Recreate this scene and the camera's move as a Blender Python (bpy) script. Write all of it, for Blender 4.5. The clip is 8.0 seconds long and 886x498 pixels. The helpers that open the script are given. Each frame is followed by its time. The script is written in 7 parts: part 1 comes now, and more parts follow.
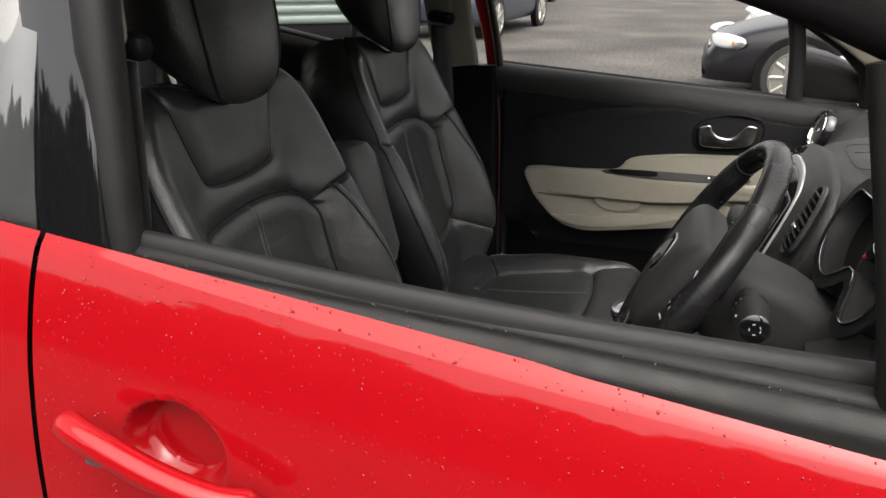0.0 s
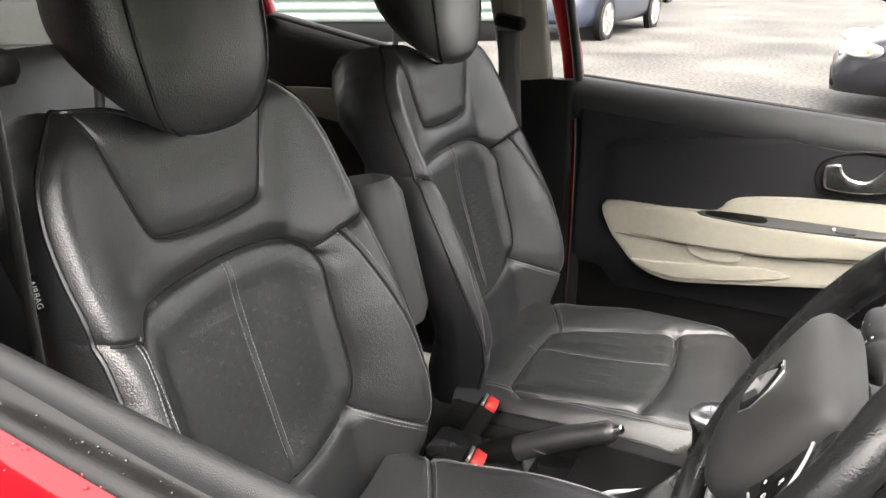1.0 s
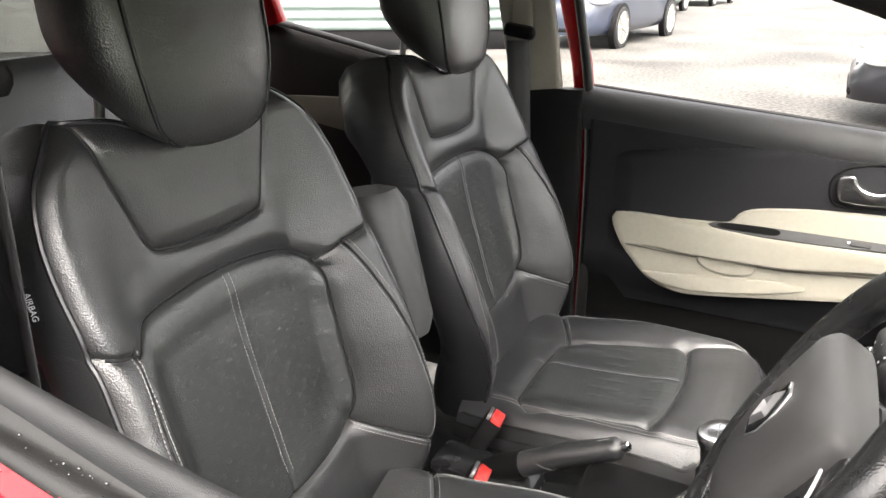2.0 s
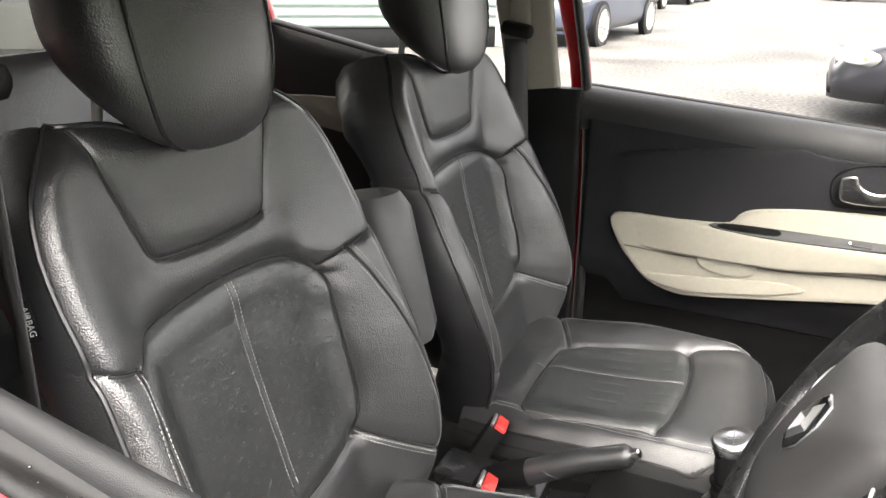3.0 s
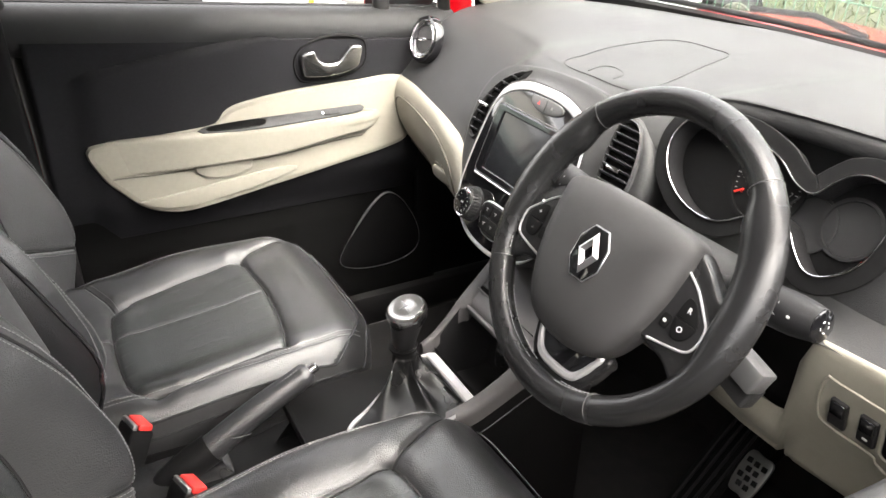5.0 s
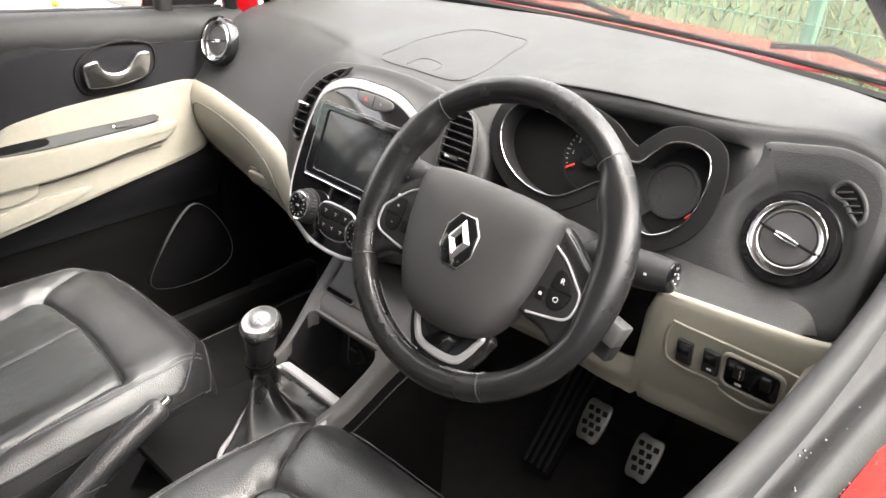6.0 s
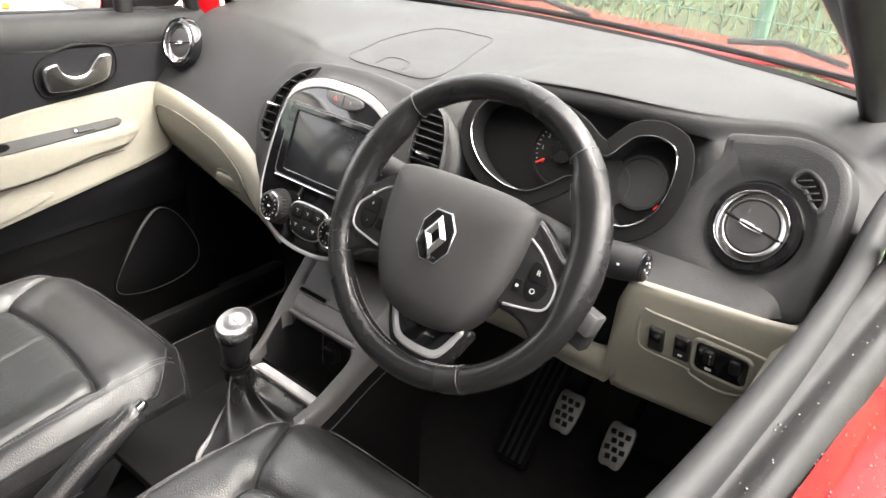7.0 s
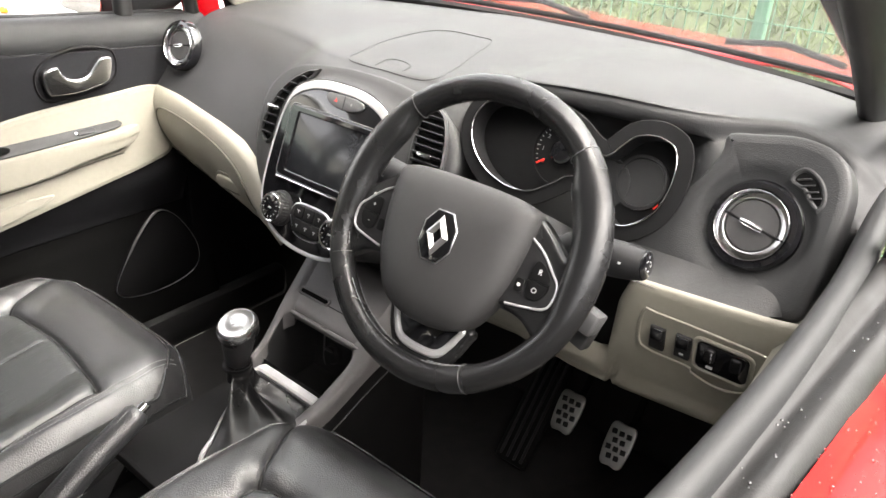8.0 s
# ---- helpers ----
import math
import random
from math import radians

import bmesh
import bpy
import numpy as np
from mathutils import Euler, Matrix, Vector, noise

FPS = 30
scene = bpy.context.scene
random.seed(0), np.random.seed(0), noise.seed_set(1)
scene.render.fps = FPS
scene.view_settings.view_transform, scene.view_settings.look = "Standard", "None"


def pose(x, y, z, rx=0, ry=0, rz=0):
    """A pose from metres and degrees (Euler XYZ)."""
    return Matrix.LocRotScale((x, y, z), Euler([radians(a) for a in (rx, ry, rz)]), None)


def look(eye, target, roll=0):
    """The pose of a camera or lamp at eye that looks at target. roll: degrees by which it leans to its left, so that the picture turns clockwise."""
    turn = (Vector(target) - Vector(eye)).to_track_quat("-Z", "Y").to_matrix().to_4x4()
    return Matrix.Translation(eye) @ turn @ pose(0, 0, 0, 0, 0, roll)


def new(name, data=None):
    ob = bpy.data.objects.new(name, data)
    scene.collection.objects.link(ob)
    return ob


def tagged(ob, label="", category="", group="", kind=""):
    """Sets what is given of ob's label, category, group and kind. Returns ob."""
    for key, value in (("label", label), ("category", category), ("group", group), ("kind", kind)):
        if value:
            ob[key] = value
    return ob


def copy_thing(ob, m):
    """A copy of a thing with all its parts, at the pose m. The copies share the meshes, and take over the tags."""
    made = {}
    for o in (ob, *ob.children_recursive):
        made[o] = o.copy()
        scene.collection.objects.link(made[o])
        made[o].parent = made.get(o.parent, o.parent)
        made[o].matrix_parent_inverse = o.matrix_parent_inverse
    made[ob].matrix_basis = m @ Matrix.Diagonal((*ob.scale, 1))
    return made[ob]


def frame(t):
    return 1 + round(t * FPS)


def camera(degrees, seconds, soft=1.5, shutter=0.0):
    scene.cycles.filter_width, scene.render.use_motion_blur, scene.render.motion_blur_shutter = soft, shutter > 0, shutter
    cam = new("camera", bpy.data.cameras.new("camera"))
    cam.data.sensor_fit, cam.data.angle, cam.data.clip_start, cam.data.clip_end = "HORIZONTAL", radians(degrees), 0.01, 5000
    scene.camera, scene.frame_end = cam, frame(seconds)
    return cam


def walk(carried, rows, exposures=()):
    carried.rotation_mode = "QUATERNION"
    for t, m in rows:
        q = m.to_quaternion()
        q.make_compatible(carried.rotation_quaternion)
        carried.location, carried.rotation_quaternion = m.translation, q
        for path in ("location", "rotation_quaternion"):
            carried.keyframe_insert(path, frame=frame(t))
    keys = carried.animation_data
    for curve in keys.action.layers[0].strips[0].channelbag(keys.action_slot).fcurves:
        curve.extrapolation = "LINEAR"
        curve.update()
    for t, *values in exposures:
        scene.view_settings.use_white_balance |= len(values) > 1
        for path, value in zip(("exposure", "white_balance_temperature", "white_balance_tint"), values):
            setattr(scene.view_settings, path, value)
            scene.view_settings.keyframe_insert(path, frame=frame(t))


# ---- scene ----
cam = camera(61.2, 8.0)
PATH = [
    (0, (-0.018, 0.009, 1.429), (-0.592, 1.78, 0.698), 0.1),
    (0.5, (-0.037, 0.281, 1.42), (-0.712, 2.009, 0.673), -0.1),
    (1, (-0.028, 0.356, 1.418), (-0.844, 2.027, 0.682), 0.4),
    (1.5, (-0.02, 0.368, 1.42), (-0.875, 2.027, 0.7), 0.3),
    (3, (-0.073, 0.389, 1.418), (-0.877, 2.072, 0.695), 0.6),
    (3.5, (-0.202, 0.388, 1.417), (-0.678, 2.183, 0.673), 1.5),
    (4, (-0.361, 0.417, 1.428), (-0.331, 2.241, 0.607), 2.0),
    (4.5, (-0.46, 0.48, 1.424), (0.056, 2.198, 0.539), 1.8),
    (5, (-0.515, 0.489, 1.429), (0.357, 2.015, 0.475), 1.9),
    (5.2, (-0.527, 0.495, 1.432), (0.457, 1.944, 0.467), 1.8),
    (6.3, (-0.613, 0.556, 1.435), (0.759, 1.665, 0.492), 3.7),
    (6.5, (-0.615, 0.556, 1.434), (0.764, 1.654, 0.49), 3.7),
    (7, (-0.618, 0.551, 1.436), (0.768, 1.639, 0.49), 3.4),
    (7.5, (-0.623, 0.549, 1.436), (0.766, 1.637, 0.494), 3.3),
    (8, (-0.624, 0.551, 1.435), (0.767, 1.638, 0.495), 3.2),
]

EXPOSURES = [(t, s, 6950, 12) for t, s in ((0.0, 1.1), (0.4, 1.85), (1.0, 2.72), (2.0, 3.0), (3.0, 3.08), (4.0, 3.08), (5.2, 3.12), (6.3, 3.05), (8.0, 3.0))]
walk(cam, [(t, look(eye, target, roll)) for t, eye, target, roll in PATH], EXPOSURES)

# ---- overcast daylight ----
world = bpy.data.worlds.new("overcast")
scene.world = world
world.use_nodes = True
wn, wl = world.node_tree.nodes, world.node_tree.links
wn.clear()
sky = wn.new("ShaderNodeTexSky")
sky.sky_type, sky.sun_disc = "NISHITA", False
sky.sun_elevation, sky.sun_rotation = radians(58), radians(150)
sky.dust_density, sky.air_density = 4.0, 1.0
milky = wn.new("ShaderNodeHueSaturation")
milky.inputs["Saturation"].default_value = 0.18
back = wn.new("ShaderNodeBackground")
back.inputs["Strength"].default_value = 0.2
wout = wn.new("ShaderNodeOutputWorld")
wl.new(sky.outputs[0], milky.inputs["Color"])
wl.new(milky.outputs[0], back.inputs["Color"])
wl.new(back.outputs[0], wout.inputs["Surface"])
sun = new("sun", bpy.data.lights.new("sun", "SUN"))
sun.data.energy, sun.data.angle, sun.data.color = 1.35, radians(70), (1.0, 0.96, 0.9)
sun.matrix_world = pose(0, 0, 8, 28, 0, -12)


# ---- materials ----
def material(name, color, rough=0.5, metal=0.0, coat=0.0, grain=0.0, grain_scale=900.0, spots=0.0, spot_scale=6.0,
             rough_var=0.0, transmission=0.0, wear=None, kind="noise", specular=0.5, detail_scale=None, creases=1.0, embossed=0.0, coat_rough=0.04):
    """A principled material with colour variation at two scales, fine relief and uneven gloss."""
    m = bpy.data.materials.new(name)
    m.use_nodes = True
    n, l = m.node_tree.nodes, m.node_tree.links
    b = n["Principled BSDF"]
    b.inputs["Base Color"].default_value = (*color, 1)
    b.inputs["Roughness"].default_value = rough
    b.inputs["Metallic"].default_value = metal
    b.inputs["Coat Weight"].default_value = coat
    b.inputs["Coat Roughness"].default_value = coat_rough
    b.inputs["Transmission Weight"].default_value = transmission
    b.inputs["Specular IOR Level"].default_value = specular
    co = n.new("ShaderNodeTexCoord")
    if spots:
        a = n.new("ShaderNodeTexNoise")
        a.inputs["Scale"].default_value, a.inputs["Detail"].default_value = spot_scale, 6
        f = n.new("ShaderNodeTexNoise")
        f.inputs["Scale"].default_value, f.inputs["Detail"].default_value = detail_scale or spot_scale * 25, 3
        l.new(co.outputs["Object"], a.inputs["Vector"])
        l.new(co.outputs["Object"], f.inputs["Vector"])
        mix = n.new("ShaderNodeMath")
        mix.operation = "ADD"
        l.new(a.outputs["Fac"], mix.inputs[0])
        l.new(f.outputs["Fac"], mix.inputs[1])
        ramp = n.new("ShaderNodeMapRange")
        ramp.inputs["From Min"].default_value, ramp.inputs["From Max"].default_value = 0.7, 1.3
        ramp.inputs["To Min"].default_value, ramp.inputs["To Max"].default_value = 1 - spots, 1 + spots
        l.new(mix.outputs[0], ramp.inputs["Value"])
        sc = n.new("ShaderNodeVectorMath")
        sc.operation = "SCALE"
        sc.inputs[0].default_value = color
        l.new(ramp.outputs[0], sc.inputs["Scale"])
        l.new(sc.outputs[0], b.inputs["Base Color"])
        if rough_var:
            rr = n.new("ShaderNodeMapRange")
            rr.inputs["From Min"].default_value, rr.inputs["From Max"].default_value = 0.3, 0.7
            rr.inputs["To Min"].default_value, rr.inputs["To Max"].default_value = rough - rough_var, rough + rough_var
            l.new(a.outputs["Fac"], rr.inputs["Value"])
            l.new(rr.outputs[0], b.inputs["Roughness"])
    if grain:
        bump = n.new("ShaderNodeBump")
        bump.inputs["Strength"].default_value, bump.inputs["Distance"].default_value = grain, 0.001
        if kind == "leather":
            g = n.new("ShaderNodeTexVoronoi")
            g.inputs["Scale"].default_value = grain_scale
            l.new(co.outputs["Object"], g.inputs["Vector"])
            g2 = n.new("ShaderNodeTexNoise")
            g2.inputs["Scale"].default_value, g2.inputs["Detail"].default_value = 34, 4
            l.new(co.outputs["Object"], g2.inputs["Vector"])
            ad = n.new("ShaderNodeMath")
            ad.operation, ad.inputs[1].default_value = "MULTIPLY_ADD", 0.35
            l.new(g2.outputs["Fac"], ad.inputs[0])
            l.new(g.outputs["Distance"], ad.inputs[2])
            height = ad.outputs[0]
            # long soft creases of worn hide
            tw = n.new("ShaderNodeMapping")
            tw.inputs["Rotation"].default_value, tw.inputs["Scale"].default_value = (0.9, 0.3, 0.5), (1.0, 1.0, 3.2)
            l.new(co.outputs["Object"], tw.inputs["Vector"])
            cr = n.new("ShaderNodeTexNoise")
            cr.inputs["Scale"].default_value, cr.inputs["Detail"].default_value, cr.inputs["Distortion"].default_value = 9, 3, 0.8
            l.new(tw.outputs[0], cr.inputs["Vector"])
            add2 = n.new("ShaderNodeMath")
            add2.operation, add2.inputs[1].default_value = "MULTIPLY_ADD", creases
            l.new(cr.outputs["Fac"], add2.inputs[0])
            l.new(height, add2.inputs[2])
            height = add2.outputs[0]
            if embossed:
                # staggered pressed dashes
                sep = n.new("ShaderNodeSeparateXYZ")
                l.new(co.outputs["Object"], sep.inputs[0])
                waves = []
                for axis, period in (("Y", 0.034), ("Z", 0.026)):
                    w = n.new("ShaderNodeMath")
                    w.operation, w.inputs[1].default_value = "MULTIPLY", 2 * math.pi / period
                    l.new(sep.outputs[axis], w.inputs[0])
                    sn = n.new("ShaderNodeMath")
                    sn.operation = "SINE"
                    l.new(w.outputs[0], sn.inputs[0])
                    waves.append(sn.outputs[0])
                pr = n.new("ShaderNodeMath")
                pr.operation = "MULTIPLY"
                l.new(waves[0], pr.inputs[0])
                l.new(waves[1], pr.inputs[1])
                dash = n.new("ShaderNodeMapRange")
                dash.interpolation_type = "SMOOTHSTEP"
                dash.inputs["From Min"].default_value, dash.inputs["From Max"].default_value = 0.55, 0.85
                dash.inputs["To Min"].default_value, dash.inputs["To Max"].default_value = 0.0, -embossed
                l.new(pr.outputs[0], dash.inputs["Value"])
                add3 = n.new("ShaderNodeMath")
                l.new(dash.outputs[0], add3.inputs[0])
                l.new(height, add3.inputs[1])
                height = add3.outputs[0]
            l.new(height, bump.inputs["Height"])
        else:
            g = n.new("ShaderNodeTexNoise")
            g.inputs["Scale"].default_value, g.inputs["Detail"].default_value = grain_scale, 2
            l.new(co.outputs["Object"], g.inputs["Vector"])
            l.new(g.outputs["Fac"], bump.inputs["Height"])
        l.new(bump.outputs[0], b.inputs["Normal"])
    return m


LEATHER = material("black_leather", (0.018, 0.0185, 0.02), 0.36, coat=0.15, coat_rough=0.3, grain=0.45, grain_scale=480, spots=0.2, spot_scale=9, rough_var=0.07, kind="leather", specular=1.0, creases=2.0)
LEATHER_FINE = material("fine_black_leather", (0.018, 0.0185, 0.02), 0.36, coat=0.15, coat_rough=0.3, grain=0.55, grain_scale=480, spots=0.18, spot_scale=12, rough_var=0.07, kind="leather", specular=1.0, creases=2.0)
# slight green in this black stands for grass reflected in the centre panels
PERFORATED = material("embossed_black_leather", (0.0175, 0.0195, 0.02), 0.38, coat=0.3, coat_rough=0.3, grain=0.5, grain_scale=520, spots=0.2, spot_scale=7, rough_var=0.09, kind="leather", specular=1.0, creases=4.0, embossed=1.1)
RIM_LEATHER = material("worn_wheel_leather", (0.012, 0.0121, 0.0128), 0.25, grain=0.2, grain_scale=640, spots=0.15, spot_scale=14, rough_var=0.07, kind="leather")
GAITER = material("soft_gaiter_leather", (0.005, 0.0051, 0.0054), 0.3, grain=0.2, grain_scale=700, spots=0.12, spot_scale=14, rough_var=0.06, kind="leather", specular=0.35)
# darker copy of the leather: shade on the seat sides put into its colour
SKIRT = material("seat_leather_side_shade", (0.008, 0.0082, 0.009), 0.55, grain=0.4, grain_scale=620, spots=0.15, spot_scale=12, kind="leather", specular=0.35)
STITCH = material("grey_thread", (0.26, 0.26, 0.265), 0.7)
COVER = material("grained_airbag_plastic", (0.033, 0.0325, 0.033), 0.5, grain=0.6, grain_scale=1300, spots=0.06, spot_scale=6, rough_var=0.04, specular=0.4)
PIPING = material("black_piping", (0.02, 0.02, 0.022), 0.24)
# near-black for strips laid in the seat seams as painted shade
SEAM = material("seam_shade_strip", (0.008, 0.008, 0.009), 0.8)
SOFT = material("soft_door_top", (0.008, 0.0085, 0.0092), 0.58, grain=0.5, grain_scale=1100, spots=0.1, spot_scale=5, specular=0.45)
DASH = material("grained_dark_plastic", (0.022, 0.0225, 0.0235), 0.55, grain=0.6, grain_scale=700, spots=0.08, spot_scale=5, rough_var=0.04, specular=0.4)
PLASTIC = material("black_plastic", (0.011, 0.011, 0.012), 0.5, grain=0.4, grain_scale=1300, spots=0.12, spot_scale=8, rough_var=0.05, specular=0.4)
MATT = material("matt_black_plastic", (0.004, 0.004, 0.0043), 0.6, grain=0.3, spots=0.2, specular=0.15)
GREYPLASTIC = material("grey_satin_plastic", (0.075, 0.076, 0.078), 0.42, grain=0.2, grain_scale=1500, spots=0.05, spot_scale=7)
BEIGE = material("beige_plastic", (0.235, 0.222, 0.186), 0.5, grain=0.35, grain_scale=1200, spots=0.05, spot_scale=4, rough_var=0.04)
# beige darkened for the shade in panel grooves and the latch recess
SEAMBEIGE = material("shaded_beige_groove", (0.09, 0.083, 0.068), 0.7)
HEADLINER = material("pale_grey_cloth", (0.5, 0.49, 0.45), 0.85, grain=0.5, grain_scale=900, spots=0.05)
PILLARTRIM = material("pale_pillar_trim", (0.2, 0.19, 0.16), 0.6, grain=0.3, spots=0.05)
GLOSS = material("piano_black", (0.006, 0.006, 0.007), 0.07, coat=0.6, spots=0.1, spot_scale=20, rough_var=0.02)
SCREEN = material("dark_screen", (0.014, 0.015, 0.017), 0.14, spots=0.1, spot_scale=12, rough_var=0.03)
CHROME = material("chrome", (0.72, 0.72, 0.73), 0.12, metal=1.0, spots=0.06, spot_scale=30, rough_var=0.04)
SILVERPLASTIC = material("screen_glint_silver", (0.17, 0.17, 0.175), 0.42, metal=0.4, spots=0.05, spot_scale=18, rough_var=0.04)
TRIM = material("silver_painted_trim", (0.42, 0.42, 0.43), 0.34, metal=0.35, spots=0.05, spot_scale=25, rough_var=0.05)
HANDLE = material("dull_chrome", (0.58, 0.58, 0.585), 0.24, metal=1.0, spots=0.02, spot_scale=60, rough_var=0.03)
SATIN = material("satin_silver", (0.6, 0.6, 0.61), 0.36, metal=1.0, spots=0.06, spot_scale=25, rough_var=0.05)
RED = material("red_paint", (0.29, 0.0018, 0.005), 0.45, coat=0.8, coat_rough=0.05, spots=0.03, spot_scale=3, specular=0.06)
# near-black of the lower door panel; elsewhere shade in hollows put into colour
RECESS = material("deep_black_and_hollow_shade", (0.002, 0.002, 0.002), 0.8, specular=0.1)
RUBBER = material("black_rubber", (0.006, 0.006, 0.006), 0.55, grain=0.25, grain_scale=500, spots=0.3, spot_scale=20, rough_var=0.12, specular=0.35)
CARPET = material("black_carpet", (0.014, 0.0135, 0.0145), 0.95, grain=1.0, grain_scale=700, spots=0.4, spot_scale=30)
BELT = material("grey_webbing", (0.035, 0.035, 0.037), 0.7, grain=0.6, grain_scale=800, spots=0.1, spot_scale=30)
BUCKLERED = material("red_plastic", (0.6, 0.035, 0.03), 0.4, spots=0.08, spot_scale=40)
WHITE = material("white_marking", (0.6, 0.6, 0.6), 0.5)
DIM = material("grey_marking", (0.22, 0.22, 0.22), 0.5)
NEEDLE = material("red_marking", (0.7, 0.03, 0.02), 0.5)
PEDAL = material("brushed_steel", (0.5, 0.5, 0.49), 0.36, metal=1.0, grain=0.3, grain_scale=300, spots=0.15, spot_scale=60, rough_var=0.08)
TINTED = material("smoked_glass", (0.16, 0.17, 0.17), 0.0, transmission=1.0)
GLASS = material("glass", (0.95, 0.97, 0.96), 0.0, transmission=1.0)
DARKGLASS = material("tinted_glass", (0.05, 0.054, 0.055), 0.03, coat=1.0, specular=1.0)
MIRROR = material("mirror_glass", (0.85, 0.86, 0.87), 0.02, metal=1.0)


# ---- geometry ----
def spline(points, n, closed=False):
    """n points evenly along a smooth curve through the given points."""
    p = np.array(points, float)
    k = len(p)
    out = []
    segs = k if closed else k - 1
    for i in range(segs):
        if closed:
            a, b, c, d = p[(i - 1) % k], p[i], p[(i + 1) % k], p[(i + 2) % k]
        else:
            b, c = p[i], p[i + 1]
            a = p[i - 1] if i else 2 * b - c
            d = p[i + 2] if i + 2 < k else 2 * c - b
        for j in range(24):
            t = j / 24
            out.append(0.5 * (2 * b + (c - a) * t + (2 * a - 5 * b + 4 * c - d) * t * t + (3 * b - a - 3 * c + d) * t ** 3))
    out.append(p[0] if closed else p[-1])
    out = np.array(out)
    s = np.r_[0, np.cumsum(np.linalg.norm(np.diff(out, axis=0), axis=1))]
    want = np.linspace(0, s[-1], n + 1)[:-1] if closed else np.linspace(0, s[-1], n)
    return np.stack([np.interp(want, s, out[:, i]) for i in range(p.shape[1])], 1)


def curve1(xs, ys):
    """A smooth function through knots."""
    xs, ys = np.array(xs, float), np.array(ys, float)

    def f(x):
        lin = np.interp(x, xs, ys)
        h = (xs[-1] - xs[0]) / len(xs) * 0.35
        return (lin + np.interp(x - h, xs, ys) + np.interp(x + h, xs, ys)) / 3
    return f


def smooth(a, b, x):
    t = np.clip((x - a) / (b - a), 0, 1)
    return t * t * (3 - 2 * t)


def grid(p, cu=False, cv=False):
    """A sheet of quads from an array m x n x 3."""
    m, n = p.shape[:2]
    i, j = np.meshgrid(np.arange(m if cu else m - 1), np.arange(n if cv else n - 1), indexing="ij")
    a, b, c, d = i * n + j, ((i + 1) % m) * n + j, ((i + 1) % m) * n + (j + 1) % n, i * n + (j + 1) % n
    return p.reshape(-1, 3), [tuple(q) for q in np.stack([a, b, c, d], -1).reshape(-1, 4).tolist()]


def join(*geos):
    v, f, k = [], [], 0
    for a, b in geos:
        a = np.asarray(a, float)
        v.append(a)
        f += [tuple(i + k for i in q) for q in b]
        k += len(a)
    return np.concatenate(v), f


def moved(geo, m):
    v = np.asarray(geo[0], float)
    r = np.array(m)
    return v @ r[:3, :3].T + r[:3, 3], geo[1]


def loft(sections, m, n, closed=False):
    """A smooth skin over sections, each a list of points."""
    s = np.array([spline(q, n, closed) for q in sections])
    t = np.array([spline(s[:, j], m) for j in range(s.shape[1])]).transpose(1, 0, 2)
    return grid(t, cv=closed)


def tube(points, r, n=8, closed=False):
    """A round bar along points."""
    p = np.array(points, float)
    k = len(p)
    if closed:
        d = np.roll(p, -1, 0) - np.roll(p, 1, 0)
    else:
        d = np.gradient(p, axis=0)
    d /= np.linalg.norm(d, axis=1)[:, None] + 1e-12
    up = np.array((0.0, 0, 1)) if abs(d[0][2]) < 0.9 else np.array((1.0, 0, 0))
    rings = []
    a = np.cross(d[0], up)
    rad = np.full(k, r) if np.isscalar(r) else np.array(r)
    for i in range(k):
        a = a - d[i] * (a @ d[i])
        a /= np.linalg.norm(a)
        b = np.cross(d[i], a)
        w = np.linspace(0, 2 * np.pi, n, endpoint=False)
        rings.append(p[i] + rad[i] * (np.cos(w)[:, None] * a + np.sin(w)[:, None] * b))
    v, f = grid(np.array(rings), cu=closed, cv=True)
    if not closed:
        f = f + [tuple(range(n))[::-1], tuple(range((k - 1) * n, k * n))]
    return v, f


def offset(poly, d):
    """A closed outline moved inwards by d."""
    p = np.array(poly, float)
    e = np.roll(p, -1, 0) - p
    area = 0.5 * np.sum(p[:, 0] * np.roll(p[:, 1], -1) - np.roll(p[:, 0], -1) * p[:, 1])
    nrm = np.stack([-e[:, 1], e[:, 0]], 1) * (1 if area > 0 else -1)
    nrm /= np.linalg.norm(nrm, axis=1)[:, None] + 1e-12
    q = nrm + np.roll(nrm, 1, 0)
    q /= np.maximum(np.sum(q * q, 1)[:, None] / 2, 0.25)
    return p + q * d


def plate(poly, depth, m=None, bevel=0.002, steps=3, back=0.0):
    """A flat outline raised by depth, with rounded upper edges; m places it (z is out of the face)."""
    p = np.array(poly, float)
    if np.sum(p[:, 0] * np.roll(p[:, 1], -1) - np.roll(p[:, 0], -1) * p[:, 1]) < 0:
        p = p[::-1]
    n = len(p)
    rings = [np.c_[p, np.full(n, -back)]]
    for i in range(steps + 1):
        a = i / steps * math.pi / 2
        q = offset(p, bevel * (1 - math.cos(a)))
        rings.append(np.c_[q, np.full(n, depth - bevel + bevel * math.sin(a))])
    v, f = grid(np.array(rings), cv=True)
    f = [q[::-1] for q in f] + [tuple(range(len(v) - n, len(v))), tuple(range(n))[::-1]]
    return moved((v, f), m) if m is not None else (v, f)


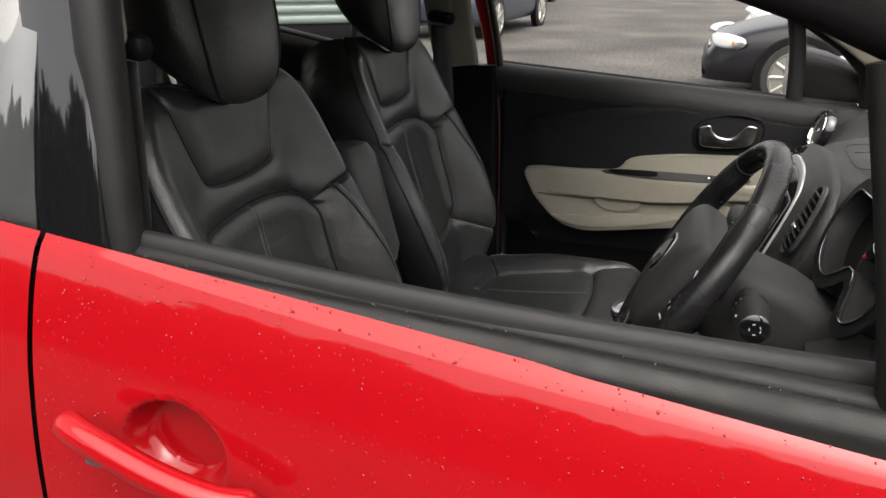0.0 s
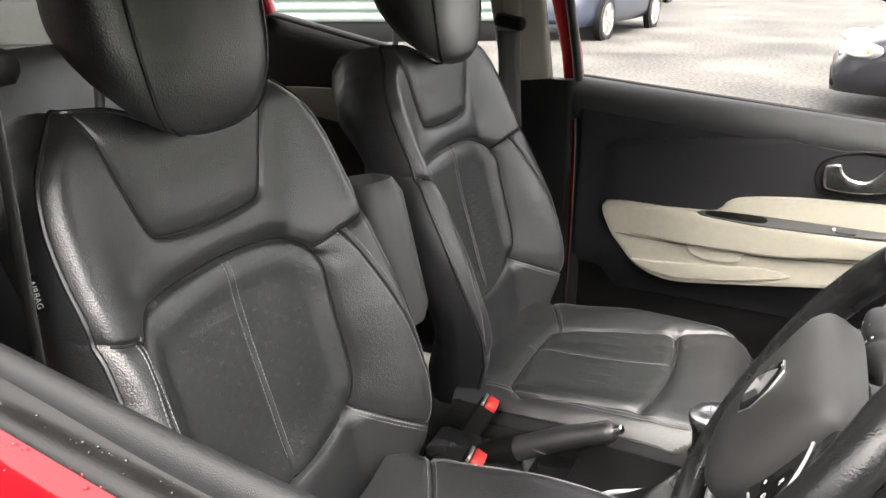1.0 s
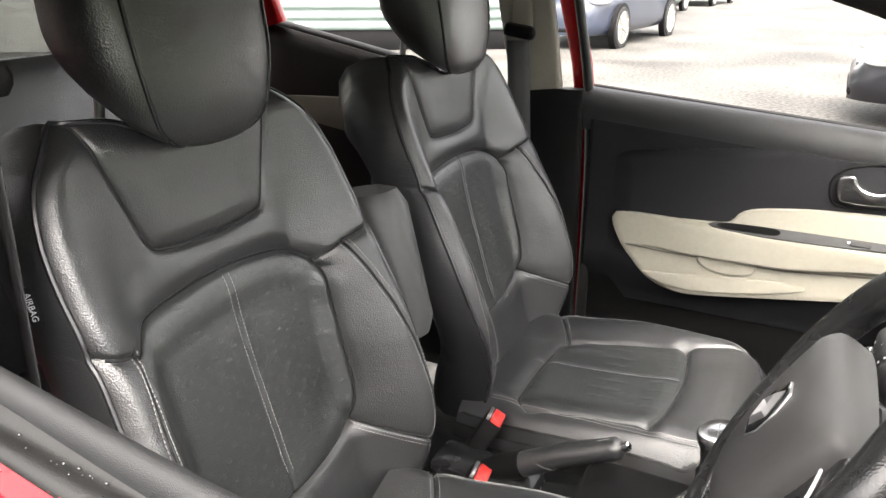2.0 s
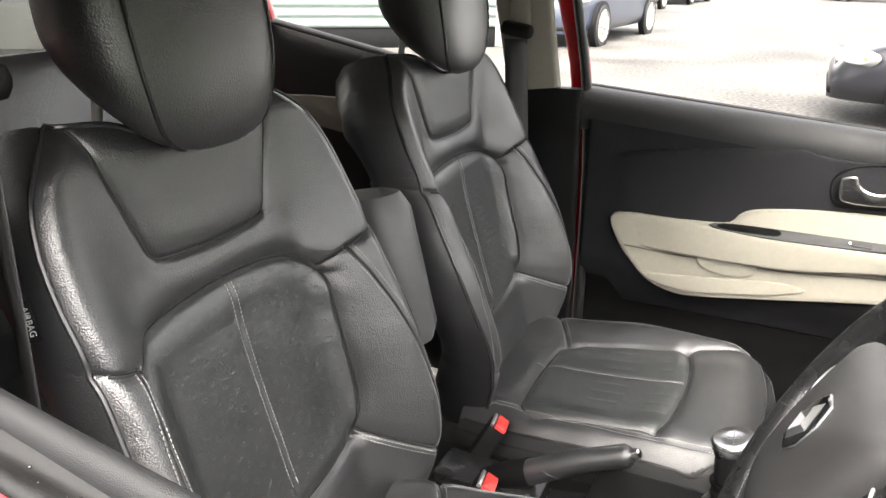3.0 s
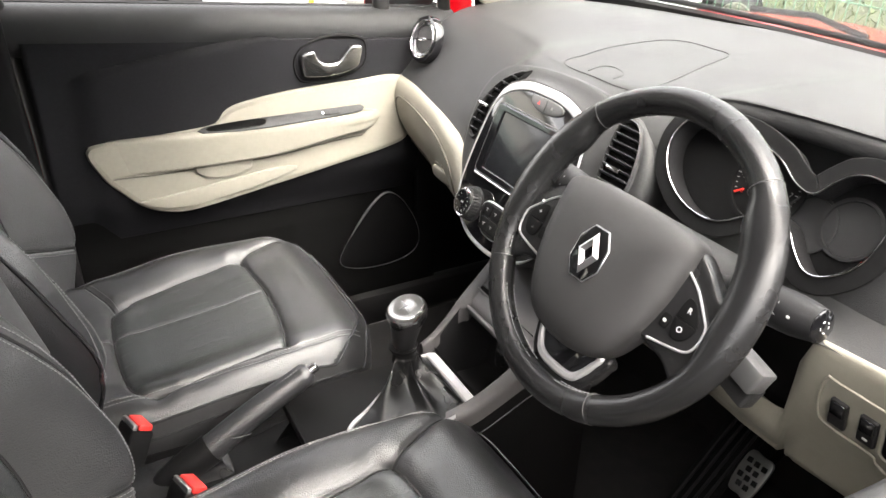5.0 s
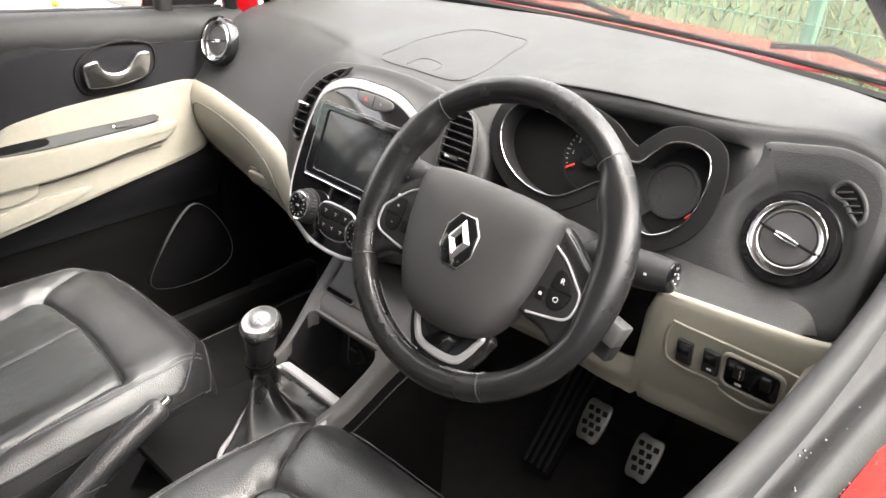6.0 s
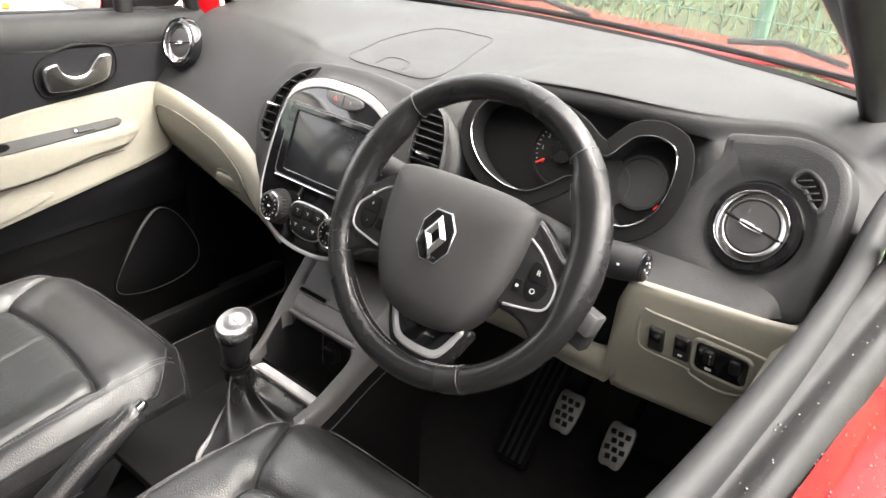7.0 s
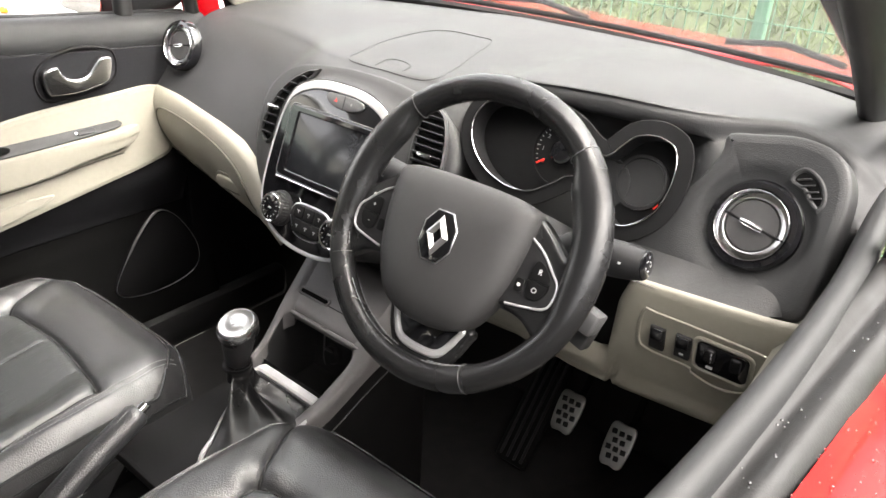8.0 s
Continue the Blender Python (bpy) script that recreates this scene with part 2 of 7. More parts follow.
def ringplate(outer, inner, depth, m=None, bevel=0.0015):
    """A frame: an outline with an opening, outer and inner with as many points."""
    o, i = np.array(outer, float), np.array(inner, float)
    n = len(o)
    o2, i2 = offset(o, bevel), offset(i, -bevel)
    rings = [np.c_[o, np.zeros(n)], np.c_[o, np.full(n, depth - bevel)], np.c_[o2, np.full(n, depth)], np.c_[i2, np.full(n, depth)], np.c_[i, np.full(n, depth - bevel)], np.c_[i, np.zeros(n)]]
    geo = grid(np.array(rings), cv=True)
    return moved(geo, m) if m is not None else geo


def lathe(profile, m=None, n=32, squash=1.0):
    """A turned shape: (radius, height) pairs about z."""
    w = np.linspace(0, 2 * np.pi, n, endpoint=False)
    pr = np.array(profile, float)
    p = np.stack([pr[:, 0][:, None] * np.cos(w), pr[:, 0][:, None] * np.sin(w) * squash, np.repeat(pr[:, 1][:, None], n, 1)], -1)
    v, f = grid(p, cv=True)
    k = len(pr)
    if pr[-1][1] >= pr[0][1]:
        f = [q[::-1] for q in f]
    f = f + [tuple(range(n))[::-1], tuple(range((k - 1) * n, k * n))]
    return moved((v, f), m) if m is not None else (v, f)


def rrect(w, h, r, n=5, cx=0.0, cy=0.0):
    """A rounded rectangle, as an outline."""
    out = []
    for k, (sx, sy) in enumerate(((1, 1), (-1, 1), (-1, -1), (1, -1))):
        for i in range(n + 1):
            a = (k + i / n) * math.pi / 2
            out.append((cx + sx * (w / 2 - r) + r * math.cos(a), cy + sy * (h / 2 - r) + r * math.sin(a)))
    return out


def box(size, m, bevel=0.004):
    """A box with rounded edges."""
    x, y, z = size
    r = min(bevel, x / 2.01, y / 2.01)
    b = min(bevel, z / 2.5)
    p = np.array(rrect(x, y, r, 3))
    rings = [np.c_[offset(p, b), np.full(len(p), -z / 2)], np.c_[offset(p, b * 0.3), np.full(len(p), -z / 2 + b * 0.3)], np.c_[p, np.full(len(p), -z / 2 + b)],
             np.c_[p, np.full(len(p), z / 2 - b)], np.c_[offset(p, b * 0.3), np.full(len(p), z / 2 - b * 0.3)], np.c_[offset(p, b), np.full(len(p), z / 2)]]
    v, f = grid(np.array(rings), cv=True)
    n = len(p)
    f = [q[::-1] for q in f] + [tuple(range(n))[::-1], tuple(range(len(v) - n, len(v)))]
    return moved((v, f), m)


def facing(origin, out, up=(0, 0, 1)):
    """A frame at origin whose z points out of a face and whose y points up along it."""
    z = Vector(out).normalized()
    x = Vector(up).cross(z).normalized()
    y = z.cross(x)
    m = Matrix((x, y, z)).transposed().to_4x4()
    return Matrix.Translation(origin) @ m


def thing(name, place, label, category, group="", kind=""):
    ob = new(name)
    ob.location, ob.empty_display_size = place, 0.05
    return tagged(ob, label, category, group, kind)


def part(name, geo, mat, parent=None, label="", angle=40, thick=0.0):
    """One mesh under a thing or under a part."""
    v, f = geo
    me = bpy.data.meshes.new(name)
    me.from_pydata([tuple(q) for q in np.asarray(v).tolist()], [], [tuple(q) for q in f])
    me.polygons.foreach_set("use_smooth", [True] * len(me.polygons))
    me.set_sharp_from_angle(angle=radians(angle))
    me.materials.append(mat)
    ob = new(name, me)
    if parent is not None:
        ob.parent = parent
        if parent.type == "EMPTY":
            ob.matrix_parent_inverse = Matrix.Translation(parent.location).inverted()
    if thick:
        s = ob.modifiers.new("thickness", "SOLIDIFY")
        s.thickness, s.offset = thick, -1
    if label:
        ob["label"] = label
    return ob


def letters(text, size, m, mat, parent):
    """Raised lettering in the built-in font."""
    c = bpy.data.curves.new("lettering", "FONT")
    c.body, c.size, c.align_x, c.align_y, c.extrude = text, size, "CENTER", "CENTER", 0.0002
    o = bpy.data.objects.new("lettering", c)
    me = bpy.data.meshes.new_from_object(o)
    me.transform(m)
    me.materials.append(mat)
    ob = new("lettering", me)
    ob.parent = parent
    if parent.type == "EMPTY":
        ob.matrix_parent_inverse = Matrix.Translation(parent.location).inverted()
    return ob


def knots(points, per):
    """A smooth curve with as many steps between each two of its points."""
    p = np.array(points, float)
    q = np.concatenate([[2 * p[0] - p[1]], p, [2 * p[-1] - p[-2]]])
    out = []
    for i in range(len(p) - 1):
        a, b, c, d = q[i:i + 4]
        for t in np.linspace(0, 1, per, endpoint=False):
            out.append(0.5 * (2 * b + (c - a) * t + (2 * a - 5 * b + 4 * c - d) * t * t + (3 * b - a - 3 * c + d) * t ** 3))
    return np.array(out + [p[-1]])


def stitches(points, gap, length, r, n=6):
    """Short threads along a line."""
    p = np.array(points, float)
    s = np.r_[0, np.cumsum(np.linalg.norm(np.diff(p, axis=0), axis=1))]
    geos = []
    at = 0.0
    while at + length < s[-1]:
        q = [[np.interp(u, s, p[:, i]) for i in range(3)] for u in (at, at + length / 2, at + length)]
        geos.append(tube(q, [r * 0.6, r, r * 0.6], n))
        at += gap
    return join(*geos)


# ---- ground ----
ASPHALT = material("wet_asphalt", (0.075, 0.072, 0.067), 0.85, specular=0.15, grain=1.0, grain_scale=60, spots=0.75, spot_scale=0.6, rough_var=0.2, detail_scale=22)
GRASS = material("grass_bank", (0.08, 0.105, 0.045), 0.9, grain=1.0, grain_scale=40, spots=0.5, spot_scale=1.2, detail_scale=60)
s = 400
ground = part("ground", ([(-s, -s, 0), (s, -s, 0), (s, s, 0), (-s, s, 0)], [(0, 1, 2, 3)]), ASPHALT)
tagged(ground, "wet grey tarmac of a car park", "ground", kind="structure")

MID = 1.4               # the car's middle line


def near_z(x):
    return 1.096 - 0.03 * np.asarray(x)


def near_y(x, k=-0.06):
    return k * x


def far_z(x):
    return 1.085 - 0.075 * np.asarray(x)


# ---- floor pan and body shell ----
floor = part("floor", box((3.2, 1.36, 0.05), pose(-0.6, MID, 0.235), 0.02), CARPET)
tagged(floor, "black carpeted car floor", "floor", kind="structure")


# driver's door: outer skin, sill with rubber seal, inner top
def near_skin(x0, x1, n=320):
    xs = np.linspace(x0, x1, n)
    prof = ((0.60, 0.0), (0.585, -0.02), (0.565, -0.07), (0.545, -0.15), (0.53, -0.27), (0.528, -0.4), (0.545, -0.5), (0.525, -0.62), (0.535, -0.75), (0.58, -0.85))
    rows = []
    for x in xs:
        p = spline([(x, y - 0.03 + near_y(x), near_z(x) - 0.006 - 0.05 * x + d) for y, d in prof], 170)
        e = ((p[:, 0] + 0.485) / 0.062) ** 2 + ((p[:, 2] - 0.948) / 0.05) ** 2
        p[:, 1] += 0.036 * smooth(1.2, 0.55, e)
        rows.append(p)
    return grid(np.array(rows))


near_door = thing("door_1", (-0.2, 0.55, 0.3), "red driver door with its window wound down and wet rubber seal", "car door", "front doors", "structure")
skin_near = near_skin(-0.672, 0.62)
part("door_skin", skin_near, RED, near_door, "wet glossy red painted steel")
# rain beads on the paint
WATER = material("rain_on_red_paint", (0.2, 0.001, 0.003), 0.2, coat=0.3, spots=0.1, spot_scale=40)
WETRUBBER = material("rain_on_rubber", (0.012, 0.012, 0.013), 0.2, coat=0.2, spots=0.1, spot_scale=40)
rng = np.random.default_rng(8)
pv = np.asarray(skin_near[0])
pv = pv[(pv[:, 2] > 0.86) & (((pv[:, 0] + 0.485) / 0.085) ** 2 + ((pv[:, 2] - 0.948) / 0.07) ** 2 > 1)]
beads = []
dome = lathe([(1.0, 0.0), (0.88, 0.35), (0.55, 0.6), (0.02, 0.7)], None, 8)
for p in pv[rng.choice(len(pv), 2600)]:
    q = p + np.array((rng.uniform(-0.004, 0.004), 0, rng.uniform(-0.004, 0.004)))
    r = rng.choice((0.0005, 0.0007, 0.001, 0.0014), p=(0.4, 0.35, 0.2, 0.05))
    tilt = 60 if p[2] > 1.06 else 82
    beads.append(moved(dome, pose(*q, tilt, 0, 0) @ Matrix.Diagonal((r, r * rng.uniform(1, 1.5), r, 1))))
part("rain_beads", join(*beads), WATER, near_door, "clear rain beads")["kind"] = "stuff"


def near_bar(sect, x0, x1, n=40, k=-0.06, bend=None):
    rows = []
    for x in np.linspace(x0, x1, n):
        off = near_y(x, k) if bend is None else float(bend(np.array(x)))
        rows.append(spline([(x, y - 0.012 + off, near_z(x) + d) for y, d in sect], 48, True))
    v, f = grid(np.array(rows), cv=True)
    k = 48
    return v, f + [tuple(range(k)), tuple(range((n - 1) * k, n * k))[::-1]]


DOOR_BEND = curve1((-0.62, -0.45, -0.3, -0.1, 0.1, 0.37), (0.034, 0.016, 0.002, -0.006, -0.003, 0.016))
part("window_seal", near_bar(((0.58, -0.008), (0.585, 0.004), (0.597, 0.012), (0.612, 0.006), (0.622, 0.012), (0.636, 0.012), (0.64, -0.02), (0.585, -0.03)), -0.672, 0.2), RUBBER, near_door, "wet black rubber window seal", angle=80)
part("door_top", near_bar(((0.63, 0.0), (0.632, 0.018), (0.641, 0.026), (0.652, 0.02), (0.659, -0.005), (0.663, -0.05), (0.663, -0.1), (0.65, -0.11), (0.632, -0.05)), -0.6, 0.36, bend=DOOR_BEND), SOFT, near_door, "soft dark grey door top", angle=80)
part("door_card", near_bar(((0.63, -0.118), (0.68, -0.115), (0.698, -0.14), (0.71, -0.25), (0.725, -0.3), (0.725, -0.36), (0.71, -0.42), (0.7, -0.6), (0.66, -0.62)), -0.58, 0.3, bend=DOOR_BEND), BEIGE, near_door, angle=80)

wet = []
for k in range(240):
    x = rng.uniform(-0.66, 0.19)
    u = rng.uniform(0, 1)
    r = rng.choice((0.0006, 0.0009, 0.0014))
    wet.append(moved(dome, pose(x, 0.574 + 0.05 * u + near_y(x), near_z(x) + 0.003 + 0.008 * math.sin(math.pi * min(1, 1.6 * u)), 20, 0, 0) @ Matrix.Diagonal((r, r, r, 1))))
part("seal_rain", join(*wet), WETRUBBER, near_door, "rain drops on the seal")["kind"] = "stuff"

rear_near = thing("door_2", (-1.2, 0.55, 0.3), "red rear door with dark tinted glass", "car door", "rear doors", "structure")
part("door_skin", near_skin(-1.6, -0.680), RED, rear_near)
part("window_seal", near_bar(((0.597, 0.004), (0.6, 0.018), (0.612, 0.022), (0.638, 0.012), (0.638, -0.02), (0.6, -0.02)), -1.6, -0.682), RUBBER, rear_near)
part("window_pane", grid(np.array([[(x, 0.612 + 0.1 * t * t + 0.05 * t, near_z(x) + 0.01 + 0.42 * t) for t in np.linspace(0, 1, 8)] for x in np.linspace(-1.55, -0.69, 12)])), DARKGLASS, rear_near, "dark tinted side glass", thick=0.004)
part("door_card", near_bar(((0.65, 0.0), (0.7, -0.02), (0.71, -0.3), (0.66, -0.5)), -1.5, -0.75), PLASTIC, rear_near)

# pillars and roof
shell = thing("body_shell", (-0.4, MID, 0.2), "red hatchback body with dark pillars and pale headlining", "car body", "", "structure")


def strip(points, width, thick_, out, n=24):
    """A flat-sided bar along points; out: the way its broad face looks."""
    p = spline(points, n)
    d = np.gradient(p, axis=0)
    d /= np.linalg.norm(d, axis=1)[:, None]
    o = np.array(out, float)
    rows = []
    w = np.linspace(width[0], width[1], n)
    for i in range(n):
        a = np.cross(d[i], o)
        a /= np.linalg.norm(a)
        b = np.cross(a, d[i])
        rr = rrect(w[i], thick_, thick_ * 0.45, 3)
        rows.append([p[i] + a * u + b * v for u, v in rr])
    v, f = grid(np.array(rows), cv=True)
    k = len(rows[0])
    return v, f + [tuple(range(k)), tuple(range((n - 1) * k, n * k))[::-1]]


part("near_b_pillar", strip([(-0.645, 0.622, 1.12), (-0.66, 0.65, 1.25), (-0.68, 0.70, 1.42), (-0.70, 0.75, 1.53)], (0.09, 0.1), 0.02, (0, -1, 0.25)), GLOSS, shell, "glossy black outer pillar")
part("near_b_seal", strip([(-0.603, 0.645, 1.1), (-0.612, 0.66, 1.2), (-0.635, 0.70, 1.4), (-0.66, 0.75, 1.52)], (0.05, 0.05), 0.05, (0, -1, 0.2)), RUBBER, shell, "black door seal")
part("near_b_trim", strip([(-0.68, 0.66, 0.9), (-0.67, 0.68, 1.15), (-0.69, 0.72, 1.4), (-0.7, 0.78, 1.53)], (0.12, 0.12), 0.03, (0, 1, 0)), PILLARTRIM, shell)
part("near_a_pillar", strip([(0.78, 0.66, 1.0), (0.56, 0.655, 1.13), (0.3, 0.65, 1.292), (0.12, 0.65, 1.385), (-0.06, 0.655, 1.447), (-0.3, 0.68, 1.51), (-0.7, 0.70, 1.53), (-1.4, 0.72, 1.48)], (0.05, 0.06), 0.04, (0, -1, 0)), MATT, shell)
part("near_quarter_bar", strip([(0.178, 0.6, 1.05), (0.15, 0.605, 1.2), (0.115, 0.62, 1.36)], (0.034, 0.03), 0.03, (0, -1, 0)), RUBBER, shell)
part("near_a_trim", strip([(0.8, 0.72, 1.06), (0.6, 0.715, 1.15), (0.35, 0.71, 1.285), (0.1, 0.71, 1.405), (-0.1, 0.73, 1.475)], (0.1, 0.07), 0.03, (0.3, 1, 0.3)), PLASTIC, shell)
part("far_a_trim", strip([(0.68, 2.05, 1.02), (0.57, 2.06, 1.12), (0.44, 2.065, 1.228), (0.286, 2.065, 1.318), (0.0, 2.06, 1.44)], (0.2, 0.08), 0.025, (-0.35, -1, -0.2)), PILLARTRIM, shell)
part("far_a_pillar", strip([(0.415, 2.15, 0.98), (0.412, 2.15, 1.09), (0.385, 2.14, 1.18), (0.26, 2.13, 1.27), (0.08, 2.11, 1.365), (-0.1, 2.1, 1.43), (-0.7, 2.09, 1.5), (-1.4, 2.06, 1.46)], (0.03, 0.05), 0.03, (0, -1, 0)), RUBBER, shell)
part("far_a_inner_seal", strip([(0.505, 2.118, 0.98), (0.5, 2.118, 1.08), (0.46, 2.112, 1.165), (0.31, 2.1, 1.275), (0.1, 2.09, 1.39)], (0.03, 0.03), 0.02, (0, -1, 0)), RUBBER, shell)
part("far_a_skin", strip([(0.48, 2.2, 0.98), (0.47, 2.2, 1.09), (0.445, 2.19, 1.165), (0.3, 2.17, 1.28), (0.0, 2.15, 1.42)], (0.1, 0.08), 0.03, (0, -1, 0)), RED, shell, "red painted pillar")
part("far_b_trim", strip([(-0.62, 2.11, 0.3), (-0.62, 2.11, 0.9), (-0.62, 2.105, 1.14)], (0.2, 0.16), 0.03, (0, -1, 0)), MATT, shell, "black lower pillar trim")
part("far_b_upper", strip([(-0.655, 2.1, 1.135), (-0.675, 2.085, 1.28), (-0.69, 2.06, 1.4), (-0.72, 2.03, 1.52)], (0.13, 0.14), 0.03, (0, -1, 0)), PILLARTRIM, shell)
part("far_b_skin", strip([(-0.545, 2.17, 0.3), (-0.545, 2.17, 0.85), (-0.56, 2.165, 1.15), (-0.595, 2.13, 1.34), (-0.62, 2.1, 1.5)], (0.05, 0.05), 0.02, (0, -1, 0)), RED, shell, "red painted door frame")
part("far_b_seal", strip([(-0.516, 2.14, 0.3), (-0.52, 2.14, 0.85), (-0.537, 2.14, 1.12), (-0.57, 2.115, 1.34), (-0.595, 2.085, 1.5)], (0.03, 0.02), 0.03, (0, -1, 0)), RUBBER, shell)
part("far_c_skin", strip([(-1.45, 2.1, 1.25), (-1.48, 2.08, 1.36), (-1.52, 2.05, 1.5)], (0.1, 0.12), 0.04, (0, -1, 0)), RED, shell)
roof = np.array([[(x, MID + (0.70 - 0.04 * smooth(-1.0, -1.6, x)) * u, 1.545 - 0.05 * u * u - 0.05 * smooth(-0.5, 0.0, x) - 0.06 * smooth(-0.9, -1.7, x)) for u in np.linspace(-1, 1, 16)] for x in np.linspace(-1.75, -0.02, 24)])
part("roof", grid(roof), RED, shell, thick=0.004)
part("headlining", grid(roof - np.array((0, 0, 0.03))), HEADLINER, shell, thick=0.006)
part("tailgate", grid(np.array([[(-1.75 - 0.12 * (1 - t) - 0.05 * math.cos(u * 1.4), MID + 0.7 * u, 0.3 + 0.8 * t) for t in np.linspace(0, 1, 10)] for u in np.linspace(-1, 1, 10)])), RED, shell, "red tailgate", thick=0.02)
part("tailgate_frame", join(*[tube(spline(q, 20), 0.035, 10) for q in ([(-1.84, MID - 0.66, 1.08), (-1.79, MID - 0.63, 1.3), (-1.73, MID - 0.58, 1.46)], [(-1.84, MID + 0.66, 1.08), (-1.79, MID + 0.63, 1.3), (-1.73, MID + 0.58, 1.46)])]), PLASTIC, shell)
rear_glass = part("rear_window", grid(np.array([[(-1.86 + 0.11 * t, MID + 0.64 * u, 1.08 + 0.4 * t) for t in np.linspace(0, 1, 6)] for u in np.linspace(-1, 1, 8)])), TINTED, shell, "smoked rear window", thick=0.004)
rear_glass.visible_shadow = False
part("bulkhead", box((0.04, 1.4, 0.85), pose(0.78, MID, 0.64, 0, 12, 0), 0.01), CARPET, shell)
bonnet = np.array([[(1.02 + 0.93 * t, MID + (0.78 - 0.08 * t) * u, 1.07 - 0.05 * t - 0.1 * t * t - 0.05 * u ** 4 + 0.012 * math.exp(-((abs(u) - 0.6) / 0.12) ** 2)) for t in np.linspace(0, 1, 14)] for u in np.linspace(-1, 1, 31)])
part("bonnet", grid(bonnet), RED, shell, "wet red bonnet", thick=0.004)
part("scuttle", grid(np.array([[(0.91 + 0.13 * t - 0.16 * u * u, MID + 0.76 * u, 1.075 - 0.05 * t) for t in np.linspace(0, 1, 4)] for u in np.linspace(-1, 1, 20)])), MATT, shell, thick=0.01)

# windscreen
wind = np.array([[(0.945 - 0.13 * u * u - (0.88 - 0.05 * u * u) * t, MID + (0.70 - 0.05 * t) * u, 1.085 + 0.40 * t + 0.03 * t * (1 - t)) for t in np.linspace(-0.1, 1, 11)] for u in np.linspace(-1, 1, 20)])
ws = part("window_1", grid(wind), GLASS, None, thick=0.005)
tagged(ws, "clear windscreen glass", "windscreen", kind="structure")
ws.visible_shadow = False

# ---- passenger door ----
FY = 2.105
far_door = thing("door_3", (-0.1, 2.15, 0.3), "black and beige passenger door with a chrome handle", "car door", "front doors", "structure")


def far_bar(sect, x0, x1, n=40):
    rows = []
    for x in np.linspace(x0, x1, n):
        rows.append(spline([(x, y, far_z(x) + d) for y, d in sect], 26, True))
    v, f = grid(np.array(rows), cv=True)
    return v, f + [tuple(range(26)), tuple(range((n - 1) * 26, n * 26))[::-1]]


part("door_top", far_bar(((2.16, 0.008), (2.145, 0.016), (2.125, 0.008), (2.11, -0.015), (2.108, -0.035), (2.115, -0.06), (2.126, -0.08), (2.16, -0.08)), -0.545, 0.43), SOFT, far_door, "soft dark grey door top")
part("window_seal", far_bar(((2.165, 0.01), (2.175, 0.02), (2.185, 0.005), (2.18, -0.06), (2.16, -0.06)), -0.545, 0.4), RUBBER, far_door)
part("door_skin", far_bar(((2.185, 0.0), (2.23, -0.12), (2.25, -0.3), (2.25, -0.7), (2.19, -0.7), (2.19, -0.3)), -0.58, 0.6), RED, far_door)
# upper black panel with a crease running along it
xs, zs = np.linspace(-0.52, 0.33, 80), np.linspace(0, 1, 150)
up = []
for x in xs:
    top, low = far_z(x) - 0.045, 0.62
    row = []
    for t in zs:
        z = top + (low - top) * t
        crease = float(np.interp(x, [-0.45, -0.415, -0.25, -0.035, 0.1, 0.33], [0.985, 0.999, 1.022, 1.047, 1.045, 1.03]))
        y = 2.122 - 0.012 * smooth(-0.46, -0.4, x) * smooth(crease + 0.007, crease - 0.007, z) + 0.05 * smooth(0.75, 0.6, z)
        row.append((x, y, z))
    up.append(row)
DOORBLACK = material("black_door_plastic", (0.013, 0.013, 0.0145), 0.5, grain=0.4, grain_scale=1300, spots=0.12, spot_scale=8, rough_var=0.05, specular=0.06)
part("upper_panel", grid(np.array(up)), DOORBLACK, far_door, thick=0.01)
# lower black part, bowed out towards the speaker
low = []
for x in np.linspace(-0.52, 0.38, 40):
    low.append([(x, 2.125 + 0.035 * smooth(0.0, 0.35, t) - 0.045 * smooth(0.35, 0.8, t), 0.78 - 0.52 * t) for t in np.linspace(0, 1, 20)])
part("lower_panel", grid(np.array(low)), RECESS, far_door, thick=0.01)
RING = [(0.1, 0.455), (0.15, 0.545), (0.205, 0.61), (0.245, 0.625), (0.29, 0.585), (0.33, 0.5), (0.32, 0.44), (0.25, 0.415), (0.15, 0.42)]
ring = spline(RING, 70, True)
grille = part("speaker_grille", plate([(a, b) for a, b in ring], 0.008, Matrix(((1, 0, 0, 0), (0, 0, -1, 2.118), (0, 1, 0, 0), (0, 0, 0, 1))), 0.003), MATT, far_door, "black speaker grille with a thin silver ring")
part("speaker_ring", tube([(a, 2.107, b) for a, b in ring], [0.0008 + 0.0026 * float(smooth(0.5, 0.57, b) * smooth(0.27, 0.2, a)) for a, b in ring], 8, True), SATIN, grille, "silver ring, thickest along its upper edge")
# beige armrest panel
BEIGE_OUT = [(-0.438, 0.856), (-0.425, 0.79), (-0.39, 0.745), (-0.35, 0.705), (-0.3, 0.684), (-0.24, 0.68), (-0.1, 0.7), (0.1, 0.732), (0.235, 0.755), (0.29, 0.78), (0.3, 0.86), (0.27, 0.932), (0.15, 0.934), (0.0, 0.928), (-0.09, 0.918), (-0.14, 0.908), (-0.165, 0.892), (-0.185, 0.872), (-0.3, 0.864)]
o = spline([(a, b) for a, b in BEIGE_OUT], 120, True)
rings = []
for inset, h in ((0, -0.03), (0.0, 0.006), (0.003, 0.011), (0.012, 0.013)):
    q = offset(o, inset)
    rings.append([(a, FY - h, b) for a, b in q])
cx = np.array([(a, b) for a, b in offset(o, 0.012)])
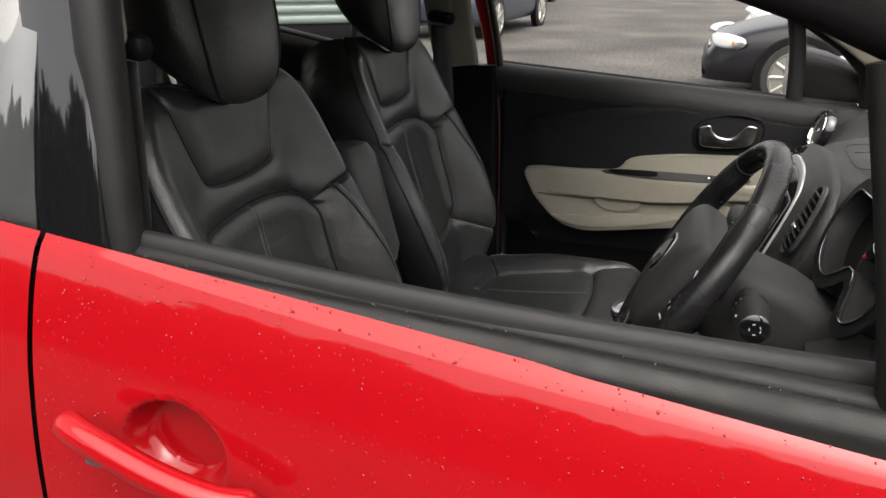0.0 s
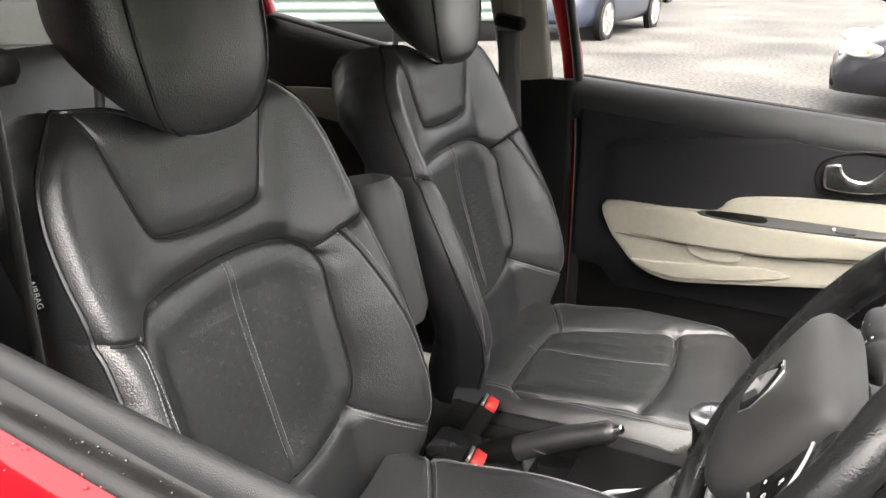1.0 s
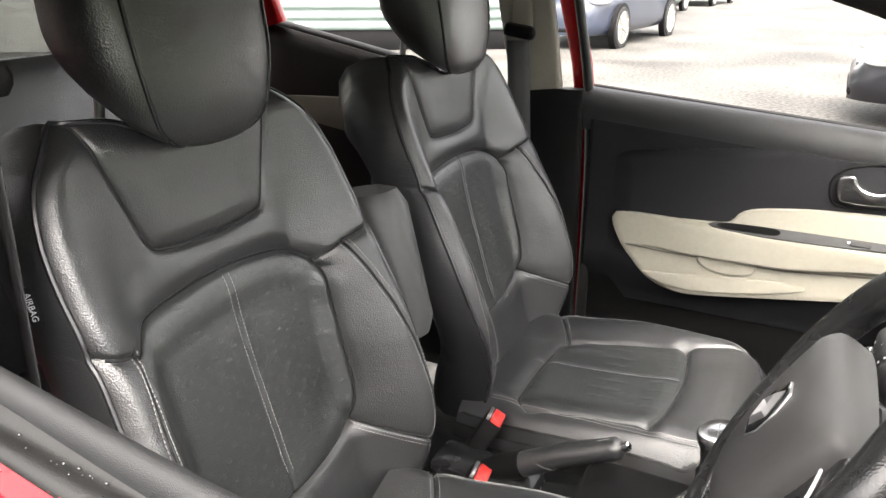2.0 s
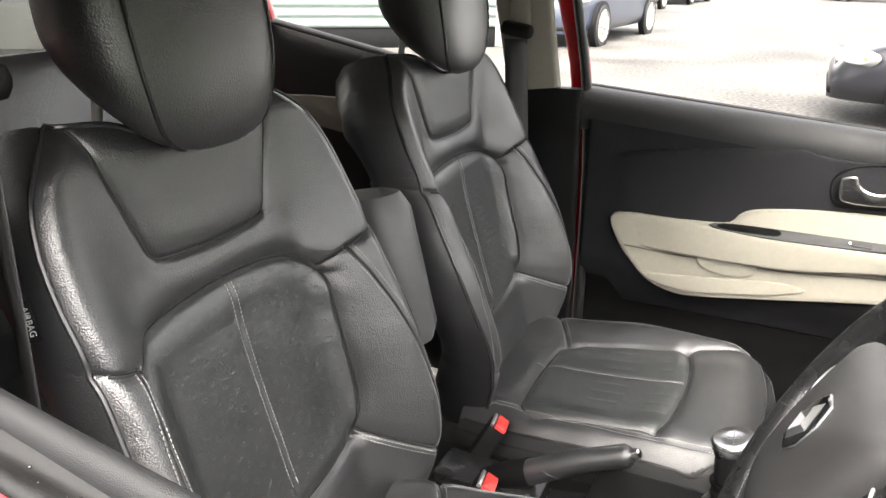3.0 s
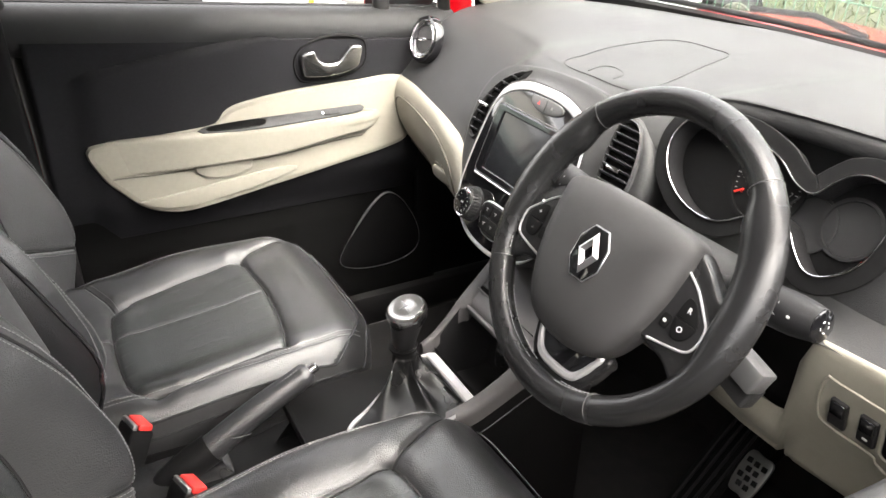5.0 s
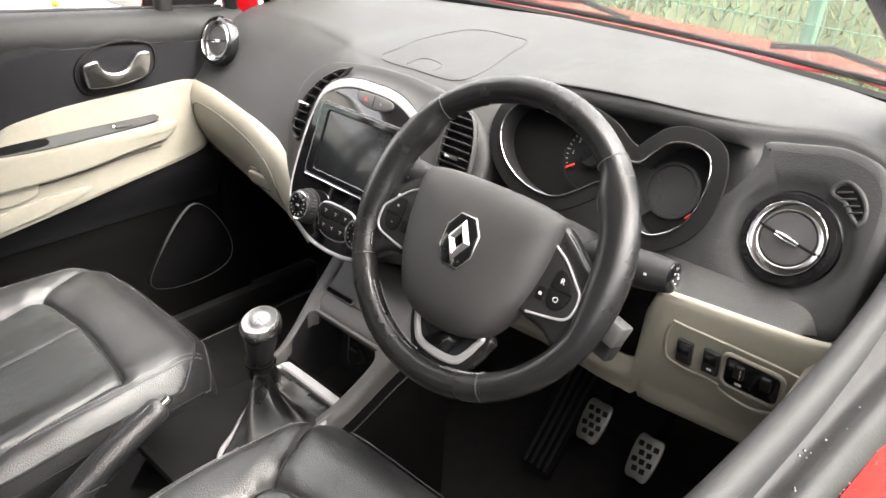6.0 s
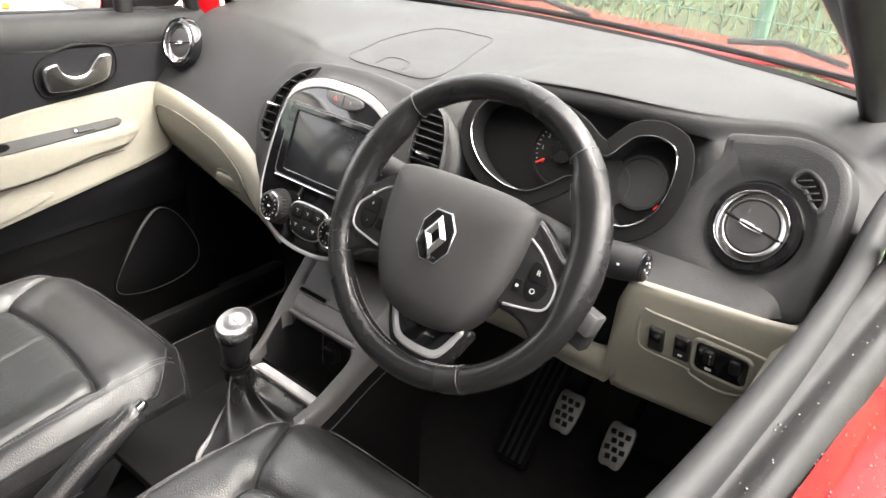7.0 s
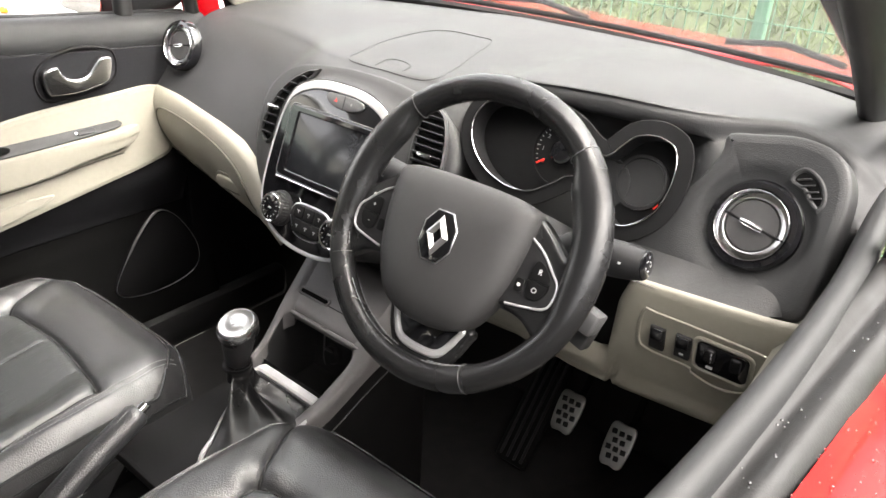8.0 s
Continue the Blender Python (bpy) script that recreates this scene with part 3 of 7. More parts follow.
k = len(cx)
v, f = grid(np.array(rings), cv=True)
part("beige_panel", (v, f + [tuple(range(3 * k, 4 * k))]), BEIGE, far_door, "pale beige armrest panel")
arm = []
for x in np.linspace(-0.405, 0.225, 50):
    zt, zb = 0.86 - 0.004 * smooth(-0.43, 0.2, x), 0.785 + 0.03 * smooth(-0.1, 0.2, x)
    b = 0.022 * smooth(-0.45, -0.2, x) * smooth(0.235, 0.15, x) + 0.009
    zb = zt - (zt - zb) * (0.4 + 0.6 * smooth(0.235, 0.17, x))
    arm.append([(x, FY - 0.008, zt + 0.006), (x, FY - 0.3 * b, zt + 0.0045), (x, FY - 0.85 * b, zt + 0.001), (x, FY - b, zt - 0.007), (x, FY - b, zt - 0.02), (x, FY - 0.97 * b, 0.5 * (zt + zb)), (x, FY - 0.9 * b, zb + 0.006), (x, FY - max(0.82 * b, 0.012), zb + 0.001), (x, FY - 0.01, zb - 0.001)])
arm = np.array([spline(r, 30) for r in arm])
v, f = grid(arm)
part("armrest", (v, f), BEIGE, far_door, angle=60)

# map pocket in the lower beige panel
PK = Matrix(((1, 0, 0, 0), (0, 0, -1, FY - 0.0125), (0, 1, 0, 0), (0, 0, 0, 1)))
part("pocket_ledge", plate(spline([(-0.36, 0.722), (-0.3, 0.727), (-0.17, 0.741), (-0.06, 0.752), (0.0, 0.745), (-0.06, 0.722), (-0.16, 0.703), (-0.25, 0.692), (-0.32, 0.7)], 70, True), 0.0045, PK, 0.0042, 5), BEIGE, far_door)
part("pocket_tab", plate(spline([(-0.23, 0.79), (-0.17, 0.795), (-0.112, 0.792), (-0.108, 0.775), (-0.118, 0.757), (-0.16, 0.748), (-0.205, 0.752), (-0.235, 0.77)], 50, True), 0.006, PK, 0.0055, 5), BEIGE, far_door)
part("pocket_seam", tube([(x, FY - 0.0145, 0.783 + 0.02 * float(smooth(-0.1, 0.17, x)) - 0.004 * float(smooth(-0.4, -0.3, x))) for x in np.linspace(-0.405, 0.165, 40)], 0.0013, 6), SEAMBEIGE, far_door)

# dark strip with the window switch let into the armrest
slot = spline([(-0.222, 0.0), (-0.2, 0.008), (-0.12, 0.012), (0.05, 0.014), (0.15, 0.015), (0.166, 0.008), (0.158, -0.004), (0.05, -0.011), (-0.1, -0.014), (-0.2, -0.008)], 60, True)
sm = Matrix(((1, 0, 0, 0), (0, 0.72, -0.69, 2.086), (0, 0.69, 0.72, 0.8645), (0, 0, 0, 1)))
sl = part("switch_strip", plate(slot, 0.004, sm, 0.0015), DASH, far_door, "dark grey strip with a window switch")
# flat near-black plate painted as the shaded pull recess
part("pull_recess", plate(spline([(-0.205, 0.0), (-0.18, 0.008), (-0.09, 0.01), (-0.07, 0.002), (-0.09, -0.008), (-0.18, -0.007)], 40, True), 0.0012, sm @ pose(0, 0, 0.0036), 0.0004), RECESS, sl)
part("window_switch", plate(rrect(0.04, 0.012, 0.004), 0.004, sm @ pose(0.085, 0.001, 0.0036), 0.0015), PLASTIC, sl)
part("switch_tip", plate(rrect(0.006, 0.006, 0.002), 0.003, sm @ pose(0.062, 0.001, 0.0066), 0.001), CHROME, sl)
# chrome handle in its black recess
DM = Matrix(((1, 0, 0, 0), (0, 0, -1, 2.105), (0, 1, 0, 0), (0, 0, 0, 1)))
rec = spline([(0.004, 0.988), (0.028, 1.024), (0.09, 1.042), (0.15, 1.038), (0.183, 1.02), (0.18, 0.97), (0.14, 0.946), (0.07, 0.936), (0.018, 0.944)], 60, True)
hr = part("handle_recess", ringplate(rec, offset(rec, 0.007), 0.008, DM, 0.004), MATT, far_door)
# flat near-black plate stands in for the shade behind the handle
part("handle_well", plate(offset(rec, 0.006), 0.002, DM @ pose(0, 0, 0.0), 0.001), RECESS, hr)
hv, hf = plate(spline([(0.02, 1.0), (0.03, 1.01), (0.05, 1.013), (0.056, 1.0), (0.066, 0.989), (0.08, 0.983), (0.1, 0.982), (0.115, 0.99), (0.13, 1.008), (0.14, 1.018), (0.158, 1.018), (0.166, 1.01), (0.163, 0.985), (0.152, 0.966), (0.12, 0.956), (0.085, 0.952), (0.05, 0.953), (0.026, 0.96)], 70, True), 0.02, DM @ pose(0, 0, 0.003), 0.0065, 6)
hv = np.array(hv, float)
hv[:, 1] -= 4.2 * (hv[:, 2] - 0.975) * np.abs(hv[:, 2] - 0.975)
part("handle", (hv, hf), HANDLE, far_door, "satin chrome door handle")

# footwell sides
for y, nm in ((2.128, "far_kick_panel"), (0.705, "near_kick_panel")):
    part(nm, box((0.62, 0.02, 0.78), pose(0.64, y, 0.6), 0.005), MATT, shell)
part("far_sill_trim", box((1.2, 0.06, 0.1), pose(0.0, 2.11, 0.29), 0.02), PLASTIC, shell)

# seat belts
def belt(y, s, x, z, lab):
    b = thing("seat_belt", (x, y, z), lab, "seat belt", "seat belts")
    part("belt_guide", box((0.078, 0.03, 0.032), pose(x, y - s * 0.014, z, 0, 8, 0), 0.012), MATT, b, "black belt guide")
    part("guide_mount", box((0.05, 0.02, 0.12), pose(x, y + s * 0.006, z + 0.06), 0.01), PILLARTRIM, b)
    web = []
    for t in np.linspace(0, 1, 14):
        c = np.array((x + (0.05 if s > 0 else -0.07) * t, y - s * (0.018 + 0.02 * t), z - 0.02 - 0.72 * t))
        web.append([c + np.array((u, s * 0.01 * u / 0.024, 0)) for u in np.linspace(-0.024, 0.024, 4)])
    part("webbing", grid(np.array(web)), BELT, b, thick=0.0015)


belt(2.06, 1, -0.685, 1.27, "dark grey seat belt hanging from the pale far pillar")
belt(0.75, -1, -0.665, 1.33, "dark grey seat belt hanging from the near pillar")

# rear passenger door seen between the seats
rear_far = thing("door_4", (-1.1, 2.15, 0.3), "black and beige rear door with an open view through its glass", "car door", "rear doors", "structure")


def rear_z(x):
    return 1.17 - 0.187 * (x + 1.03)


rp = np.array([[(x, 2.125 - 0.01 * math.sin(3 * t), rear_z(x) + (0.3 - rear_z(x)) * t) for t in np.linspace(0, 1, 20)] for x in np.linspace(-1.62, -0.7, 30)])
part("door_panel", grid(rp), PLASTIC, rear_far, thick=0.01)
part("door_top", tube([(x, 2.135, rear_z(x) + 0.002) for x in np.linspace(-1.62, -0.7, 20)], 0.014, 12), DASH, rear_far)
rb = spline([(-1.52, 1.04), (-1.45, 1.056), (-1.25, 1.066), (-1.05, 1.06), (-0.9, 1.04), (-0.86, 0.95), (-0.95, 0.84), (-1.2, 0.8), (-1.45, 0.82), (-1.54, 0.92)], 60, True)
part("beige_panel", plate(rb, 0.014, Matrix(((1, 0, 0, 0), (0, 0, -1, 2.122), (0, 1, 0, 0), (0, 0, 0, 1))), 0.006), BEIGE, rear_far)
bench = thing("rear_bench", (-1.4, MID, 0.3), "black leather rear bench seat", "car seat")
part("bench_back", loft([[(-1.45 - 0.02 * k, MID - 0.6, 0.5), (-1.5, MID - 0.62, 0.85), (-1.6, MID - 0.58, 1.17), (-1.66, MID - 0.5, 1.19)] for k in (1,)] + [[(-1.44, y, 0.5), (-1.5 + 0.02 * math.cos(y * 9), y, 0.85), (-1.59, y, 1.19), (-1.66, y, 1.21)] for y in (MID - 0.4, MID - 0.1, MID + 0.15, MID + 0.45)] + [[(-1.47, MID + 0.6, 0.5), (-1.5, MID + 0.62, 0.85), (-1.6, MID + 0.58, 1.17), (-1.66, MID + 0.5, 1.19)]], 60, 30), LEATHER, bench, thick=0.03)
part("bench_cushion", box((0.5, 1.24, 0.2), pose(-1.25, MID, 0.5), 0.05), LEATHER, bench)
for u in (-0.4, 0.4):
    part("bench_headrest", box((0.1, 0.26, 0.15), pose(-1.62, MID + u, 1.26, 0, -12, 0), 0.04), LEATHER, bench)

# passenger door mirror
mir = thing("door_mirror", (0.32, 2.25, 1.05), "black door mirror with reflecting glass outside the passenger window", "mirror")
prof = []
for t, w, h in ((0.0, 0.068, 0.068), (0.02, 0.074, 0.074), (0.08, 0.07, 0.068), (0.15, 0.05, 0.045), (0.2, 0.015, 0.015)):
    prof.append([(0.255 + t, 2.36 + a - 0.6 * t, 1.118 + b - 0.05 * t) for a, b in rrect(3.0 * w, 2 * h, min(w, h) * 0.6, 5)])
pv = np.array(prof)
k = pv.shape[1]
v, f = grid(pv, cv=True)
part("mirror_housing", (v, f + [tuple(range(4 * k, 5 * k))]), PLASTIC, mir)
part("mirror_glass", plate(rrect(0.2, 0.13, 0.04), 0.003, facing((0.252, 2.36, 1.118), (-1, -0.03, 0.02)), 0.001), MIRROR, mir, "reflecting mirror glass")
part("mirror_foot", box((0.06, 0.12, 0.04), pose(0.33, 2.24, 1.055), 0.015), PLASTIC, mir)
part("far_quarter_bar", strip([(0.247, 2.155, 1.06), (0.236, 2.145, 1.2), (0.206, 2.125, 1.33)], (0.04, 0.04), 0.03, (0, -1, 0)), RUBBER, shell)

# outer handle of the driver's door
hy = 0.497
hpts = spline([(-0.59, 0.512, 0.982), (-0.57, 0.5, 0.983), (-0.53, 0.492, 0.976), (-0.46, 0.487, 0.958), (-0.4, 0.49, 0.945), (-0.36, 0.505, 0.938)], 40)
part("door_handle", tube(hpts, [0.006, 0.012] + [0.0155] * 36 + [0.011, 0.005], 14), RED, near_door, "red pull handle")
part("handle_key_cap", box((0.02, 0.006, 0.014), pose(-0.55, 0.5, 0.95, 0, 8, 0), 0.003), GREYPLASTIC, near_door)

# windscreen edge, wipers
wb = [(0.925 - 0.13 * u * u, MID + 0.70 * u, 1.088) for u in np.linspace(-1, 1, 40)]
part("windscreen_seal", grid(np.array([[(x + 0.05, y, z - 0.008), (x, y, z + 0.0), (x - 0.05, y, z + 0.024), (x - 0.062, y, z + 0.018), (x - 0.062, y, z - 0.03)] for x, y, z in wb])), MATT, shell, thick=0.004)
for y0, y1 in ((0.78, 1.36), (1.36, 2.0)):
    wp = thing("windscreen_wiper", (0.9, y0, 1.1), "black windscreen wiper resting at the foot of the glass", "wiper", "wipers")
    line = [(1.0 - 0.1 * ((y - MID) / 0.7) ** 2 - 0.02, y, 1.103) for y in np.linspace(y0, y1, 20)]
    part("wiper_blade", tube(line, 0.007, 8), RUBBER, wp)
    part("wiper_arm", tube([(1.03, y0 + 0.08, 1.1), (1.01, y0 + 0.2, 1.125), (line[10][0] + 0.01, line[10][1], 1.118)], 0.007, 8), MATT, wp)


# ---- front seats ----
SEAT_Y = 1.765          # passenger seat's middle
PITCH = 0.705           # from seat to seat across the car
back_x = curve1((0.54, 0.65, 0.75, 0.85, 0.95, 1.03, 1.12, 1.2, 1.28), (-0.555, -0.585, -0.617, -0.648, -0.676, -0.697, -0.715, -0.727, -0.74))
back_w = curve1((0.54, 0.62, 0.7, 0.8, 0.92, 1.03, 1.12, 1.17, 1.21, 1.235, 1.27), (0.195, 0.215, 0.236, 0.256, 0.266, 0.265, 0.263, 0.254, 0.234, 0.208, 0.15))
bolster_h = curve1((0.54, 0.65, 0.75, 0.9, 1.03, 1.12, 1.2, 1.28), (0.05, 0.095, 0.125, 0.108, 0.068, 0.042, 0.018, 0.0))


wing_y = curve1((0.68, 0.76, 0.86, 0.95, 1.03), (0.224, 0.236, 0.236, 0.222, 0.196))      # sewn line along each wing


def line_gap(y, z, pts):
    """Distance from the points (y, z) to a drawn line."""
    best = np.full(y.shape, 9.0)
    for (a, b), (c, d) in zip(pts[:-1], pts[1:]):
        l2 = (c - a) ** 2 + (d - b) ** 2 + 1e-12
        t = np.clip(((y - a) * (c - a) + (z - b) * (d - b)) / l2, 0, 1)
        best = np.minimum(best, np.hypot(y - a - t * (c - a), z - b - t * (d - b)))
    return best


def mirrored(pts):
    return [(-a, b) for a, b in pts]


ARCH = [(-0.186, 0.985), (-0.165, 1.008), (-0.12, 1.024), (-0.06, 1.033), (0.0, 1.036), (0.06, 1.033), (0.115, 1.024), (0.152, 1.008), (0.17, 0.985)]
SIDE = [(0.17, 0.985), (0.169, 0.95), (0.167, 0.88), (0.164, 0.8), (0.15, 0.742)]
SIDE_NEAR = [(-0.186, 0.985), (-0.187, 0.95), (-0.182, 0.88), (-0.171, 0.8), (-0.15, 0.742)]
LUMBAR = [(-0.15, 0.742), (-0.09, 0.716), (0.0, 0.706), (0.09, 0.716), (0.15, 0.742)]
FLANK = [(0.15, 0.742), (0.185, 0.718), (0.228, 0.692)]
KINK = [(0.166, 0.998), (0.2, 1.02), (0.26, 1.04)]
KINK_NEAR = [(-0.178, 1.0), (-0.205, 1.02), (-0.26, 1.04)]
INSERT = [(0.15, 1.25), (0.135, 1.2), (0.112, 1.13), (0.1, 1.1), (0.08, 1.09), (0.0, 1.085), (-0.08, 1.09), (-0.1, 1.1), (-0.112, 1.13), (-0.135, 1.2), (-0.15, 1.25)]
SPINE = [(0.0, 1.036), (0.0, 0.706)]
ARCH, SIDE, SIDE_NEAR, LUMBAR, FLANK, KINK, KINK_NEAR, INSERT = [[(float(a), float(b)) for a, b in spline(q, 36)] for q in (ARCH, SIDE, SIDE_NEAR, LUMBAR, FLANK, KINK, KINK_NEAR, INSERT)]
BACK_SEAMS = [ARCH, SIDE, SIDE_NEAR, LUMBAR, FLANK, mirrored(FLANK), KINK, KINK_NEAR, INSERT]
SEAM_DEPTH = [1.0, 0.9, 0.9, 0.9, 0.5, 0.5, 0.6, 0.6, 0.65]


def back_point(y, z, lift=0.0, worn=True):
    """The front face of the backrest, with its quilted seams."""
    y, z = np.asarray(y, float), np.asarray(z, float)
    w = back_w(z) - 0.018 * (y < 0) * smooth(0.85, 1.05, z)
    x = back_x(z) + bolster_h(z) * smooth(0.13, 0.24, np.abs(y)) + lift
    x = x - 0.024 * np.clip((np.abs(y) / w - 0.86) / 0.14, 0, 1) ** 2.6
    x = x - 0.05 * np.clip((z - 1.215) / 0.055, 0, 1) ** 2
    for seam, deep in zip(BACK_SEAMS, SEAM_DEPTH):
        d = line_gap(y, z, seam)
        x = x - 0.0085 * deep * np.exp(-(d / 0.0038) ** 2) - 0.003 * deep * np.exp(-(d / 0.013) ** 2) + 0.0024 * deep * np.exp(-((d - 0.028) / 0.02) ** 2)
    d = np.abs(np.abs(y) - wing_y(z)) + 9.0 * ((z > 1.025) | (z < 0.7))
    x = x - 0.003 * np.exp(-(d / 0.003) ** 2)
    d = line_gap(y, z, SPINE)
    x = x - 0.003 * np.exp(-(d / 0.004) ** 2)
    if worn:
        x = x + 0.0016 * np.sin(y * 60 + z * 18) * np.exp(-((z - 0.88) / 0.09) ** 2) * np.exp(-(y / 0.1) ** 2)
    return np.stack([x, y + SEAT_Y, z], -1)


def inside(y, z, poly):
    """Which of the points lie within a closed outline."""
    p = np.array(poly)
    hit = np.zeros(y.shape, bool)
    for (a, b), (c, d) in zip(p, np.roll(p, -1, 0)):
        cross = ((b > z) != (d > z)) & (y < (c - a) * (z - b) / (d - b + 1e-12) + a)
        hit ^= cross
    return hit


CENTRE = ARCH + SIDE[1:] + LUMBAR[::-1][1:] + SIDE_NEAR[::-1][1:]


def sheet_parts(p, regions):
    """Splits one fine sheet into panels by a map of region numbers."""
    v, f = grid(p)
    m, n = p.shape[:2]
    q = regions[:-1, :-1].reshape(-1)
    out = {}
    for r in np.unique(q):
        sel = [f[i] for i in np.nonzero(q == r)[0]]
        used = sorted({i for t in sel for i in t})
        at = {u: k for k, u in enumerate(used)}
        out[int(r)] = (v[used], [tuple(at[i] for i in t) for t in sel])
    return out


def backrest(seat):
    v, u = np.linspace(0, 1, 290), np.linspace(-1, 1, 220)
    V, U = np.meshgrid(v, u, indexing="ij")
    top = 1.252 - 0.045 * np.exp(-(U / 0.42) ** 2)
    Z = 0.54 + V * (top - 0.54)
    Y = U * (back_w(Z) - 0.018 * (U < 0) * smooth(0.85, 1.05, Z))
    P = back_point(Y, Z)
    reg = np.zeros(Y.shape, int)
    reg[inside(Y, Z, CENTRE)] = 1
    reg[inside(Y, Z, INSERT)] = 2
    low = Z < np.interp(np.abs(Y), [0, 0.15, 0.228, 0.3], [0.706, 0.742, 0.692, 0.645])
    side = (reg == 0) & (Z < np.interp(np.abs(Y), [0.178, 0.205, 0.26], [1.0, 1.02, 1.04])) & ~low
    reg[side & (Y < 0)] = 3
    reg[side & (Y > 0)] = 4
    reg[(reg == 0) & low] = 5
    names = {0: ("shoulder_panel", LEATHER, ""), 1: ("centre_panel", PERFORATED, "embossed black leather panel with a stitched middle seam"), 2: ("upper_insert", LEATHER, ""),
             3: ("side_bolster", LEATHER_FINE, ""), 4: ("side_bolster", LEATHER_FINE, ""), 5: ("lumbar_panel", LEATHER, "")}
    for k, geo in sheet_parts(P, reg).items():
        nm, mat, lab = names[k]
        part(nm, geo, mat, seat, lab, angle=80)
    # sides and back shell
    left, right, crown = P[:, 0], P[:, -1], P[-1]
    edge = np.concatenate([left, crown[1:-1], right[::-1]])
    cen = np.array((-0.8, SEAT_Y, 0.9))
    rings = []
    for dx, inset, drop in ((0, 0, 0), (-0.008, -0.003, 0.0), (-0.045, -0.009, 0.008), (-0.08, -0.008, 0.024), (-0.105, 0.01, 0.045), (-0.118, 0.04, 0.07)):
        e = edge.copy()
        e[:, 2] -= drop * smooth(1.08, 1.24, e[:, 2])
        e[:, 0] += dx
        d = e[:, 1:] - cen[1:]
        ln = np.linalg.norm(d, axis=1)[:, None]
        grown = cen[1:] + d * (1 - inset / ln)
        e[:, 1] = grown[:, 0]
        e[:, 2] += (grown[:, 1] - e[:, 2]) * (inset > 0)
        rings.append(e)
    part("side_panel", grid(np.array(rings)), LEATHER, seat, angle=80)
    back = np.array([rings[-1], *[rings[-1] * [1, 0, 1] + np.array([-0.012 * s, 0, 0]) + np.array([0, 1, 0]) * (SEAT_Y + (rings[-1][:, 1:2] - SEAT_Y) * (1 - s)) for s in (0.3, 0.7, 1.0)]])
    part("back_shell", grid(back), PLASTIC, seat)
    rim = edge.copy()
    rim[:, 0] += 0.003
    part("piping", tube(spline(rim[::5], 180), 0.0036, 8), PIPING, seat)
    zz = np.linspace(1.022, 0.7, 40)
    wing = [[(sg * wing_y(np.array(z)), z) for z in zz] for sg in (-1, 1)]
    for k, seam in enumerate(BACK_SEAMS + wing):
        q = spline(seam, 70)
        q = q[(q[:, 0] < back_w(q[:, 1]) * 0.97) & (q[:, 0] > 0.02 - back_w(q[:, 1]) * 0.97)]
        # dark tube in the groove stands in for its shade
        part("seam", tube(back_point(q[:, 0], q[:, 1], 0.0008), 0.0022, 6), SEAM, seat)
    # sewn lines
    lines = []
    for s in (-1, 1):
        for o in (-0.007, 0.007):
            z = np.linspace(1.022, 0.7, 80)
            y = s * (wing_y(z) + o)
            lines.append(stitches(back_point(y, z, 0.0012), 0.006, 0.0043, 0.0008, 4))
        for o in (0.006, 0.013):
            q = spline(FLANK, 30)
            lines.append(stitches(back_point(s * q[:, 0], q[:, 1] - o, 0.0012), 0.006, 0.0043, 0.0008, 4))
    for o in (-0.0055, 0.0055):
        z = np.linspace(1.03, 0.74, 90)
        lines.append(stitches(back_point(np.full(90, o), z, 0.0012), 0.006, 0.0043, 0.0008, 4))
    part("stitching", join(*lines), STITCH, seat, "pale grey double stitching")["kind"] = "stuff"


def headrest(seat):
    """A padded headrest on two steel posts."""
    rows = []
    for z, w, xf, xb in ((1.208, 0.05, -0.69, -0.775), (1.214, 0.085, -0.678, -0.795), (1.236, 0.114, -0.67, -0.815), (1.29, 0.132, -0.668, -0.83), (1.35, 0.139, -0.675, -0.835), (1.415, 0.138, -0.688, -0.835), (1.455, 0.125, -0.705, -0.83), (1.485, 0.09, -0.728, -0.815), (1.494, 0.04, -0.75, -0.79)):
        xm, hx = (xf + xb) / 2, (xf - xb) / 2
        ring = []
        for i in range(40):
            a = 2 * math.pi * i / 40
            c, s = math.cos(a), math.sin(a)
            ring.append((xm + hx * math.copysign(abs(c) ** 0.62, c), SEAT_Y + w * math.copysign(abs(s) ** 0.72, s), z + 0.5 * hx * (1 - math.copysign(abs(c) ** 0.62, c)) * float(smooth(1.36, 1.21, z))))
        rows.append(ring)
    t = np.array([spline(np.array(rows)[:, j], 44) for j in range(40)]).transpose(1, 0, 2)
    v, f = grid(t, cv=True)
    f = f + [tuple(range(40))[::-1], tuple(range(len(v) - 40, len(v)))]
    pad = part("headrest", (v, f), LEATHER, seat, angle=80)
    for s in (5, 35):
        line = t[1:-1, s] + (t[1:-1, s] - t[1:-1].mean(1)) * 0.006
        part("headrest_seam", tube(line, 0.0028, 6), PIPING, pad)
    for s in (-0.088, 0.088):
        part("headrest_post", tube([(-0.79, SEAT_Y + s, 1.17), (-0.785, SEAT_Y + s, 1.22), (-0.775, SEAT_Y + s, 1.29)], 0.006, 12), SATIN, seat, "thin steel post")
        part("post_sleeve", lathe([(0.019, 0), (0.018, 0.006), (0.012, 0.009), (0.009, 0.012)], pose(-0.785, SEAT_Y + s, 1.207, 0, -8, 0), 20, 0.8), PLASTIC, seat)


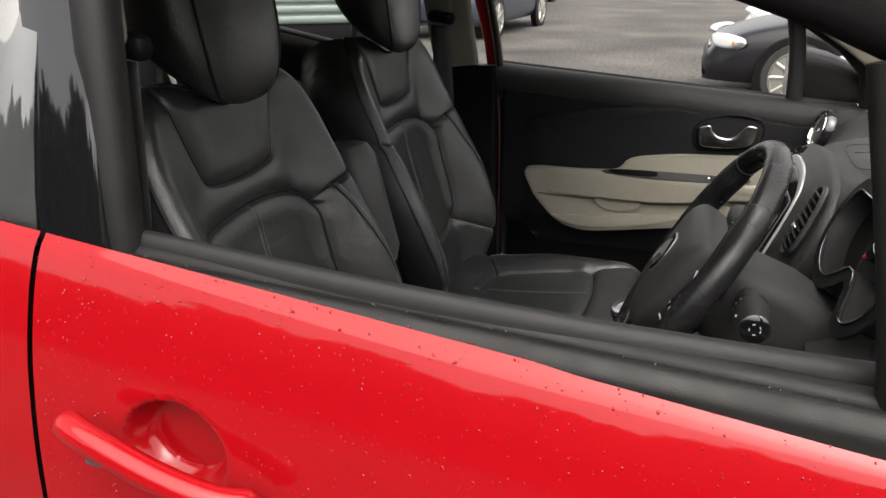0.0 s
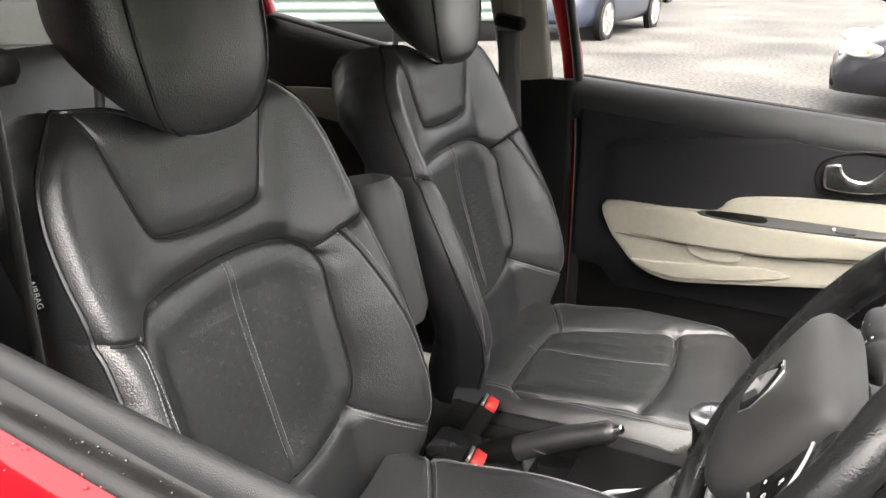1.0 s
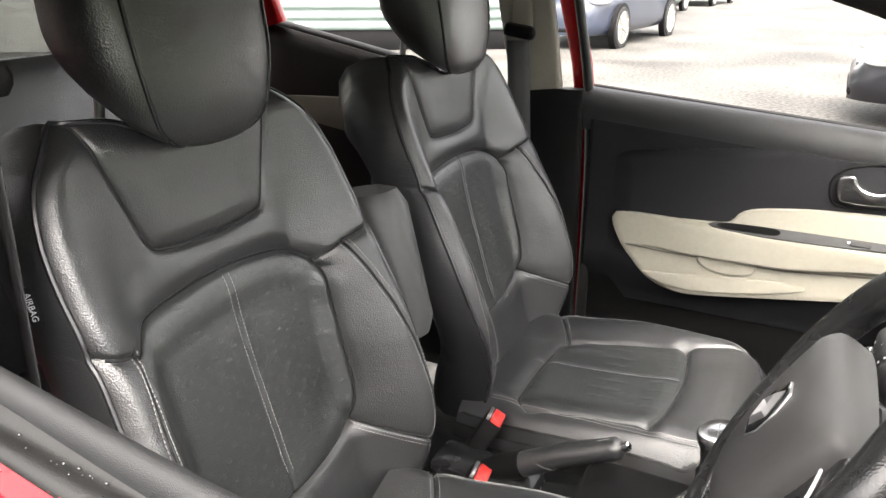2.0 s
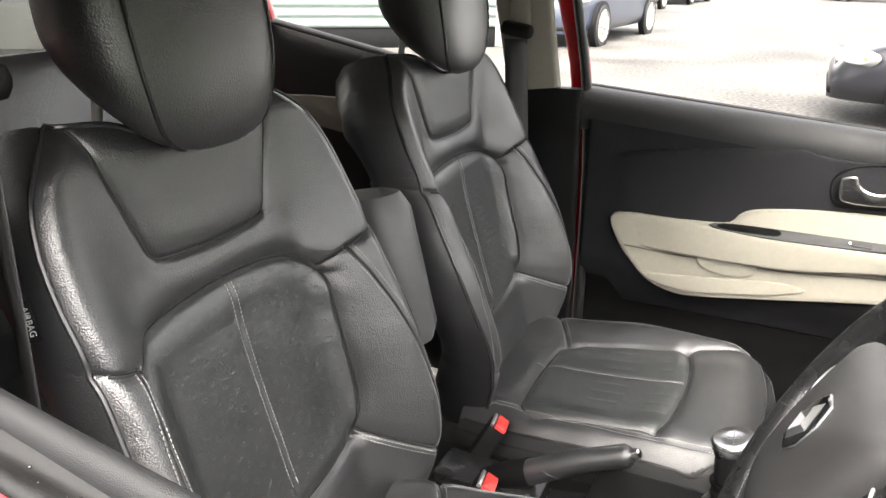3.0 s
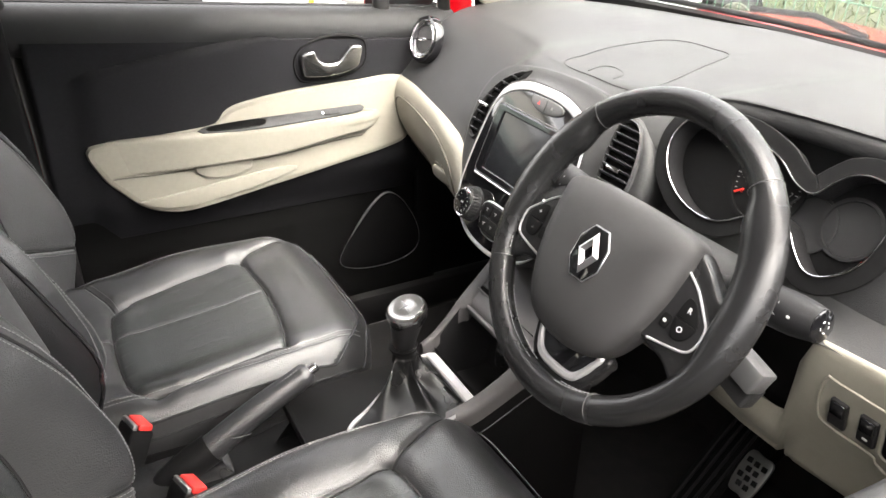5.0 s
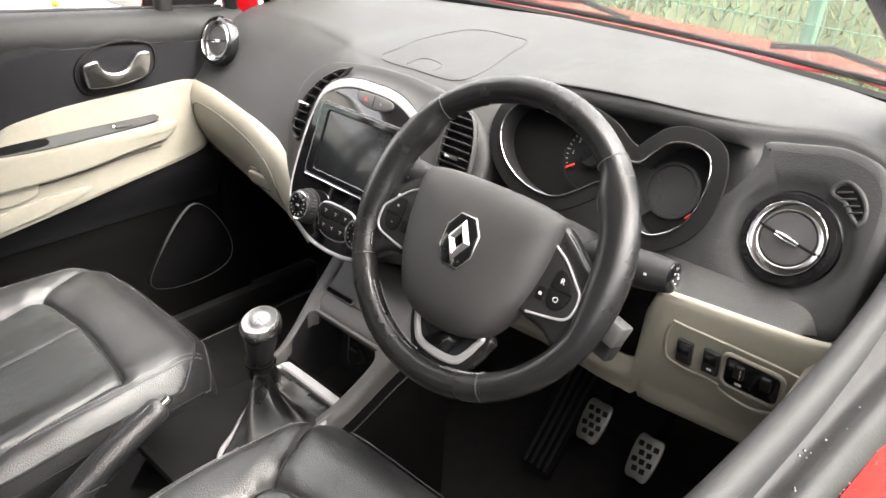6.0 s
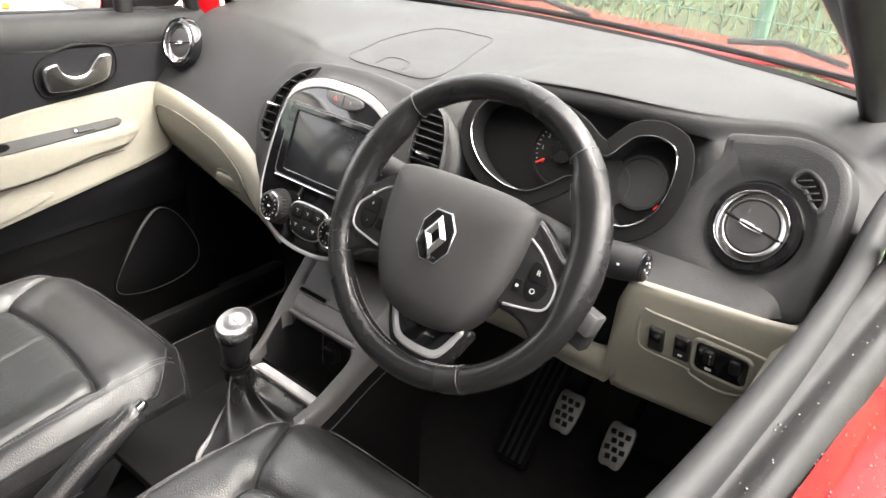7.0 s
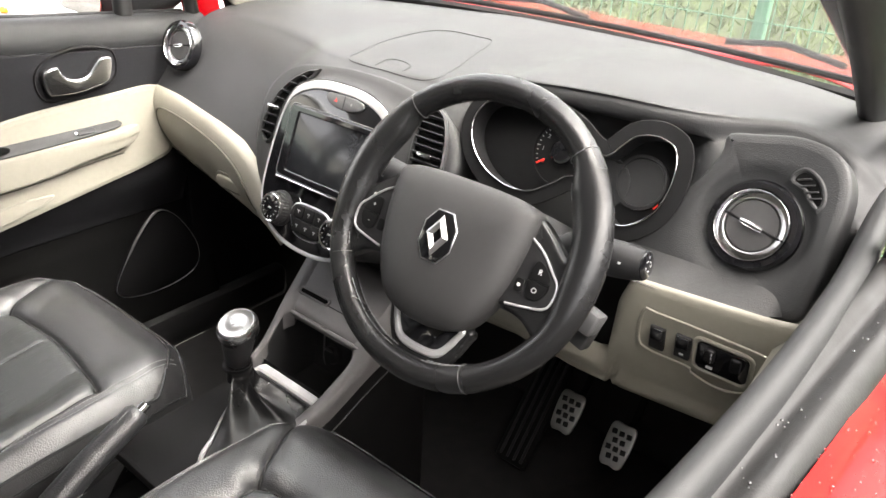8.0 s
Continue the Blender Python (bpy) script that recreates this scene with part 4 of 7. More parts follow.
# cushion: (across, along) seams
CU_SIDE = [(0.105, -0.46), (0.112, -0.42), (0.125, -0.33), (0.132, -0.215)]
CU_NEAR = [(-0.213, -0.44), (-0.212, -0.42), (-0.208, -0.33), (-0.2, -0.215)]
CU_FRONT = [(-0.2, -0.214), (-0.155, -0.204), (-0.08, -0.194), (0.0, -0.19), (0.08, -0.196), (0.132, -0.207)]
CU_TIP = [(0.132, -0.207), (0.16, -0.155), (0.182, -0.105), (0.198, -0.06)]
CU_EDGE = [(0.196, -0.52), (0.212, -0.4), (0.219, -0.3), (0.218, -0.21), (0.208, -0.13), (0.194, -0.07)]      # sewn line near the edge
CU_REAR = [(0.105, -0.44), (0.095, -0.46), (0.065, -0.475), (-0.05, -0.482), (-0.16, -0.476), (-0.2, -0.46), (-0.213, -0.43)]
CU_CORNER = [(0.1, -0.46), (0.16, -0.49), (0.225, -0.53)]
CU_SIDE, CU_NEAR, CU_FRONT, CU_TIP, CU_EDGE, CU_REAR, CU_CORNER = [[(float(a), float(b)) for a, b in spline(q, 30)] for q in (CU_SIDE, CU_NEAR, CU_FRONT, CU_TIP, CU_EDGE, CU_REAR, CU_CORNER)]
CU_SEAMS = [CU_SIDE, CU_NEAR, CU_FRONT, CU_TIP, CU_REAR, CU_CORNER]
cu_z = curve1((-0.58, -0.45, -0.3, -0.2, -0.12, -0.07, -0.03), (0.6, 0.606, 0.62, 0.634, 0.643, 0.643, 0.635))
cu_w = curve1((-0.58, -0.45, -0.3, -0.15, -0.09, -0.05, -0.02), (0.24, 0.262, 0.268, 0.26, 0.247, 0.222, 0.18))


def cushion_point(y, x, lift=0.0):
    y, x = np.asarray(y, float), np.asarray(x, float)
    z = cu_z(x) + lift + 0.032 * smooth(0.09, 0.19, y * (1 - 0.25 * (y < 0)) * np.sign(y)) * smooth(-0.03, -0.36, x) * (0.75 + 0.25 * smooth(-0.5, -0.3, x))
    z = z - 0.066 * np.clip((np.abs(y) / cu_w(x) - 0.68) / 0.32, 0, 1) ** 2.2 - 0.062 * np.clip((x + 0.135) / 0.115, 0, 1) ** 2.2
    for seam in CU_SEAMS:
        d = line_gap(y, x, seam)
        z = z - 0.007 * np.exp(-(d / 0.0038) ** 2) - 0.003 * np.exp(-(d / 0.014) ** 2) + 0.002 * np.exp(-((d - 0.028) / 0.02) ** 2)
    for seam in (CU_EDGE, mirrored(CU_EDGE)):
        z = z - 0.003 * np.exp(-(line_gap(y, x, seam) / 0.0035) ** 2)
    z = z - 0.0025 * np.exp(-(line_gap(y, x, [(0.0, -0.5), (0.0, -0.2)]) / 0.004) ** 2)
    return np.stack([x, y + SEAT_Y, z], -1)


def cushion(seat):
    v, u = np.linspace(0, 1, 170), np.linspace(-1, 1, 160)
    V, U = np.meshgrid(v, u, indexing="ij")
    front = -0.022 - 0.06 * U ** 4
    X = -0.58 + V * (front + 0.58)
    Y = U * cu_w(X)
    P = cushion_point(Y, X)
    reg = np.zeros(Y.shape, int)
    edge = np.interp(Y, [a for a, b in CU_FRONT], [b for a, b in CU_FRONT])
    inner = np.interp(X, [b for a, b in CU_SIDE + CU_TIP], [a for a, b in CU_SIDE + CU_TIP])
    inner = np.where(Y < 0, np.interp(X, [-0.44, -0.33, -0.215, -0.06], [0.213, 0.208, 0.2, 0.2]), inner)
    outer = (np.abs(Y) >= inner) & (X < -0.06)
    rear = X < np.interp(Y, [a for a, b in CU_REAR[::-1]], [b for a, b in CU_REAR[::-1]])
    reg[(X < edge) & ~outer & ~rear] = 1
    reg[rear & ~outer] = 4
    reg[outer & (Y < 0)] = 2
    reg[outer & (Y > 0)] = 3
    # steep sides and nose get the leather with painted side shade
    reg[(np.abs(Y) > 0.95 * cu_w(X)) | (X > -0.043 - 0.045 * (Y / 0.2) ** 4)] = 6
    names = {6: ("cushion_side", SKIRT), 0: ("front_panel", LEATHER), 1: ("cushion_centre", PERFORATED), 2: ("cushion_bolster", LEATHER_FINE), 3: ("cushion_bolster", LEATHER_FINE), 4: ("rear_panel", LEATHER)}
    for k, geo in sheet_parts(P, reg).items():
        part(names[k][0], geo, names[k][1], seat, angle=80)
    rim = np.concatenate([P[:, 0], P[-1, 1:-1], P[::-1, -1]])
    rings = [rim]
    for drop, o in ((0.012, 0.006), (0.05, 0.009), (0.1, 0.004), (0.16, -0.012), (0.24, -0.03)):
        e = rim.copy()
        e[:, 2] -= drop
        d = e[:, :2] - np.array((-0.33, SEAT_Y))
        e[:, :2] += d / np.linalg.norm(d, axis=1)[:, None] * o
        rings.append(e)
    part("seat_skirt", grid(np.array(rings)), SKIRT, seat, angle=80)
    part("cushion_piping", tube(spline(rim[::4] + np.array((0, 0, 0.001)), 150), 0.002, 6), PIPING, seat)
    brim = [(-0.95 * cu_w(x), x) for x in np.linspace(-0.57, -0.13, 12)] + [(y, -0.043 - 0.045 * (y / 0.2) ** 4) for y in np.linspace(-0.19, 0.19, 9)] + [(0.95 * cu_w(x), x) for x in np.linspace(-0.13, -0.57, 12)]
    q = spline([(float(a), float(b)) for a, b in brim], 160)
    part("edge_piping", tube(cushion_point(q[:, 0], q[:, 1], 0.001), 0.0024, 6), PIPING, seat)
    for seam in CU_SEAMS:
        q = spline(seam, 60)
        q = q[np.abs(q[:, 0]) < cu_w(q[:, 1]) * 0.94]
        # same dark tube for the shade in each cushion groove
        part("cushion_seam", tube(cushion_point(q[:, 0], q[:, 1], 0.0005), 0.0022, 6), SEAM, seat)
    lines = []
    for s in (-1, 1):
        for o in (-0.004, 0.004):
            q = spline(CU_EDGE, 60)
            lines.append(stitches(cushion_point(s * (q[:, 0] + o), q[:, 1], 0.0012), 0.006, 0.0043, 0.0008, 4))
    x = np.linspace(-0.5, -0.2, 80)
    lines.append(stitches(cushion_point(np.full(80, 0.0), x, 0.001), 0.006, 0.0043, 0.0008, 4))
    for o in (-0.005, 0.005):
        q = np.array(CU_CORNER)
        lines.append(stitches(cushion_point(q[:, 0] + o, q[:, 1] + o, 0.0012), 0.006, 0.0043, 0.0008, 4))
    part("cushion_stitching", join(*lines), STITCH, seat, "pale grey double stitching")["kind"] = "stuff"
    part("seat_base", box((0.46, 0.42, 0.3), pose(-0.32, SEAT_Y, 0.3), 0.03), MATT, seat)


seat = thing("leather_seat", (-0.33, SEAT_Y, 0.16), "black leather passenger seat with a headrest, beside the far door", "car seat", "front seats")
backrest(seat)
headrest(seat)
cushion(seat)
driver = copy_thing(seat, pose(-0.33, SEAT_Y - PITCH, 0.16))
tagged(driver, "creased black leather driver seat behind the steering wheel", "car seat", "front seats")
for ob in driver.children:
    if ob.name.split(".")[0] in ("front_panel", "rear_panel", "cushion_centre", "cushion_bolster", "seat_skirt", "cushion_piping", "cushion_stitching", "cushion_seam"):
        ob.location.z += 0.028
        ob.location.x += 0.024
tagm = facing((-0.716, SEAT_Y - PITCH - 0.256, 1.085), (0.55, -0.8, 0.2)) @ pose(0, 0, 0, 0, 0, -78)
tag = part("airbag_tag", plate(rrect(0.042, 0.012, 0.002), 0.0015, tagm, 0.0005), MATT, driver, "small black sewn tag")
letters("AIRBAG", 0.009, tagm @ pose(0, 0, 0.0018), WHITE, tag)


# ---- dashboard ----
dash = thing("dashboard", (0.5, MID, 0.7), "dark grey grained dashboard with beige lower panels", "dashboard")
# across the car: y, screen base, crest, brow top, lip, lip's lower edge, upper face, face, lower edge
DASH_SECTIONS = [
    (0.66, (0.70, 1.085), (0.54, 1.10), (0.44, 1.09), (0.42, 1.08), (0.40, 1.065), (0.37, 1.04), (0.33, 1.0), (0.29, 0.96)),
    (0.70, (0.74, 1.09), (0.56, 1.122), (0.43, 1.122), (0.40, 1.115), (0.385, 1.098), (0.345, 1.08), (0.255, 1.02), (0.19, 0.98)),
    (0.77, (0.78, 1.095), (0.57, 1.132), (0.45, 1.138), (0.415, 1.135), (0.395, 1.118), (0.30, 1.105), (0.225, 1.005), (0.162, 0.978)),
    (0.84, (0.80, 1.10), (0.57, 1.138), (0.38, 1.149), (0.345, 1.144), (0.335, 1.122), (0.305, 1.10), (0.24, 1.01), (0.155, 0.978)),
    (0.90, (0.83, 1.10), (0.57, 1.14), (0.335, 1.155), (0.302, 1.15), (0.305, 1.125), (0.34, 1.12), (0.31, 1.03), (0.155, 0.975)),
    (1.02, (0.86, 1.10), (0.58, 1.143), (0.31, 1.158), (0.279, 1.152), (0.285, 1.126), (0.34, 1.124), (0.31, 1.03), (0.17, 0.955)),
    (1.13, (0.87, 1.105), (0.58, 1.14), (0.31, 1.15), (0.275, 1.142), (0.275, 1.122), (0.31, 1.118), (0.28, 1.03), (0.19, 0.93)),
    (1.185, (0.875, 1.105), (0.57, 1.134), (0.3, 1.136), (0.262, 1.127), (0.238, 1.11), (0.215, 1.08), (0.185, 1.0), (0.15, 0.9)),
    (1.25, (0.875, 1.105), (0.57, 1.128), (0.3, 1.126), (0.25, 1.117), (0.22, 1.103), (0.2, 1.07), (0.165, 1.0), (0.135, 0.9)),
    (1.40, (0.875, 1.105), (0.57, 1.124), (0.3, 1.12), (0.24, 1.113), (0.205, 1.1), (0.185, 1.065), (0.155, 1.0), (0.12, 0.9)),
    (1.54, (0.87, 1.105), (0.57, 1.12), (0.32, 1.115), (0.265, 1.108), (0.23, 1.092), (0.205, 1.055), (0.18, 0.99), (0.155, 0.89)),
    (1.66, (0.85, 1.10), (0.57, 1.118), (0.38, 1.104), (0.335, 1.09), (0.295, 1.068), (0.262, 1.03), (0.225, 0.97), (0.19, 0.9)),
    (1.84, (0.82, 1.095), (0.57, 1.115), (0.43, 1.098), (0.385, 1.083), (0.345, 1.058), (0.312, 1.02), (0.272, 0.97), (0.235, 0.925)),
    (2.00, (0.76, 1.09), (0.55, 1.105), (0.44, 1.09), (0.40, 1.078), (0.36, 1.053), (0.33, 1.02), (0.295, 0.97), (0.262, 0.932)),
    (2.10, (0.70, 1.085), (0.54, 1.09), (0.46, 1.08), (0.42, 1.07), (0.375, 1.045), (0.34, 1.01), (0.305, 0.97), (0.27, 0.932)),
]
secs = np.array([knots([(x, y, z) for x, z in pts], 9) for y, *pts in DASH_SECTIONS])
skin = np.array([knots(secs[:, j], 10) for j in range(secs.shape[1])]).transpose(1, 0, 2)
part("dash_pad", grid(skin), DASH, dash, "soft grained dark grey top pad", angle=60)


# airbag flap on the pad: a fine line, and the outline of a small hatch
def on_pad(x, y):
    i = int(np.argmin(np.abs(skin[:, 10, 1] - y)))
    row = skin[i]
    j = np.argsort(row[:30, 0])
    return float(np.interp(x, row[:30, 0][j], row[:30, 2][j]))


def pad_line(pts, n=80, closed=True, lift=0.0006):
    return [(x, y, on_pad(x, y) + lift) for x, y in spline(pts, n, closed)]


FLAP = [(0.262, 1.466), (0.32, 1.487), (0.391, 1.508), (0.46, 1.512), (0.521, 1.507), (0.549, 1.475), (0.545, 1.42), (0.53, 1.365), (0.423, 1.323), (0.306, 1.282), (0.255, 1.285), (0.25, 1.379)]
part("airbag_seam", tube(pad_line(FLAP, 110), 0.0007, 6, True), PLASTIC, dash)
part("hatch_seam", tube(pad_line([(0.262, 1.404), (0.296, 1.412), (0.306, 1.4), (0.302, 1.374), (0.288, 1.352), (0.262, 1.345)], 40, False), 0.0008, 6), PLASTIC, dash)

# beige glovebox side
gl = []
for y in np.linspace(1.50, 2.118, 40):
    t = (y - 1.5) / 0.618
    xt, zt = np.interp(y, [1.5, 1.58, 1.66, 1.84, 2.0, 2.118], [0.135, 0.15, 0.182, 0.232, 0.259, 0.268]), np.interp(y, [1.5, 1.56, 1.62, 1.7, 1.84, 2.0, 2.118], [0.85, 0.875, 0.9, 0.918, 0.927, 0.933, 0.933])
    zb = np.interp(y, [1.5, 1.7, 1.9, 2.118], [0.80, 0.735, 0.73, 0.755])
    gl.append(spline([(xt + 0.03, y, zt + 0.002), (xt + 0.004, y, zt + 0.001), (xt - 0.008, y, zt - 0.012), (xt - 0.014, y, zt - 0.05), (xt + 0.0, y, (zt + zb) / 2 - 0.02), (xt + 0.04, y, zb + 0.01), (xt + 0.1, y, zb)], 30))
glove_face = np.array(gl)
part("glovebox", grid(glove_face), BEIGE, dash, "pale beige glovebox", thick=0.008)
gi = lambda u, w: glove_face[int(u * 39), int(w * 29)] + np.array((-0.0015, 0, 0.0008))
lid = [gi(0.93, 0.3), gi(0.75, 0.27), gi(0.5, 0.27), gi(0.33, 0.31), gi(0.25, 0.42), gi(0.24, 0.6), gi(0.3, 0.72), gi(0.6, 0.75), gi(0.9, 0.7), gi(0.955, 0.5)]
part("glovebox_seam", tube(spline(lid, 90, True), 0.0016, 6, True), SEAMBEIGE, dash)
part("latch_recess", plate(rrect(0.085, 0.04, 0.018), 0.0022, facing(gi(0.42, 0.5), (-0.95, 0, -0.1)), 0.001), SEAMBEIGE, dash)
part("glovebox_latch", plate(rrect(0.075, 0.026, 0.012), 0.008, facing(gi(0.42, 0.515), (-0.95, 0, -0.1)), 0.004), BEIGE, dash)
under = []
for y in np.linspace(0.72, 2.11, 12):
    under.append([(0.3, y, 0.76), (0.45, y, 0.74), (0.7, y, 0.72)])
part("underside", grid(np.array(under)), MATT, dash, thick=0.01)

# driver's beige knee panel
kn = []
for y in np.linspace(0.655, 1.26, 50):
    zt = np.interp(y, [0.655, 0.86, 0.875, 0.89, 1.05, 1.2, 1.26], [0.992, 0.978, 0.955, 0.84, 0.815, 0.845, 0.865])
    zb = np.interp(y, [0.655, 0.75, 0.95, 1.1, 1.26], [0.80, 0.79, 0.775, 0.78, 0.8])
    xo = np.interp(y, [0.655, 0.7, 0.86, 1.05, 1.26], [0.165, 0.155, 0.15, 0.165, 0.14])
    kn.append([(xo + 0.004 + 0.23 * (1.0 - zt), y, zt + 0.004)] + [(xo + 0.23 * (1.0 - z) - 0.01 * math.sin(math.pi * t), y, z) for t in (0, 0.2, 0.4, 0.6, 0.8, 1) for z in [zt + (zb - zt) * t]] + [(xo + 0.12, y, zb - 0.01)])
kn = np.array([spline(r, 30) for r in kn])
part("knee_panel", grid(kn), BEIGE, dash, "pale beige knee panel with switches", thick=0.006)


def knee(y, z):
    xo = np.interp(y, [0.655, 0.7, 0.86, 1.05, 1.26], [0.165, 0.155, 0.15, 0.165, 0.14])
    return (xo + 0.23 * (1.0 - z) - 0.012, y, z)


KN = (-0.97, 0, -0.2)
field = spline([(-0.04, 0.026), (-0.02, 0.03), (0.1, 0.03), (0.118, 0.02), (0.112, -0.02), (0.07, -0.045), (0.03, -0.04), (0.022, -0.032), (-0.03, -0.032), (-0.044, -0.02)], 70, True)
KF = facing(knee(0.796, 0.917), KN)
part("switch_field", ringplate(offset(field, -0.004), field, 0.0022, KF @ pose(0, 0, -0.0012), 0.001), BEIGE, dash)
for y, z, mark in ((0.816, 0.912, False), (0.783, 0.914, True)):
    sw = part("switch", plate(rrect(0.02, 0.036, 0.002), 0.004, facing(knee(y, z), KN), 0.0015), PLASTIC, dash, "small black switch")
    part("switch_key", plate(rrect(0.016, 0.018, 0.0015), 0.002, facing(np.array(knee(y, z + 0.008)) + np.array((-0.004, 0, -0.0008)), KN), 0.001), GLOSS, sw)
    if mark:
        part("switch_mark", plate(rrect(0.006, 0.003, 0.001), 0.0008, facing(np.array(knee(y, z - 0.01)) + np.array((-0.004, 0, -0.0008)), KN), 0.0003), WHITE, sw)
part("bezel_surround", ringplate(rrect(0.075, 0.055, 0.012), rrect(0.064, 0.044, 0.008), 0.0035, facing(knee(0.735, 0.913), KN) @ pose(0, 0, -0.0005), 0.0015), BEIGE, dash)
bez = part("switch_bezel", plate(rrect(0.063, 0.043, 0.008), 0.0025, facing(knee(0.735, 0.913), KN), 0.002), GLOSS, dash, "glossy black switch panel with two thumbwheels")
for y in (0.749, 0.718):
    wm_ = facing(np.array(knee(y, 0.919)), KN)
    tw = part("thumbwheel", box((0.0125, 0.021, 0.008), wm_ @ pose(0, 0, 0.003), 0.0035), PLASTIC, bez)
    for k in range(5):
        part("wheel_rib", box((0.0115, 0.0012, 0.001), wm_ @ pose(0, -0.007 + 0.0035 * k, 0.0072), 0.0003), MATT, tw)
    part("switch_mark", plate(rrect(0.008, 0.004, 0.001), 0.0006, facing(np.array(knee(y - 0.001, 0.899)), KN) @ pose(0, 0, 0.0024), 0.0002), WHITE, bez)
for k, q in enumerate(("3", "2", "1")):
    letters(q, 0.005, facing(np.array(knee(0.746, 0.925 - 0.006 * k)), KN) @ pose(0, 0, 0.0078), WHITE, bez)

# ---- centre stack ----
SN = Vector((-0.925, 0, 0.37)).normalized()
SO = Vector((0.155, 1.394, 1.005))
SM = facing(SO, SN)


def stk(u, w, h=0.0):
    """A place on the stack's face: u across towards the driver, w up it, h out of it."""
    return SM @ pose(u, w, h)


def both(half):
    """A closed outline from its driver's half, given from the top down."""
    return half + [(-a, b) for a, b in half[::-1] if abs(a) > 1e-6]


stack = thing("centre_stack", (0.15, 1.392, 0.85), "glossy black centre stack with a touch screen and silver trim", "car stereo")
HALF = [(0.0, 0.1), (0.035, 0.099), (0.07, 0.092), (0.1, 0.077), (0.115, 0.055), (0.124, 0.02), (0.129, -0.03), (0.13, -0.075), (0.127, -0.108), (0.115, -0.135), (0.09, -0.16), (0.05, -0.177), (0.0, -0.182)]
shape = spline(both(HALF), 120, True)
part("stack_body", plate(shape, 0.008, stk(0, 0), 0.004, 4, 0.09), PLASTIC, stack)
trim_in = np.array([(a * (1 - 0.012 * smooth(-0.16, -0.1, b)), b - 0.013 * smooth(0.02, 0.085, b) + 0.005 * smooth(-0.14, -0.17, b)) for a, b in offset(shape, 0.0015)])
part("silver_trim", ringplate(shape, trim_in, 0.004, stk(0, 0, 0.0085)), TRIM, stack, "satin silver surround")
part("gloss_panel", plate(offset(trim_in, 0.0004), 0.003, stk(0, 0, 0.0085), 0.0015), GLOSS, stack, "glossy black face")
scr = part("screen_frame", ringplate(rrect(0.196, 0.118, 0.008), rrect(0.158, 0.098, 0.004), 0.004, stk(-0.002, -0.012, 0.0112)), GLOSS, stack)
part("screen", plate(rrect(0.158, 0.098, 0.004), 0.0012, stk(-0.002, -0.012, 0.0114), 0.0004), SCREEN, stack, "switched-off touch screen")
# thin silver ring drawn as the glint along the screen frame's edge
part("screen_glint", ringplate(rrect(0.202, 0.124, 0.01), rrect(0.198, 0.12, 0.009), 0.0018, stk(-0.002, -0.012, 0.0113), 0.0006), SILVERPLASTIC, scr)
part("chrome_bar", box((0.19, 0.004, 0.004), stk(-0.002, -0.075, 0.0145), 0.0012), CHROME, stack)
hz = part("hazard_button", plate(spline([(-0.04, 0.008), (-0.02, 0.011), (0.02, 0.011), (0.04, 0.006), (0.038, -0.004), (0.015, -0.011), (-0.015, -0.011), (-0.036, -0.004)], 40, True), 0.004, stk(0.012, 0.073, 0.0112), 0.002), GREYPLASTIC, stack, "grey hazard and lock rocker")
part("hazard_split", box((0.0012, 0.02, 0.001), stk(0.012, 0.073, 0.0152), 0.0004), MATT, hz)
part("hazard_mark", plate([(-0.0035, -0.003), (0.0035, -0.003), (0, 0.0035)], 0.0005, stk(-0.006, 0.074, 0.0152), 0.0002), BUCKLERED, hz)
part("lock_mark", plate(rrect(0.003, 0.004, 0.0008), 0.0005, stk(0.028, 0.073, 0.0152), 0.0002), DIM, hz)
for u in (-0.07, 0.072):
    kb = part("climate_knob", lathe([(0.03, 0), (0.03, 0.003), (0.0265, 0.005), (0.025, 0.02), (0.0235, 0.0225), (0.0205, 0.023)], stk(u, -0.125, 0.011), 40), PLASTIC, stack, "ribbed black rotary knob with a chrome edge")
    part("knob_edge", lathe([(0.0235, 0.0222), (0.024, 0.0235), (0.0225, 0.025), (0.0205, 0.0235)], stk(u, -0.125, 0.011), 40), CHROME, kb)
    part("knob_cap", lathe([(0.0205, 0), (0.0205, 0.0015), (0.019, 0.002)], stk(u, -0.125, 0.0335), 30), GLOSS, kb)
    part("knob_ribs", join(*[box((0.0022, 0.0022, 0.013), stk(u + 0.0258 * math.cos(a), -0.125 + 0.0258 * math.sin(a), 0.0235), 0.0006) for a in np.linspace(0, 2 * math.pi, 30, endpoint=False)]), PLASTIC, kb)
    part("knob_marks", join(*[plate(rrect(0.001, 0.0034, 0.0003), 0.0004, stk(u, -0.125, 0.0355) @ pose(0, 0, 0, 0, 0, math.degrees(a)) @ pose(0, 0.0155, 0), 0.0001) for a in np.linspace(0.7, 5.6, 11)], plate(rrect(0.007, 0.003, 0.0008), 0.0004, stk(u, -0.125, 0.0355), 0.0001)), DIM, kb)
bt = part("button_block", plate(spline(both([(0.0, -0.1), (0.034, -0.103), (0.046, -0.118), (0.04, -0.136), (0.028, -0.153), (0.0, -0.158)]), 50, True), 0.004, stk(0.002, 0.0, 0.0105), 0.002), SATIN, stack, "silver edged heater button block")
part("button_bed", plate(offset(spline(both([(0.0, -0.1), (0.034, -0.103), (0.046, -0.118), (0.04, -0.136), (0.028, -0.153), (0.0, -0.158)]), 50, True), 0.0022), 0.002, stk(0.002, 0.0, 0.013), 0.001), PLASTIC, bt)
